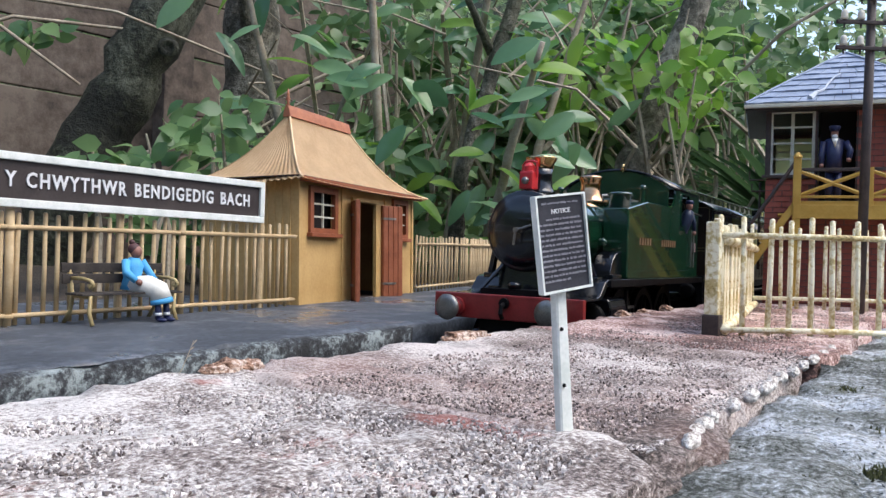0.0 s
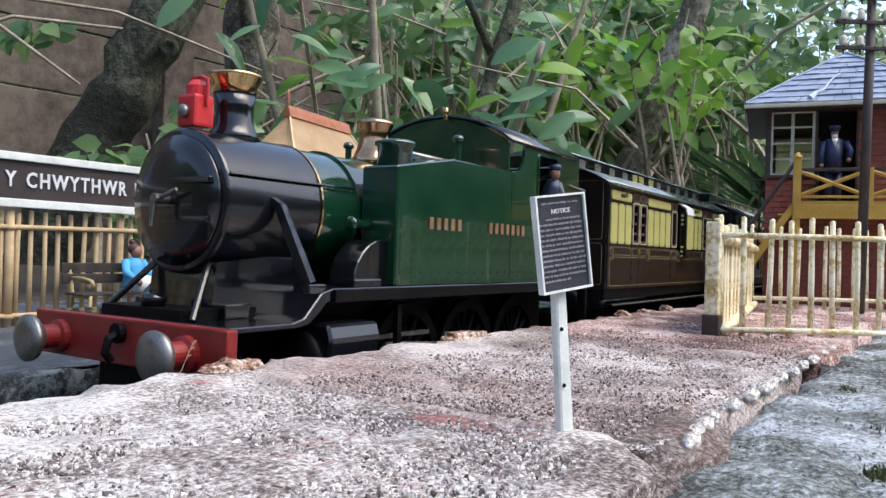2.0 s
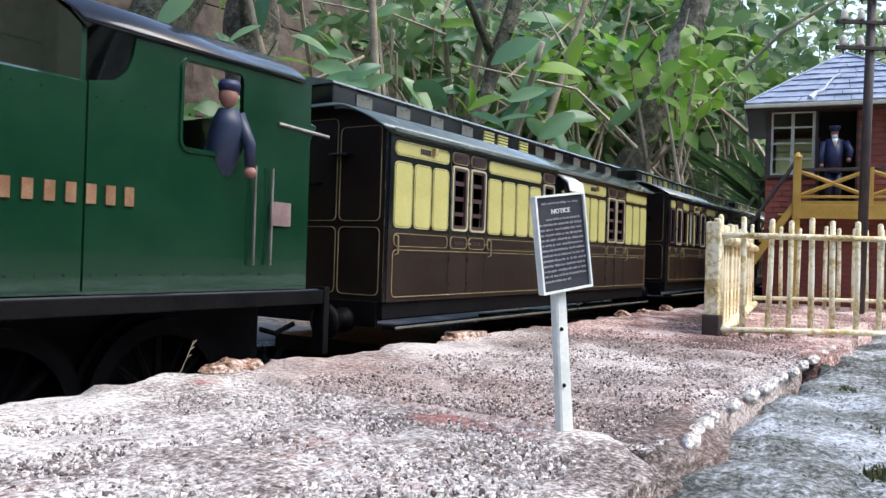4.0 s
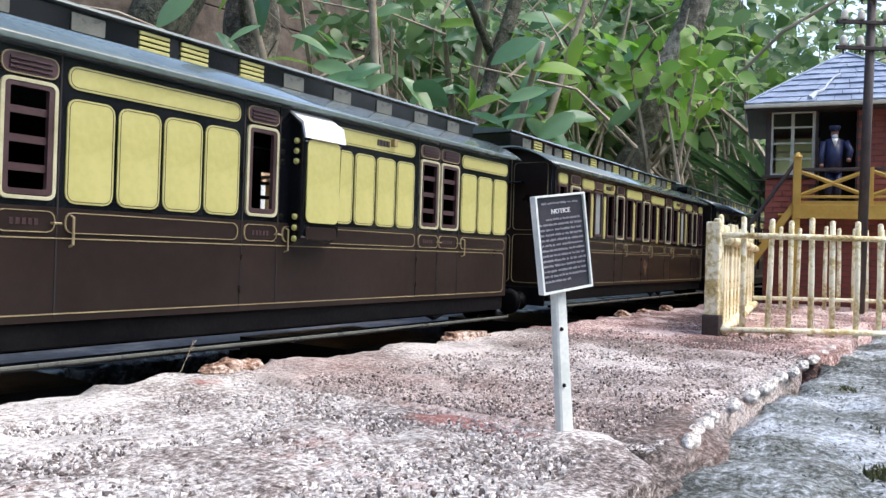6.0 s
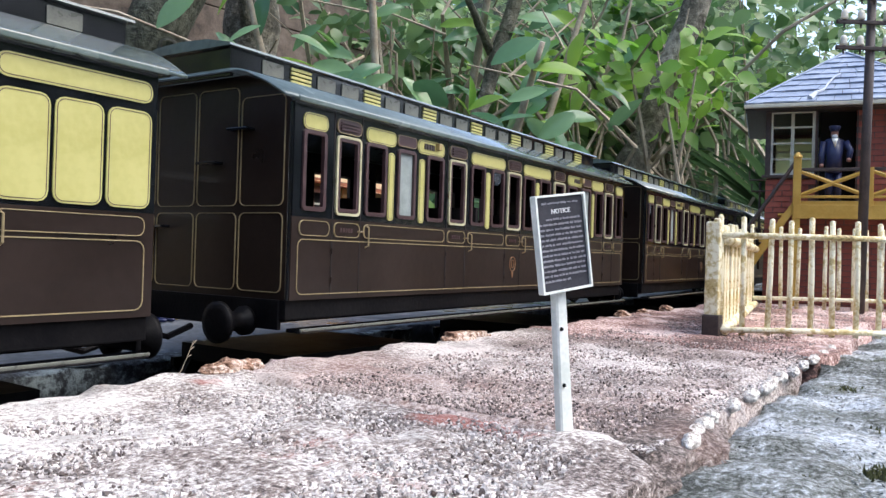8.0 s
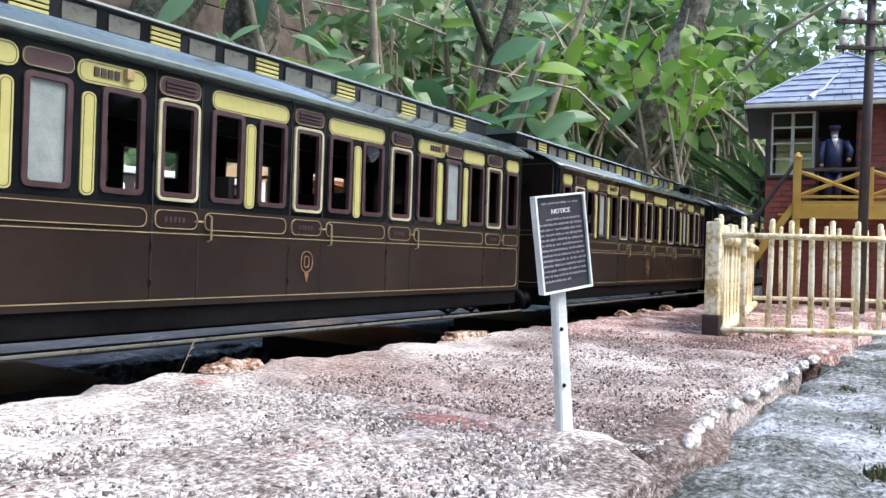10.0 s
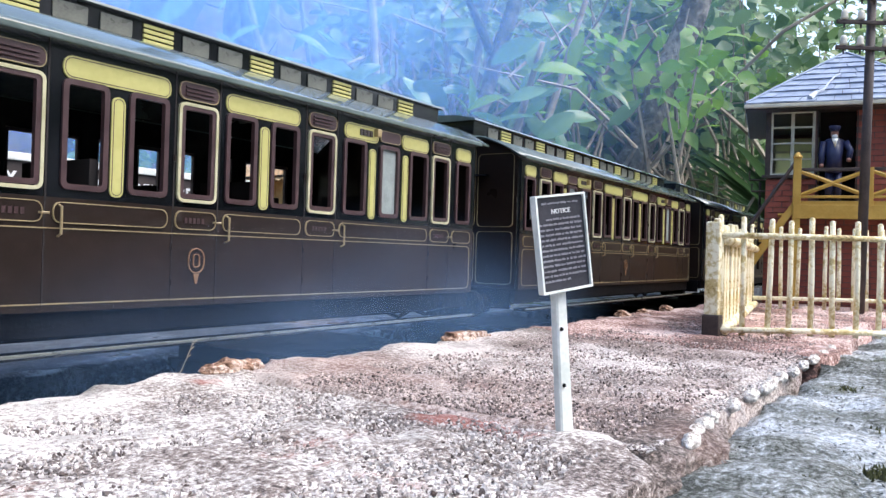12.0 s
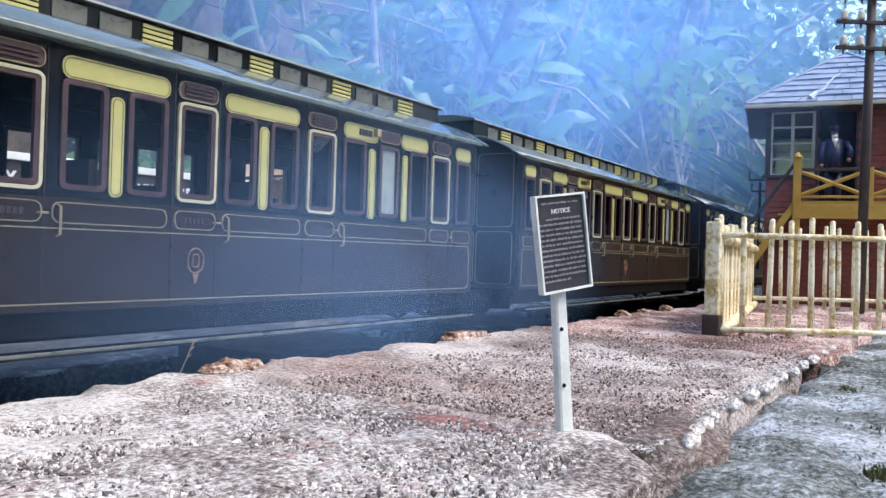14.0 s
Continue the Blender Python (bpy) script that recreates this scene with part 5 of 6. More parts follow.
def shelter():
    s = thing("pagoda_shelter", "ochre wooden waiting shelter with buff pagoda roof and open doors", "shelter", m=pose(0.404, 0.1865, 0, 0, 0, 11.2) @ pose(0, 0, 0, -1.8, 0, 0))
    W, D, z0, z1 = 0.193, 0.085, 0.0235, 0.1165
    holes = [(0.0165, 0.0500, 0.0790, 0.1085), (0.152, 0.1765, 0.0790, 0.1085), (0.0785, 0.120, z0, 0.1045)]
    part("front_wall", pierced([0, W] + [v for h in holes for v in h[:2]], [z0, 0.0790, 0.1045, 0.1085, z1], holes, 0.0, 0.003), WALLOCH, s, "ochre painted plank front")
    part("end_wall", box(0, 0.003, 0.003, D, z0, z1), WALLOCH, s)
    part("end_wall", box(W - 0.003, W, 0.003, D, z0, z1), WALLOCH, s)
    # back wall painted near-black for the shade indoors
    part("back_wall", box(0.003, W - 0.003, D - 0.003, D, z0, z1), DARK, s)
    part("floor", box(0.003, W - 0.003, 0.003, D - 0.003, z0, z0 + 0.003), CREOSOTE, s)
    for i in range(12):
        part("batten", box(-0.0008, 0.0002, 0.006 + i * 0.0066, 0.0078 + i * 0.0066, z0, z1), WALLOCH, s)
    for x in (0.0, 0.0605, 0.134, W - 0.004):
        part("corner_post", box(x, x + 0.004, -0.0012, 0.0, z0, z1, 0.0004), WALLOCH, s)
    for x0, x1, za, zb in holes[:2]:
        w = part("window", ring_frame(x1 - x0 + 0.006, zb - za + 0.006, 0.0045, 0.0006, -0.0022, 0.001), DOORBR, s, "red-brown framed window")
        w.matrix_basis = pose((x0 + x1) / 2, 0, (za + zb) / 2)
        part("sill", box(-(x1 - x0) / 2 - 0.005, (x1 - x0) / 2 + 0.005, -0.005, 0.0, -(zb - za) / 2 - 0.0052, -(zb - za) / 2 - 0.0022, 0.0004), DOORBR, w)
        part("glazing_bar", box(-0.0006, 0.0006, -0.0008, 0.0006, -(zb - za) / 2, (zb - za) / 2), WINDOWP, w)
        for k in (-0.16, 0.16):
            part("glazing_bar", box(-(x1 - x0) / 2, (x1 - x0) / 2, -0.0009, 0.0005, k * 0.03 - 0.0006, k * 0.03 + 0.0006), WINDOWP, w)
        # dark sheet behind the panes stands in for the unlit room
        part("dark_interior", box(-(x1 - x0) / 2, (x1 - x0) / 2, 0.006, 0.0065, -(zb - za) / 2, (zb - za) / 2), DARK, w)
    # doors swung outwards
    for x, ang in ((0.078, -141), (0.1285, -24)):
        dr = part("door", box(0, 0.022, -0.0012, 0.0012, z0 + 0.001, 0.1042, 0.0003), DOORBR, s, "red-brown boarded door standing open")
        dr.matrix_basis = pose(x, -0.0012, 0, 0, 0, ang)
        for k in range(4):
            part("plank", box(0.0006 + k * 0.0054, 0.0055 + k * 0.0054, -0.0019, 0.0019, z0 + 0.002, 0.1035, 0.0003), DOORBR, dr)
        for z in (0.036, 0.092):
            part("hinge", box(0.0, 0.014, -0.0025, 0.0025, z, z + 0.0018), STEEL, dr)
    part("door_lintel", box(0.076, 0.1225, -0.0022, -0.0001, 0.1047, 0.1075, 0.0003), WALLOCH, s)
    part("fascia", box(-0.006, W + 0.006, -0.0075, -0.005, z1 - 0.004, z1, 0.0004), DOORBR, s)
    part("soffit", box(-0.0058, W + 0.0058, -0.0048, D + 0.006, z1, z1 + 0.0008), CREOSOTE, s)
    # pagoda roof: four concave corrugated slopes
    ex0, ex1, ey0, ey1 = -0.012, W + 0.010, -0.0115, D + 0.012
    rx0, rx1, ry, zr = 0.052, 0.142, D / 2, 0.1745
    base = z1 - 0.0022

    def slope(p0, p1, q0, q1, n, ribs, depth):
        b = bmesh.new()
        p0, p1, q0, q1 = (Vector(v) for v in (p0, p1, q0, q1))
        rows = []
        m = 14
        for j in range(m + 1):
            t = j / m
            h = 0.16 * t + 0.84 * t ** 1.9
            row = []
            for i in range(n + 1):
                u = i / n
                lo, hi = p0.lerp(p1, u), q0.lerp(q1, u)
                xy = lo.lerp(hi, t)
                wave = depth * math.cos(u * ribs * 2 * math.pi)
                sag = -0.0022 * (1 - t) * math.sin(u * math.pi)
                row.append(b.verts.new((xy.x, xy.y, base + (zr - base) * h + wave + sag)))
            rows.append(row)
        for r0, r1 in zip(rows, rows[1:]):
            for i in range(n):
                b.faces.new((r0[i], r0[i + 1], r1[i + 1], r1[i]))
        bmesh.ops.solidify(b, geom=b.faces[:], thickness=0.0009)
        bmesh.ops.recalc_face_normals(b, faces=b.faces)
        return b

    A, B, C, E = (ex0, ey0, 0), (ex1, ey0, 0), (ex1, ey1, 0), (ex0, ey1, 0)
    R0, R1 = (rx0, ry, 0), (rx1, ry, 0)
    part("roof_slope", slope(A, B, R0, R1, 60, 26, 0.00015), ROOFOCH, s, "buff roof slope, paled for the light on it", True)
    part("roof_slope", slope(B, C, R1, R1, 48, 14, 0.0005), ROOFOCH, s, smooth=True)
    part("roof_slope", slope(C, E, R1, R0, 60, 26, 0.0003), ROOFOCH, s, smooth=True)
    part("roof_slope", slope(E, A, R0, R0, 90, 19, 0.0007), ROOFOCH, s, smooth=True)
    for c0, c1 in ((A, R0), (B, R1)):
        pts = []
        for j in range(9):
            t = j / 8
            p = Vector(c0).lerp(Vector(c1), t)
            pts.append((p.x, p.y, base + (zr - base) * (0.16 * t + 0.84 * t ** 1.9) + 0.0007))
        part("hip_roll", tube(pts, 0.0009, 7), ROOFOCH, s, smooth=True)
    part("ridge", prism([(ry - 0.0038, zr - 0.004), (ry + 0.0038, zr - 0.004), (ry + 0.0026, zr + 0.0015), (ry + 0.0012, zr + 0.0055), (ry - 0.0012, zr + 0.0055), (ry - 0.0026, zr + 0.0015)], rx0 - 0.004, rx1 + 0.003, 0.0004, axis="x"), TERRA, s, "terracotta ridge")
    part("finial", lathe([(0.0016, zr + 0.005), (0.0009, zr + 0.008), (0.0018, zr + 0.0105), (0.001, zr + 0.0125), (0.0012, zr + 0.0145), (0.0003, zr + 0.019)], 12, "z", (rx0 - 0.002, ry, 0)), TERRA, s, smooth=True)


shelter()


def bench():
    b0 = thing("platform_bench", "dark slatted platform bench with gilt scrolled iron legs", "bench", m=pose(0.255, 0.1765, plat_z(0.26), 0, 0, 2))
    for i in range(3):
        part("seat_slat", box(-0.031, 0.031, -0.015 + i * 0.0052, -0.0105 + i * 0.0052, 0.0150, 0.0162, 0.0003), WOOD, b0)
    for i in range(2):
        part("back_slat", box(-0.031, 0.031, 0.0022 + i * 0.0012, 0.0034 + i * 0.0012, 0.0205 + i * 0.0058, 0.0255 + i * 0.0058, 0.0003), WOOD, b0)
    for x in (-0.026, 0.026):
        part("leg", tube([(x, -0.0165, 0.0), (x, -0.0135, 0.006), (x, -0.0145, 0.0142), (x, 0.001, 0.0142), (x, 0.005, 0.030)], 0.0011, 8), BENCHI, b0, "gilt cast-iron leg", True)
        part("leg", tube([(x, 0.008, 0.0), (x, 0.003, 0.006), (x, 0.001, 0.0142)], 0.0011, 8), BENCHI, b0, "gilt cast-iron leg", True)
        part("armrest", tube([(x, 0.002, 0.0235), (x, -0.008, 0.0235), (x, -0.0145, 0.0225), (x, -0.0165, 0.0205), (x, -0.0145, 0.0188), (x, -0.0125, 0.0205)], 0.0010, 8), BENCHI, b0, smooth=True)


bench()
zf = plat_z(0.27)
figure("seated_figurine", "small painted seated figure in blue dress and white apron", [
    (BLUE, tube([(0, 0.004, 0.0165), (0.0005, 0.004, 0.023), (0.001, 0.0035, 0.0305), (0.001, 0.003, 0.0345)], [0.0058, 0.0046, 0.0056, 0.0026], 14)),
    (BLUE, tube([(-0.005, 0.003, 0.0325), (-0.0075, 0.0, 0.0265), (-0.005, -0.0045, 0.022)], [0.0024, 0.0022, 0.0018], 10)),
    (BLUE, tube([(0.0062, 0.003, 0.0325), (0.0085, -0.0005, 0.0265), (0.0095, -0.005, 0.0215)], [0.0024, 0.002, 0.0016], 10)),
    (SKIN, ball(0.0098, -0.0062, 0.0205, 0.0017)), (SKIN, ball(-0.0040, -0.0060, 0.0212, 0.0017)),
    (APRON, tube([(0.001, 0.003, 0.0185), (0.0025, -0.006, 0.0190), (0.0040, -0.0122, 0.0170), (0.0046, -0.0136, 0.0122)], [0.0058, 0.0060, 0.0056, 0.0058], 14)),
    (BLUE, tube([(0.0046, -0.0136, 0.0126), (0.0050, -0.0140, 0.0100)], [0.0060, 0.0063], 14)),
    (NAVY, tube([(0.0018, -0.0140, 0.011), (0.0018, -0.0150, 0.0012)], 0.0017, 9)), (NAVY, tube([(0.0078, -0.0140, 0.011), (0.0080, -0.0150, 0.0012)], 0.0017, 9)),
    (LETTER, tube([(0.0018, -0.0147, 0.0050), (0.0018, -0.0148, 0.0034)], 0.00185, 9)), (LETTER, tube([(0.0079, -0.0147, 0.0050), (0.0079, -0.0148, 0.0034)], 0.00185, 9)),
    (NAVY, ball(0.0018, -0.0170, 0.0012, 0.0019, 0.0034, 0.0013)), (NAVY, ball(0.0082, -0.0170, 0.0012, 0.0019, 0.0034, 0.0013)),
    (SKIN, ball(0.0012, 0.0020, 0.0375, 0.0030, 0.0032, 0.0037)), (HAIR, ball(0.0008, 0.0034, 0.0392, 0.0034, 0.0034, 0.0032)), (HAIR, ball(0.0002, 0.0045, 0.0428, 0.0016))],
    pose(0.262, 0.1705, zf, 0, 0, 10))


def notice():
    n = thing("notice_board", "small dark cast notice with white border on a white post", "notice board", m=pose(0.1288, -0.1488, 0.0325, 0, 0, -22) @ pose(0, 0, 0, -1.5, -4.6, 0))
    part("post", prism([(-0.0015, 0.0), (0.0015, 0.0), (0.0012, 0.0275), (-0.0012, 0.0275)], -0.0010, 0.0010, 0.0003), WHITE, n, "flaking white square post")
    tilt = pose(0, 0, 0.0353, 0, -3.5, 0) @ pose(0, 0, -0.0337)
    bd = part("board", box(-0.0056, 0.0056, -0.0019, -0.0011, 0.0255, 0.0419, 0.0001), NOTICE, n, "dark slate board")
    bd.matrix_basis = tilt
    b = ring_frame(0.0118, 0.0172, 0.0004, 0.00025, -0.0024, -0.0010, None, 0, 0.0337)
    part("border", b, WHITE, n).matrix_basis = tilt
    words("NOTICE", 0.00118, 0.00008, LETTER, bd, pose(0.0001, -0.00195, 0.0393), stretch=1.05)
    rnd = random.Random(5)
    for i in range(14):
        z = 0.0408 if i == 0 else 0.0380 - (i - 1) * 0.00090
        b = bmesh.new()
        x, x1 = (-0.0042, 0.0043) if i == 0 else (-0.0050 if i > 1 else -0.0034, 0.0050 if i < 13 else 0.001)
        while x < x1 - 0.0003:
            w = min(rnd.uniform(0.0005, 0.0016), x1 - x)
            k = 0
            while k < w - 0.00012:
                box(x + k, x + k + 0.00013, -0.0021, -0.0018, z - 0.00022 * rnd.uniform(0.6, 1), z + 0.00022 * rnd.uniform(0.4, 1), 0, b)
                k += 0.00027
            x += w + 0.00022
        part("text_line", b, NOTEGREY, bd)
    for z in (0.010, 0.020):
        part("bolt", lathe([(0.0004, -0.0013), (0.0003, -0.0016)], 8, "y", (-0.0008, 0, z)), FLATBLACK, n)


notice()

# ---- the enclosure by the signal box ----
PZ = 0.0336
rod_fence("yellow_fence", "cream-yellow iron paling fence with chipped paint", (0.3435, -0.1205), (0.402, -0.2010), 0.0099, 0.0012, PZ + 0.0005, 0.0848, (0.0362, 0.0765), YELLOWF, posts=())
rod_fence("yellow_fence", "cream-yellow boarded side fence beside the track", (0.3435, -0.1195), (0.575, -0.0815), 0.0105, 0.0022, PZ, 0.0835, (0.0362, 0.0745), YELLOWF, flat=True)
rod_fence("yellow_fence", "cream-yellow back paling fence before the signal box", (0.577, -0.0830), (0.660, -0.2200), 0.0098, 0.0014, PZ, 0.0915, (0.0405, 0.0830), YELLOWF)
pst = thing("gate_post", "weathered dark timber corner post with flaking cream paint", "post", m=pose(0.3412, -0.1178, PZ - 0.003))
part("shaft", box(-0.003, 0.003, -0.003, 0.003, 0, 0.0515, 0.0008), YELLOWF, pst)
part("foot", box(-0.0036, 0.0036, -0.0036, 0.0036, 0.0, 0.012, 0.0008), CREOSOTE, pst)


def signal_box():
    s = thing("signal_box", "red brick model signal box with blue slate roof", "signal box", m=pose(0.6553, -0.0728, 0, 0, 0, -78.5))
    W, D, z0, zs, z1 = 0.116, 0.15, 0.0300, 0.134, 0.189
    # front wall faces the camera; door opening, window in the corner
    holes = [(0.0365, 0.0637, 0.113, 0.186), (0.0030, 0.0345, zs, 0.185)]
    part("front_wall", pierced([0, W, 0.0030, 0.0345, 0.0365, 0.0637], [z0, 0.113, zs, 0.185, 0.186, z1], holes, 0.0, 0.004), MORTAR, s, "red brick wall")
    part("side_wall", box(0, 0.004, 0.004, D, z0, zs), MORTAR, s)
    part("side_wall", box(W - 0.004, W, 0.004, D, z0, z1), MORTAR, s)
    part("back_wall", pierced([0.004, 0.008, 0.045, W - 0.004], [z0, zs + 0.004, 0.184, z1], [(0.008, 0.045, zs + 0.004, 0.184)], D - 0.004, D), MORTAR, s)
    part("cabin_floor", box(0.004, W - 0.004, 0.004, D - 0.004, 0.108, 0.112), CREOSOTE, s)
    # added dark sheet that gives the open doorway its shade
    part("inner_wall", box(0.040, 0.110, 0.030, 0.032, 0.112, z1 - 0.001), DARK, s)
    for x in (-0.0008, ):
        part("corner_post", box(x, x + 0.0040, -0.0012, 0.0026, zs, z1, 0.0004), CREOSOTE, s)
    part("wall_sill", box(-0.003, 0.0365, -0.0030, 0.0, zs - 0.002, zs + 0.0005, 0.0004), CREOSOTE, s)
    part("door_frame", ring_frame(0.0285, 0.0760, 0.0010, 0.0002, -0.0012, 0.002, None, 0.0501, 0.1490), CREOSOTE, s)
    w = part("window", ring_frame(0.0320, 0.0510, 0.0020, 0.0003, -0.0004, 0.0022, None, 0.01875, 0.1595), WINDOWP, s, "pale framed sash window")
    part("glazing_bar", box(0.0175, 0.0200, -0.0002, 0.0020, 0.135, 0.184), WINDOWP, w)
    for z in (0.1470, 0.1595, 0.1720):
        part("glazing_bar", box(0.0040, 0.0335, 0.0000, 0.0018, z - 0.0007, z + 0.0007), WINDOWP, w)
    for z in (0.150, 0.1715):
        part("back_bar", box(0.006, 0.047, D - 0.0048, D - 0.0041, z - 0.001, z + 0.001), WINDOWP, w)
    # added pane: its pale colour replaces the bright view through the box
    part("back_pane", box(0.006, 0.047, D - 0.0040, D - 0.0030, zs + 0.003, 0.185), BRIGHTPANE, w, "pale pane added to brighten the back window")
    # window openings in the track side let light through
    for k in range(4):
        y = 0.008 + k * 0.034
        sw = part("window", ring_frame(0.031, 0.051, 0.0018, 0.0003, 0, 0.002), WINDOWP, s)
        sw.matrix_basis = pose(0.0005, y + 0.0165, 0.1595, 0, 0, -90)
        part("glazing_bar", box(-0.0007, 0.0007, 0.0003, 0.0017, -0.025, 0.025), WINDOWP, sw)
    part("wall_plate", box(0, W, 0.0, D, z1, z1 + 0.0015), CREOSOTE, s)
    # bricks of the front wall
    course, bl = 0.0044, 0.0126
    for r in range(int((z1 - z0) / course)):
        z = z0 + r * course
        x = -(r % 2) * bl / 2
        while x < W:
            a, b_ = max(x, 0.0), min(x + bl - 0.0007, W)
            mid, mz = (a + b_) / 2, z + course / 2
            hit = any(h[0] - 0.003 < mid < h[1] + 0.003 and h[2] - 0.003 < mz < h[3] + 0.003 for h in holes)
            if not hit and b_ - a > 0.002 and not (mid < 0.037 and mz > zs - 0.003):
                piece("brick", (b_ - a, 9), lambda: box(-(b_ - a) / 2, (b_ - a) / 2, -0.0006, 0.0002, -course / 2 + 0.0003, course / 2 - 0.0003, 0.0001), BRICK, s, pose(mid, 0, mz))
            x += bl
    # hipped slate roof, course by course
    ov = 0.016
    apex0, apex1, zr = (W / 2, 0.052), (W / 2, 0.098), 0.240
    corners = [(-ov, -ov), (W + ov, -ov), (W + ov, D + ov), (-ov, D + ov)]
    tops = [apex0, apex0, apex1, apex1]
    faces = [(0, 1), (1, 2), (2, 3), (3, 0)]
    ze = z1 - 0.001
    b = bmesh.new()
    vs = [b.verts.new((*c, ze)) for c in corners] + [b.verts.new((*apex0, zr)), b.verts.new((*apex1, zr))]
    for q in ((0, 1, 4), (1, 2, 5, 4), (2, 3, 5), (3, 0, 4, 5), (3, 2, 1, 0)):
        b.faces.new([vs[i] for i in q])
    part("roof", b, CREOSOTE, s)
    rows = 9
    for f, (i, j) in enumerate(faces):
        c0, c1, t0, t1 = Vector((*corners[i], ze)), Vector((*corners[j], ze)), Vector((*tops[i], zr)), Vector((*tops[j], zr))
        nrm = (c1 - c0).cross(t0 - c0).normalized()
        for r in range(rows):
            a, e = r / rows, (r + 1.08) / rows
            l0, l1 = c0.lerp(t0, a), c1.lerp(t1, a)
            h0, h1 = c0.lerp(t0, min(e, 1)), c1.lerp(t1, min(e, 1))
            n = max(1, round((l1 - l0).length / 0.012))
            for k in range(n):
                u0, u1 = (k + 0.02) / n, (k + 0.98) / n
                b = bmesh.new()
                lo = [l0.lerp(l1, u) for u in (u0, u1)]
                hi = [h0.lerp(h1, u) for u in (u0, u1)]
                lift = 0.0016 + 0.0004 * math.sin(k * 7.3 + r * 3.1)
                q = [lo[0] + nrm * lift, lo[1] + nrm * lift, hi[1] + nrm * 0.0004, hi[0] + nrm * 0.0004]
                top = [b.verts.new(p) for p in q]
                bot = [b.verts.new(p - nrm * 0.0012) for p in q]
                b.faces.new(top)
                b.faces.new(bot[::-1])
                for m in range(4):
                    b.faces.new((top[(m + 1) % 4], top[m], bot[m], bot[(m + 1) % 4]))
                part("slate", b, SLATE, s)
    for i in range(4):
        part("hip_tile", tube([Vector((*corners[i], ze + 0.0012)), Vector((*tops[i], zr + 0.0012))], 0.0013, 6), SLATE, s)
    c0, c1, ap = Vector((*corners[0], ze)), Vector((*corners[1], ze)), Vector((*apex0, zr))
    up = (c1 - c0).cross(ap - c0).normalized() * 0.0019
    part("lime_streak", tube([c0.lerp(c1, u).lerp(ap, t) + up for u, t in ((0.30, 0.04), (0.31, 0.14), (0.345, 0.2), (0.35, 0.32), (0.37, 0.44), (0.42, 0.52))], [0.0022, 0.0018, 0.0009, 0.0008, 0.0007, 0.0005], 6), SLATEW, s, "pale lime streak on the slates")
    part("gutter", box(-ov - 0.001, W + ov + 0.001, -ov - 0.0025, -ov + 0.001, ze - 0.003, ze - 0.0002, 0.0005), WINDOWP, s)
    part("fascia", box(-ov, W + ov, -ov + 0.001, -0.0001, ze - 0.004, ze - 0.003), CREOSOTE, s)
    ch = part("chimney", box(0.093, 0.113, 0.060, 0.080, 0.200, 0.262, 0.0006), BRICK, s, "red brick chimney")
    # balcony with crossed braces and stairs
    yb = -0.026
    part("balcony_floor", box(0.020, 0.150, yb, -0.0008, 0.1085, 0.1125, 0.0005), YELLOW, s)
    part("balcony_beam", box(0.020, 0.150, yb - 0.002, yb, 0.099, 0.1095, 0.0005), YELLOW, s)
    part("handrail", box(0.022, 0.150, yb - 0.001, yb + 0.0015, 0.1345, 0.1370, 0.0004), CREOSOTE, s)
    part("lower_rail", box(0.022, 0.150, yb - 0.001, yb + 0.0015, 0.1145, 0.1165, 0.0004), YELLOW, s)
    for x in (0.022, 0.070, 0.118):
        tall = x < 0.03
        part("post", box(x - 0.0028, x + 0.0028, yb - 0.0018, yb + 0.0022, 0.030 if tall else 0.099, 0.1450 if tall else 0.1370, 0.0005), YELLOW, s)
        if tall:
            part("post_cap", lathe([(0.0034, 0.1450), (0.0030, 0.1462), (0.0008, 0.1490)], 10, "z", (x, yb, 0)), YELLOW, s)
    for x0, x1 in ((0.025, 0.0672), (0.0728, 0.1152)):
        for za, zb in ((0.1168, 0.1342), (0.1342, 0.1168)):
            part("brace", tube([(x0, yb, za), (x1, yb + 0.0006, zb)], 0.0016, 6), YELLOW, s)
    part("stair_rail", tube([(0.022, yb, 0.1435), (-0.010, yb, 0.094), (-0.020, yb, 0.080)], 0.0014, 8), CREOSOTE, s)
    for y in (yb, -0.004):
        part("stair_string", prism([(0.020, 0.1125), (0.020, 0.104), (-0.026, 0.032), (-0.033, 0.034)], y - 0.001, y + 0.001), YELLOW, s)
    for k in range(7):
        part("step", box(0.013 - k * 0.0065 - 0.0035, 0.013 - k * 0.0065 + 0.0035, yb, -0.004, 0.1015 - k * 0.0101, 0.1030 - k * 0.0101), YELLOW, s)
    part("drain_pipe", tube([(-0.004, 0.01, 0.060), (-0.004, 0.01, 0.130)], 0.001, 6), CREOSOTE, s)
    part("bracket", tube([(-0.0005, 0.002, 0.131), (-0.012, 0.002, 0.131), (-0.012, 0.002, 0.138)], 0.0008, 6), CREOSOTE, s)
    part("bracket", tube([(-0.0005, 0.002, 0.122), (-0.010, 0.002, 0.122), (-0.010, 0.002, 0.128)], 0.0008, 6), CREOSOTE, s)
    return s


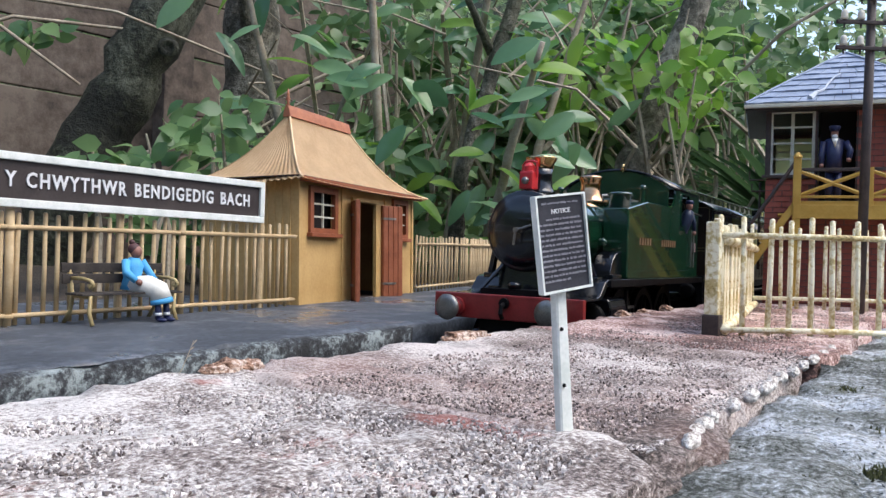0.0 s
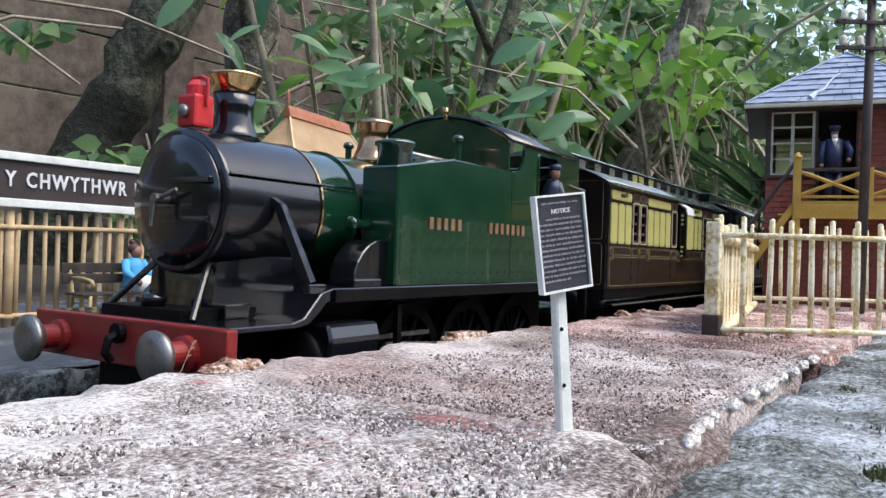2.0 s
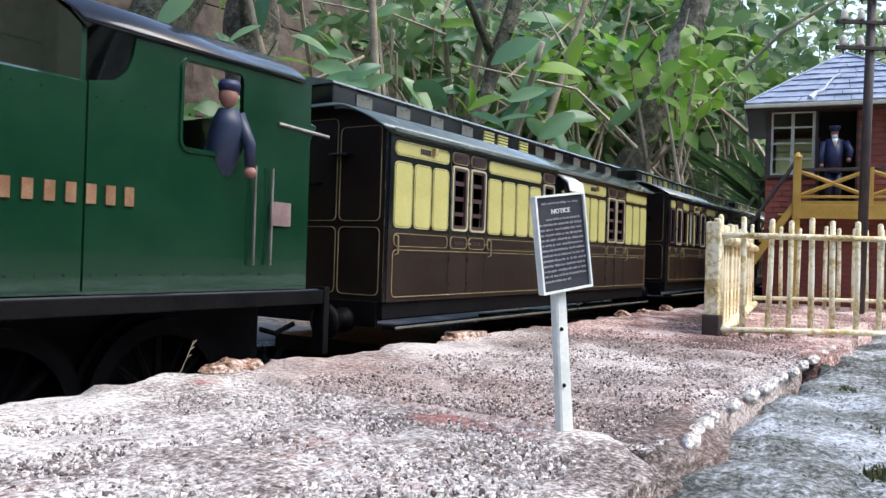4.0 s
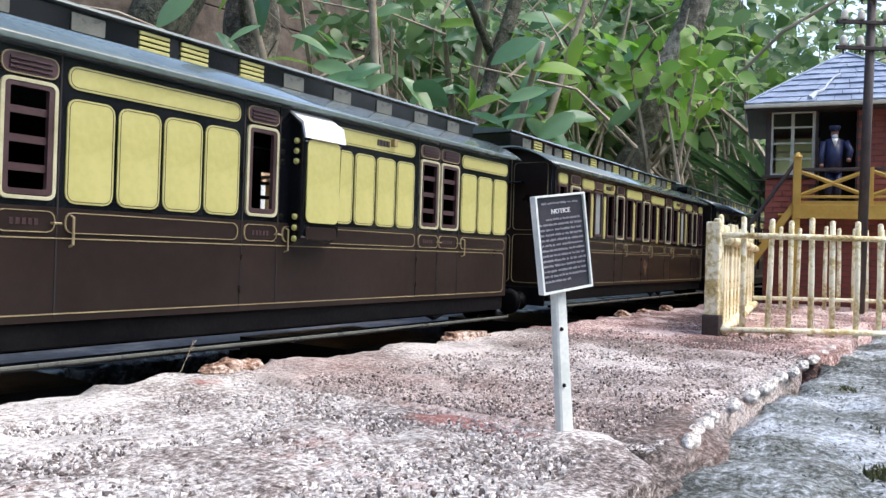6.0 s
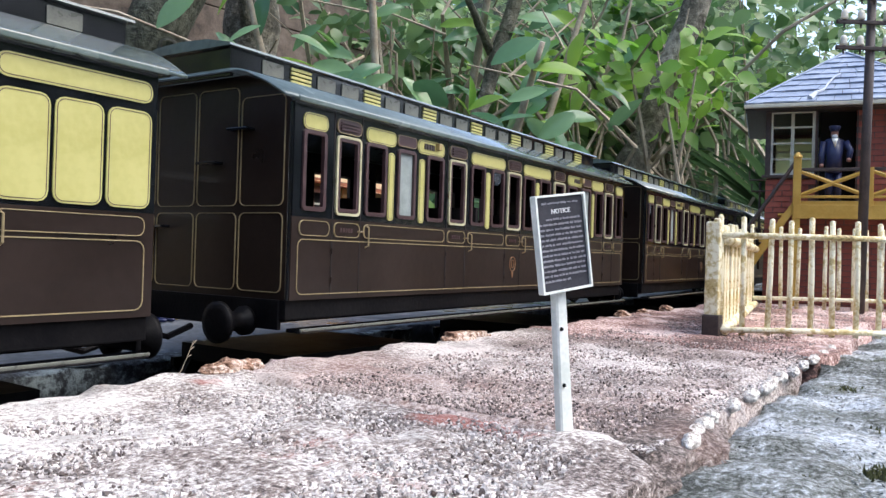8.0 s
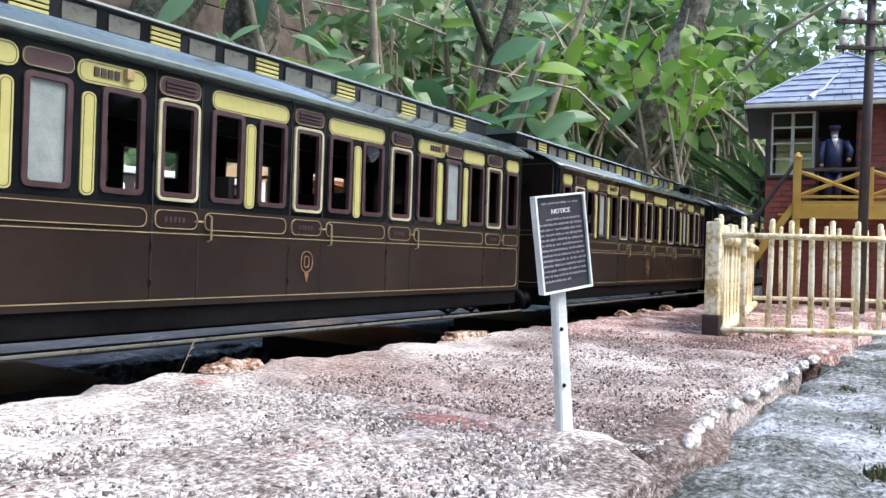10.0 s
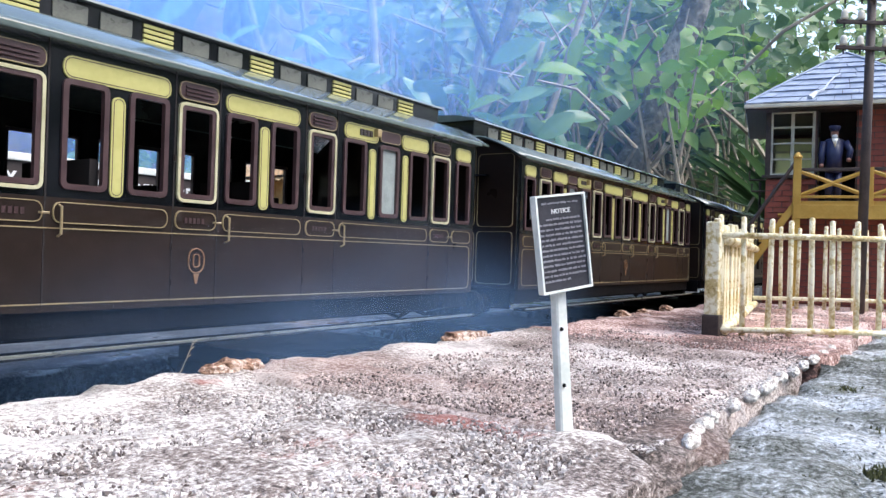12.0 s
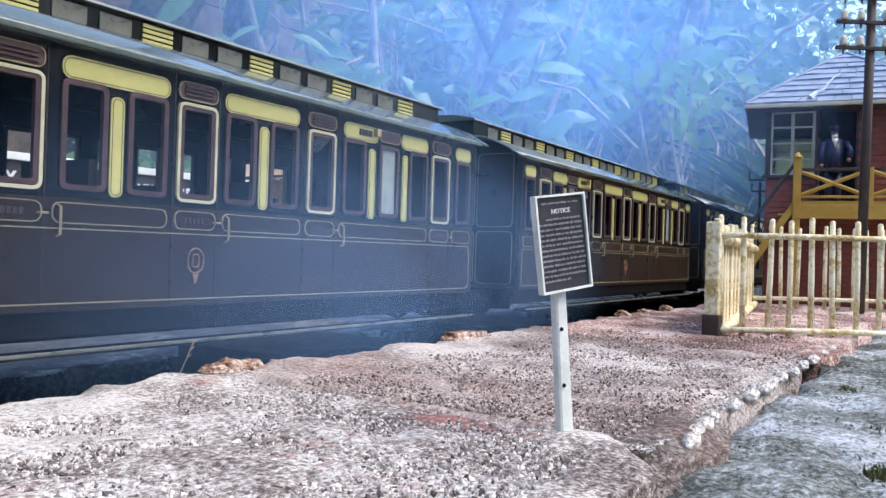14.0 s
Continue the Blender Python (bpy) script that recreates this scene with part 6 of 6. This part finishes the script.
box_ob = signal_box()
BOXM = box_ob.matrix_basis
figure("signalman_figurine", "small painted figure in navy coat and peaked cap on the balcony", [
    (NAVY, tube([(0, 0, 0.022), (0, 0, 0.034), (0, 0.0005, 0.0455)], [0.0058, 0.0056, 0.0068], 14)),
    (NAVY, ball(0, 0.0005, 0.0455, 0.0074, 0.0046, 0.0032)),
    (NAVY, tube([(-0.0026, 0, 0.022), (-0.003, 0, 0.0)], [0.0034, 0.0026], 10)), (NAVY, tube([(0.0026, 0, 0.022), (0.003, 0, 0.0)], [0.0034, 0.0026], 10)),
    (NAVY, tube([(-0.0072, 0.0, 0.0455), (-0.0086, -0.001, 0.036), (-0.0088, -0.005, 0.0285)], [0.0028, 0.0024, 0.002], 10)),
    (NAVY, tube([(0.0072, 0.0, 0.0455), (0.0110, -0.001, 0.0390), (0.0098, -0.004, 0.0325)], [0.0028, 0.0024, 0.002], 10)),
    (SKIN, ball(-0.0088, -0.006, 0.0270, 0.0017)), (SKIN, ball(0.0096, -0.0050, 0.0312, 0.0017)),
    (APRON, prism([(-0.0022, 0.0475), (0.0022, 0.0475), (0, 0.040)], -0.0062, -0.0052)),
    (SKIN, ball(0, -0.001, 0.0515, 0.0028, 0.003, 0.0036)), (LETTER, ball(0, -0.0026, 0.0496, 0.0022, 0.0016, 0.0020)),
    (NAVY, lathe([(0.003, 0.0535), (0.0034, 0.0552), (0.0042, 0.0568), (0.0036, 0.0578)], 16, "z", (0, 0, 0))), (NAVY, ball(0, -0.0030, 0.0538, 0.0028, 0.0020, 0.0005))],
    BOXM @ pose(0.0475, -0.010, 0.1127))


def telegraph_pole():
    t = thing("telegraph_pole", "dark brown model telegraph pole with crossarms and white insulators", "telegraph pole", m=pose(0.5857, -0.1483, 0.0300, 0.6, 0.4, -56))
    part("pole", tube([(0, 0, 0), (0, 0, 0.12), (0, 0, 0.235)], [0.0033, 0.0031, 0.0028], 12), CREOSOTE, t, smooth=True)
    for z in (0.1785, 0.1955, 0.2115):
        arm = part("crossarm", box(-0.0245, 0.0245, -0.0048, -0.0022, z - 0.0012, z + 0.0012, 0.0003), CREOSOTE, t)
        for x in (-0.0195, -0.0085, 0.0085, 0.0195):
            part("spindle", tube([(x, -0.0035, z - 0.004), (x, -0.0035, z + 0.003)], 0.0006, 6), CREOSOTE, arm)
            part("insulator", lathe([(0.0022, z + 0.0016), (0.0026, z + 0.0026), (0.0020, z + 0.0042), (0.0023, z + 0.0054), (0.0016, z + 0.0076), (0.0006, z + 0.0082)], 12, "z", (x, -0.0035, 0)), PORCELAIN, arm, "white porcelain insulator", True)


telegraph_pole()

sprig = thing("dry_sprig", "thin dry grass sprig at the slab edge", "twig", m=pose(0.1135, -0.0585, 0.034))
part("stalk", tube([(0, 0, -0.001), (0.003, 0.0006, 0.0028), (0.005, 0.0008, 0.0065), (0.0062, 0.001, 0.0088)], [0.0001, 0.00009, 0.00008, 0.00006], 5), TWIG, sprig)
for k, (x, z) in enumerate(((0.0042, 0.005), (0.005, 0.0066), (0.0057, 0.0078))):
    part("side_shoot", tube([(x, 0.0008, z), (x + 0.0012, 0.0008, z + 0.0005 + 0.0003 * k)], [0.00007, 0.00014], 5), TWIG, sprig)


def moss_tufts():
    """Dark tufts of moss in the hollows of the wet stone."""
    rnd = random.Random(9)
    for x, y in ((0.150, -0.186), (0.160, -0.196), (0.118, -0.180), (0.205, -0.195), (0.245, -0.200), (0.105, -0.187), (0.182, -0.214), (0.30, -0.196), (0.262, -0.178), (0.345, -0.182)):
        b = bmesh.new()
        for k in range(130):
            px, py = x + rnd.gauss(0, 0.0028), y + rnd.gauss(0, 0.0018)
            h = rnd.uniform(0.0001, 0.0007)
            a = rnd.uniform(0, 6.28)
            w = 0.0004
            v = [b.verts.new((px + w * math.cos(a), py + w * math.sin(a), 0.0278)), b.verts.new((px - w * math.cos(a), py - w * math.sin(a), 0.0278)), b.verts.new((px + rnd.gauss(0, 0.0005), py + rnd.gauss(0, 0.0005), 0.0288 + h))]
            b.faces.new(v)
        tagged(part("moss_tuft", b, MOSS), "tuft of dark moss on the wet stone", "moss", kind="stuff")


moss_tufts()
# ---- garden behind: boards, trunks, shrubs, hedge ----
# added ring; its unseen rear part keeps bright sky off the coach sides
def backdrop():
    b = bmesh.new()
    rows = []
    for i in range(91):
        a = radians(-180 + 4 * (i % 90))
        low = 0.62 if -0.7 < a < 0.16 else 1.0
        i = i % 90
        rows.append([b.verts.new((r * math.cos(a), r * math.sin(a), z)) for r, z in ((5.0 + 0.3 * fbm(i * 0.4, 1), -0.3), (5.1 + 0.4 * fbm(i * 0.4, 2), 0.6), (5.5 + 0.5 * fbm(i * 0.4, 3), low * (1.5 + 0.3 * fbm(i * 0.7, 5))), (6.0, low * (2.1 + 0.5 * fbm(i * 0.9, 8))))])
    for r0, r1 in zip(rows, rows[1:]):
        for k in range(3):
            b.faces.new((r0[k], r1[k], r1[k + 1], r0[k + 1]))
    tagged(part("backdrop", b, BANK, smooth=True), "ring sheet coloured as distant shrubs in shade", "backdrop", kind="structure")


backdrop()
wall = tagged(new("garden_fence"), "weathered brown horizontal board fence in shade", "fence", kind="structure")
for k in range(8):
    o = part("board", box(-1.2, 2.1, -0.008, 0.008, 0.002, 0.148, 0.003), OLDWALL, wall)
    o.matrix_basis = pose(0, 1.62 + 0.004 * (k % 2), -0.05 + k * 0.15, 0, 0, -6)
for x in (-0.9, 0.15, 1.25):
    part("post", box(x - 0.04, x + 0.04, -0.06, -0.009, -0.05, 1.1, 0.004), OLDWALL, wall).matrix_basis = pose(0, 1.62, 0, 0, 0, -6)


def limb(pts, r0, r1, seed, n=10, steps=6):
    """A gnarled tapering limb through a few points."""
    rnd = random.Random(seed)
    out, rad = [], []
    P = [Vector(p) for p in pts]
    total = (len(P) - 1) * steps
    for i in range(len(P) - 1):
        for k in range(steps):
            u = k / steps
            p = P[i].lerp(P[i + 1], u)
            f = (i * steps + k) / total
            r = r0 + (r1 - r0) * f
            out.append(p + Vector((rnd.uniform(-1, 1), rnd.uniform(-1, 1), 0)) * r * 0.16)
            rad.append(r * rnd.uniform(0.92, 1.1))
    out.append(P[-1])
    rad.append(r1)
    return out, rad


def bushy_leaves(name, centres, count, size, material, seed, parent=None, width=0.42, flat=0.5, kind=""):
    """Many leaves in one mesh: each a folded, pointed blade of six faces, scattered round soft centres."""
    rnd = np.random.RandomState(seed)
    shape = np.array([(0, 0, 0), (-0.30, 0.22, 0.04), (0, 0.22, -0.02), (0.30, 0.22, 0.04), (-0.36, 0.52, 0.05), (0, 0.55, 0.0), (0.36, 0.52, 0.05), (-0.18, 0.82, 0.0), (0, 0.85, -0.03), (0.18, 0.82, 0.0), (0, 1.08, -0.12)], float)
    shape[:, 0] *= width / 0.42
    faces = [(0, 2, 1), (0, 3, 2), (1, 2, 5, 4), (2, 3, 6, 5), (4, 5, 8, 7), (5, 6, 9, 8), (7, 8, 10), (8, 9, 10)]
    verts, polys = [], []
    turns = random.Random(seed)
    c = np.array(centres, float)
    pick = rnd.randint(0, len(c), count)
    for i in range(count):
        cx = c[pick[i]]
        d = rnd.normal(size=3)
        d *= rnd.uniform(0.25, 1.0) ** 0.5 / np.linalg.norm(d)
        p = cx[:3] + d * cx[3] * np.array((1, 1, 0.8))
        m = np.array(facing(turns, flat, 0.8))
        s = size * rnd.uniform(0.6, 1.2)
        verts.append((shape * s) @ m.T + p)
        polys += [tuple(v + 11 * i for v in f) for f in faces]
    me = bpy.data.meshes.new(name)
    me.from_pydata(np.concatenate(verts).tolist(), [], polys)
    me.materials.append(material)
    me.polygons.foreach_set("use_smooth", [True] * len(me.polygons))
    ob = new(name, me)
    ob.parent = parent
    if kind:
        ob["kind"] = kind
    return ob


def facing(rnd, tilt, spread):
    """A leaf's turn: its axis lies mostly level, its upper face leans out to the open, lighter side."""
    out = Vector((-0.75, -0.55, 0.0))
    across = Vector((0.56, -0.83, 0.0))
    th = rnd.gauss(0, spread) + (math.pi if rnd.random() < 0.5 else 0.0)
    axis = across * math.cos(th) + Vector((0, 0, 1)) * (math.sin(th) - 0.25) + out * rnd.gauss(0.25, 0.4)
    nrm = out * rnd.gauss(0.75, tilt) + Vector((0, 0, 1)) * rnd.gauss(0.7, tilt) + across * rnd.gauss(0, tilt)
    axis.normalize()
    side = axis.cross(nrm).normalized()
    return Matrix((side, axis, side.cross(axis))).transposed()


def leaf_mesh(size, width, curl):
    b = bmesh.new()
    n = 7
    rows = []
    for i in range(n + 1):
        t = i / n
        w = width * size * math.sin(math.pi * min(1, t * 0.93 + 0.05)) ** 0.8
        z = -curl * size * t * t
        rows.append([b.verts.new((x, t * size, z + 0.25 * abs(x))) for x in (-w, -w * 0.5, 0, w * 0.5, w)])
    for r0, r1 in zip(rows, rows[1:]):
        for k in range(4):
            b.faces.new((r0[k], r0[k + 1], r1[k + 1], r1[k]))
    return b


def laurel():
    """The broad-leaved shrub behind the line."""
    sh = thing("laurel_shrub", "broad-leaved evergreen shrub with large grey-green leaves", "shrub")
    rnd = random.Random(12)
    stems = [((1.05, 0.62, -0.02), (1.0, 0.60, 0.25), (0.93, 0.58, 0.62)), ((1.12, 0.55, -0.02), (1.14, 0.52, 0.3), (1.12, 0.44, 0.66)), ((1.2, 0.45, -0.02), (1.22, 0.42, 0.25), (1.28, 0.34, 0.6)),
             ((0.98, 0.68, -0.02), (0.9, 0.7, 0.2), (0.80, 0.72, 0.5)), ((1.16, 0.5, 0.0), (1.08, 0.40, 0.22), (1.03, 0.32, 0.38))]
    protos = []
    for k, (w, c) in enumerate(((0.21, 0.25), (0.235, 0.12), (0.185, 0.4))):
        protos.append(part("leaf", leaf_mesh(0.073, w, c), LEAFBIG, sh, smooth=True))
    young = part("leaf", leaf_mesh(0.066, 0.20, 0.3), LEAFYOUNG, sh, "bright young leaf", True)
    used = set()
    for k, st in enumerate(stems):
        pts, rad = limb(st, 0.011, 0.004, k + 30)
        part("stem", tube(pts, rad, 8), TWIG, sh, smooth=True)
        for i in range(34):
            f = rnd.uniform(0.25, 1.0) * (len(pts) - 1)
            p = pts[int(f)].lerp(pts[min(int(f) + 1, len(pts) - 1)], f % 1)
            p = p + Vector((rnd.gauss(0, 0.055), rnd.gauss(0, 0.055), rnd.gauss(0, 0.03)))
            m = Matrix.Translation(p) @ facing(rnd, 0.35, 0.5).to_4x4()
            src = young if rnd.random() < 0.24 else protos[rnd.randrange(3)]
            sc = rnd.uniform(0.7, 1.15)
            if src.name in used:
                again("leaf", src, sh, m @ Matrix.Scale(sc, 4))
            else:
                used.add(src.name)
                src.matrix_basis = m
    for src in protos + [young]:
        if src.name not in used:
            src.matrix_basis = Matrix.Translation((1.1, 0.5, 0.3))


laurel()


def tree(name, label, pts, r0, r1, seed, branches=(), bark=None):
    t = thing(name, label, "tree")
    P, R = limb(pts, r0, r1, seed, steps=8)
    part("trunk", tube(P, R, 16), bark or BARK, t, smooth=True)
    for k, (bp, b0, b1) in enumerate(branches):
        q, r = limb(bp, b0, b1, seed * 7 + k)
        part("limb", tube(q, r, 8), BARK, t, smooth=True)
    return t


tr = tree("leaning_tree", "thick leaning mossy tree trunk with a cut knot", [(0.745, 1.19, -0.06), (0.80, 1.109, 0.21), (0.880, 0.99, 0.50), (0.97, 0.87, 0.95), (0.98, 0.84, 1.5)], 0.058, 0.046, 3, bark=BARKDARK)
b = lathe([(0.016, 0.0), (0.018, 0.010), (0.011, 0.016), (0.008, 0.011)], 14, "y")
part("knot", b, BARKDARK, tr, smooth=True).matrix_basis = pose(0.856, 0.958, 0.405, 0, 0, 140) @ pose(0, -0.0, 0)
tree("upright_tree", "upright grey-green mossy tree trunk", [(1.17, 1.10, -0.06), (1.166, 1.1, 0.42), (1.16, 1.1, 0.9), (1.2, 1.1, 1.5)], 0.062, 0.05, 4, [([(1.165, 1.1, 0.62), (1.25, 1.02, 0.75), (1.32, 0.98, 0.98)], 0.02, 0.009), ([(1.166, 1.1, 0.45), (1.09, 1.04, 0.58), (1.0, 1.0, 0.80)], 0.014, 0.006)])
tree("corner_tree", "dark trunk at the garden fence", [(0.45, 1.25, -0.06), (0.47, 1.25, 0.4), (0.5, 1.25, 1.4)], 0.06, 0.05, 5, [([(0.47, 1.25, 0.5), (0.56, 1.2, 0.62), (0.66, 1.18, 0.85)], 0.016, 0.008)])
tree("slanting_tree", "slender slanting pale-barked tree", [(1.40, 0.40, -0.04), (1.44, 0.33, 0.25), (1.50, 0.25, 0.52), (1.62, 0.12, 1.1)], 0.030, 0.022, 6, [([(1.45, 0.32, 0.30), (1.36, 0.36, 0.36), (1.30, 0.42, 0.47)], 0.007, 0.003)])
tree("slanting_tree", "slender slanting pale-barked tree", [(1.16, 0.56, -0.04), (1.10, 0.50, 0.2), (1.13, 0.44, 0.44), (1.2, 0.36, 0.8)], 0.014, 0.011, 16, [([(1.12, 0.46, 0.40), (1.05, 0.47, 0.48), (0.98, 0.46, 0.60)], 0.008, 0.003)])


def thicket():
    """Bare pale stems and twigs crossing behind the shrubs."""
    t = thing("twig_thicket", "tangle of bare pale stems and twigs", "thicket")
    rnd = random.Random(77)
    for i in range(95):
        f = 0.38 + 0.62 * rnd.random()
        x, y = 0.75 + 1.0 * f + rnd.uniform(-0.15, 0.2), 1.15 - 0.95 * f + rnd.uniform(-0.15, 0.2)
        z = rnd.uniform(-0.02, 0.25)
        h = rnd.uniform(0.15, 0.6)
        lean = Vector((rnd.gauss(0, 0.18), rnd.gauss(0, 0.18), h))
        p0 = Vector((x, y, z))
        mid = p0 + lean * 0.5 + Vector((rnd.gauss(0, 0.04), rnd.gauss(0, 0.04), 0.02))
        kink = p0 + lean * 0.8 + Vector((rnd.gauss(0, 0.06), rnd.gauss(0, 0.06), 0.03))
        pts, rad = limb([p0, mid, kink, kink + Vector((rnd.gauss(0, 0.09), rnd.gauss(0, 0.09), rnd.uniform(0.0, 0.12)))], rnd.uniform(0.003, 0.007), 0.0014, i, steps=4)
        part("stem", tube(pts, rad, 5), TWIG, t)
    # long pale shoots crossing low on the slope
    for pts, r in (([(0.80, 0.98, 0.205), (0.92, 0.85, 0.29), (1.10, 0.72, 0.42)], 0.0046), ([(0.82, 0.96, 0.20), (0.95, 0.83, 0.27), (1.02, 0.75, 0.345)], 0.0036), ([(0.50, 1.12, 0.40), (0.62, 1.05, 0.445), (0.75, 0.95, 0.44), (0.98, 0.80, 0.36)], 0.0035),
                   ([(0.46, 1.2, 0.62), (0.62, 1.1, 0.42), (0.72, 1.0, 0.32)], 0.004), ([(0.5, 1.1, 0.30), (0.58, 1.02, 0.235)], 0.004), ([(0.55, 1.2, 0.36), (0.66, 1.1, 0.43), (0.86, 1.0, 0.44)], 0.004)):
        q, rr = limb(pts, r, r * 0.6, int(r * 1e5))
        part("shoot", tube(q, rr, 7), TWIG, t, smooth=True)


thicket()


def shrub(name, label, centres, count, size, material, seed, width=0.42, stems=True):
    s = thing(name, label, "shrub")
    tagged(s, kind="stuff")
    rnd = random.Random(seed)
    if stems:
        b = bmesh.new()
        for cx, cy, cz, r in centres:
            for k in range(2):
                a = (cx + rnd.uniform(-r, r) * 0.5, cy + rnd.uniform(-r, r) * 0.5, -0.03)
                tube([a, ((a[0] + cx) / 2, (a[1] + cy) / 2, cz * 0.5), (cx + rnd.uniform(-r, r) * 0.5, cy + rnd.uniform(-r, r) * 0.5, cz + r * 0.5)], [0.005, 0.0035, 0.0015], 6, b)
        part("stems", b, TWIG, s)
    bushy_leaves("foliage", centres, count, size, material, seed, s, width, kind="stuff")
    return s


rr = random.Random(4)
line = [(1.30 + 0.75 * f + rr.uniform(-0.12, 0.12), 0.85 - 0.65 * f + rr.uniform(-0.12, 0.12), rr.uniform(0.02, 0.6), rr.uniform(0.10, 0.2)) for f in [i / 22 for i in range(23)]]
shrub("mixed_shrub", "dense small-leaved garden shrub in shade", line, 5200, 0.042, LEAFSMALL, 1)
young = [(1.55 + rr.uniform(-0.2, 0.25), 0.40 + rr.uniform(-0.2, 0.2), rr.uniform(0.35, 0.62), 0.10) for i in range(9)]
shrub("young_shrub", "shrub with bright yellow-green young leaves", young, 420, 0.042, LEAFYOUNG, 2)
low = [(0.80 + 0.4 * i / 8 + rr.uniform(-0.05, 0.05), 0.88 - 0.3 * i / 8 + rr.uniform(-0.05, 0.05), rr.uniform(0.05, 0.2), 0.09) for i in range(9)]
shrub("low_shrub", "low leafy undergrowth beneath the trees", low, 700, 0.036, LEAFSMALL, 3)
far = [(2.2 + 1.6 * i / 15 + rr.uniform(-0.2, 0.2), 1.1 - 1.6 * i / 15 + rr.uniform(-0.25, 0.25), rr.uniform(0.1, 0.9), 0.32) for i in range(16)]
shrub("dark_hedge", "tall dark fine-leaved hedge", far, 9000, 0.042, LEAFYEW, 5, 0.3)
side = [(2.1 + rr.uniform(-0.1, 0.6), -0.25 + rr.uniform(-0.35, 0.3), rr.uniform(0.1, 0.68), 0.22) for i in range(12)]
shrub("dark_hedge", "tall fine-leaved hedge, coloured pale as if catching light", side, 8000, 0.028, LEAFYEW, 6, 0.3)
back = [(0.2 + 2.2 * i / 17 + rr.uniform(-0.2, 0.2), 1.75 - 0.2 * i / 17 + rr.uniform(-0.1, 0.5), rr.uniform(0.5, 1.5), 0.26) for i in range(18)]
shrub("back_shrub", "leafy shrubs overhanging the board fence", [c for c in back if c[0] > 1.1], 3500, 0.05, LEAFSMALL, 7)
edge = [(0.42, 1.12, 0.52, 0.06), (0.40, 1.1, 0.33, 0.05), (0.72, 1.15, 0.42, 0.05)]
shrub("ivy_patch", "dark ivy leaves on the trunk by the fence", edge, 60, 0.05, LEAFSMALL, 8, stems=False)


shrub("low_shrub", "low leafy sprays behind the platform fence", [(0.60, 0.60, 0.17, 0.055), (0.67, 0.57, 0.20, 0.055), (0.55, 0.66, 0.15, 0.05), (0.72, 0.66, 0.24, 0.06), (0.80, 0.72, 0.20, 0.07)], 210, 0.030, LEAFSMALL, 9)


def strap_plant():
    s = thing("strap_leaved_plant", "clump of long dark green strap leaves", "plant")
    rnd = random.Random(8)
    for i in range(16):
        a = rnd.uniform(1.9, 4.2)
        b = bmesh.new()
        l = rnd.uniform(0.25, 0.45)
        rows = []
        for k in range(7):
            t = k / 6
            w = 0.014 * math.sin(math.pi * (0.12 + 0.86 * t))
            p = Vector((math.cos(a) * l * t * 0.8, math.sin(a) * l * t * 0.8, 0.1 + l * (0.9 * t - 0.35 * t * t)))
            sd = Vector((-math.sin(a), math.cos(a), 0)) * w
            rows.append([b.verts.new(p - sd), b.verts.new(p + Vector((0, 0, -0.004))), b.verts.new(p + sd)])
        for r0, r1 in zip(rows, rows[1:]):
            for k in range(2):
                b.faces.new((r0[k], r0[k + 1], r1[k + 1], r1[k]))
        part("leaf", b, GRASSM, s, smooth=True)
    s.matrix_basis = pose(1.75, 0.05, -0.05)


strap_plant()

motions()
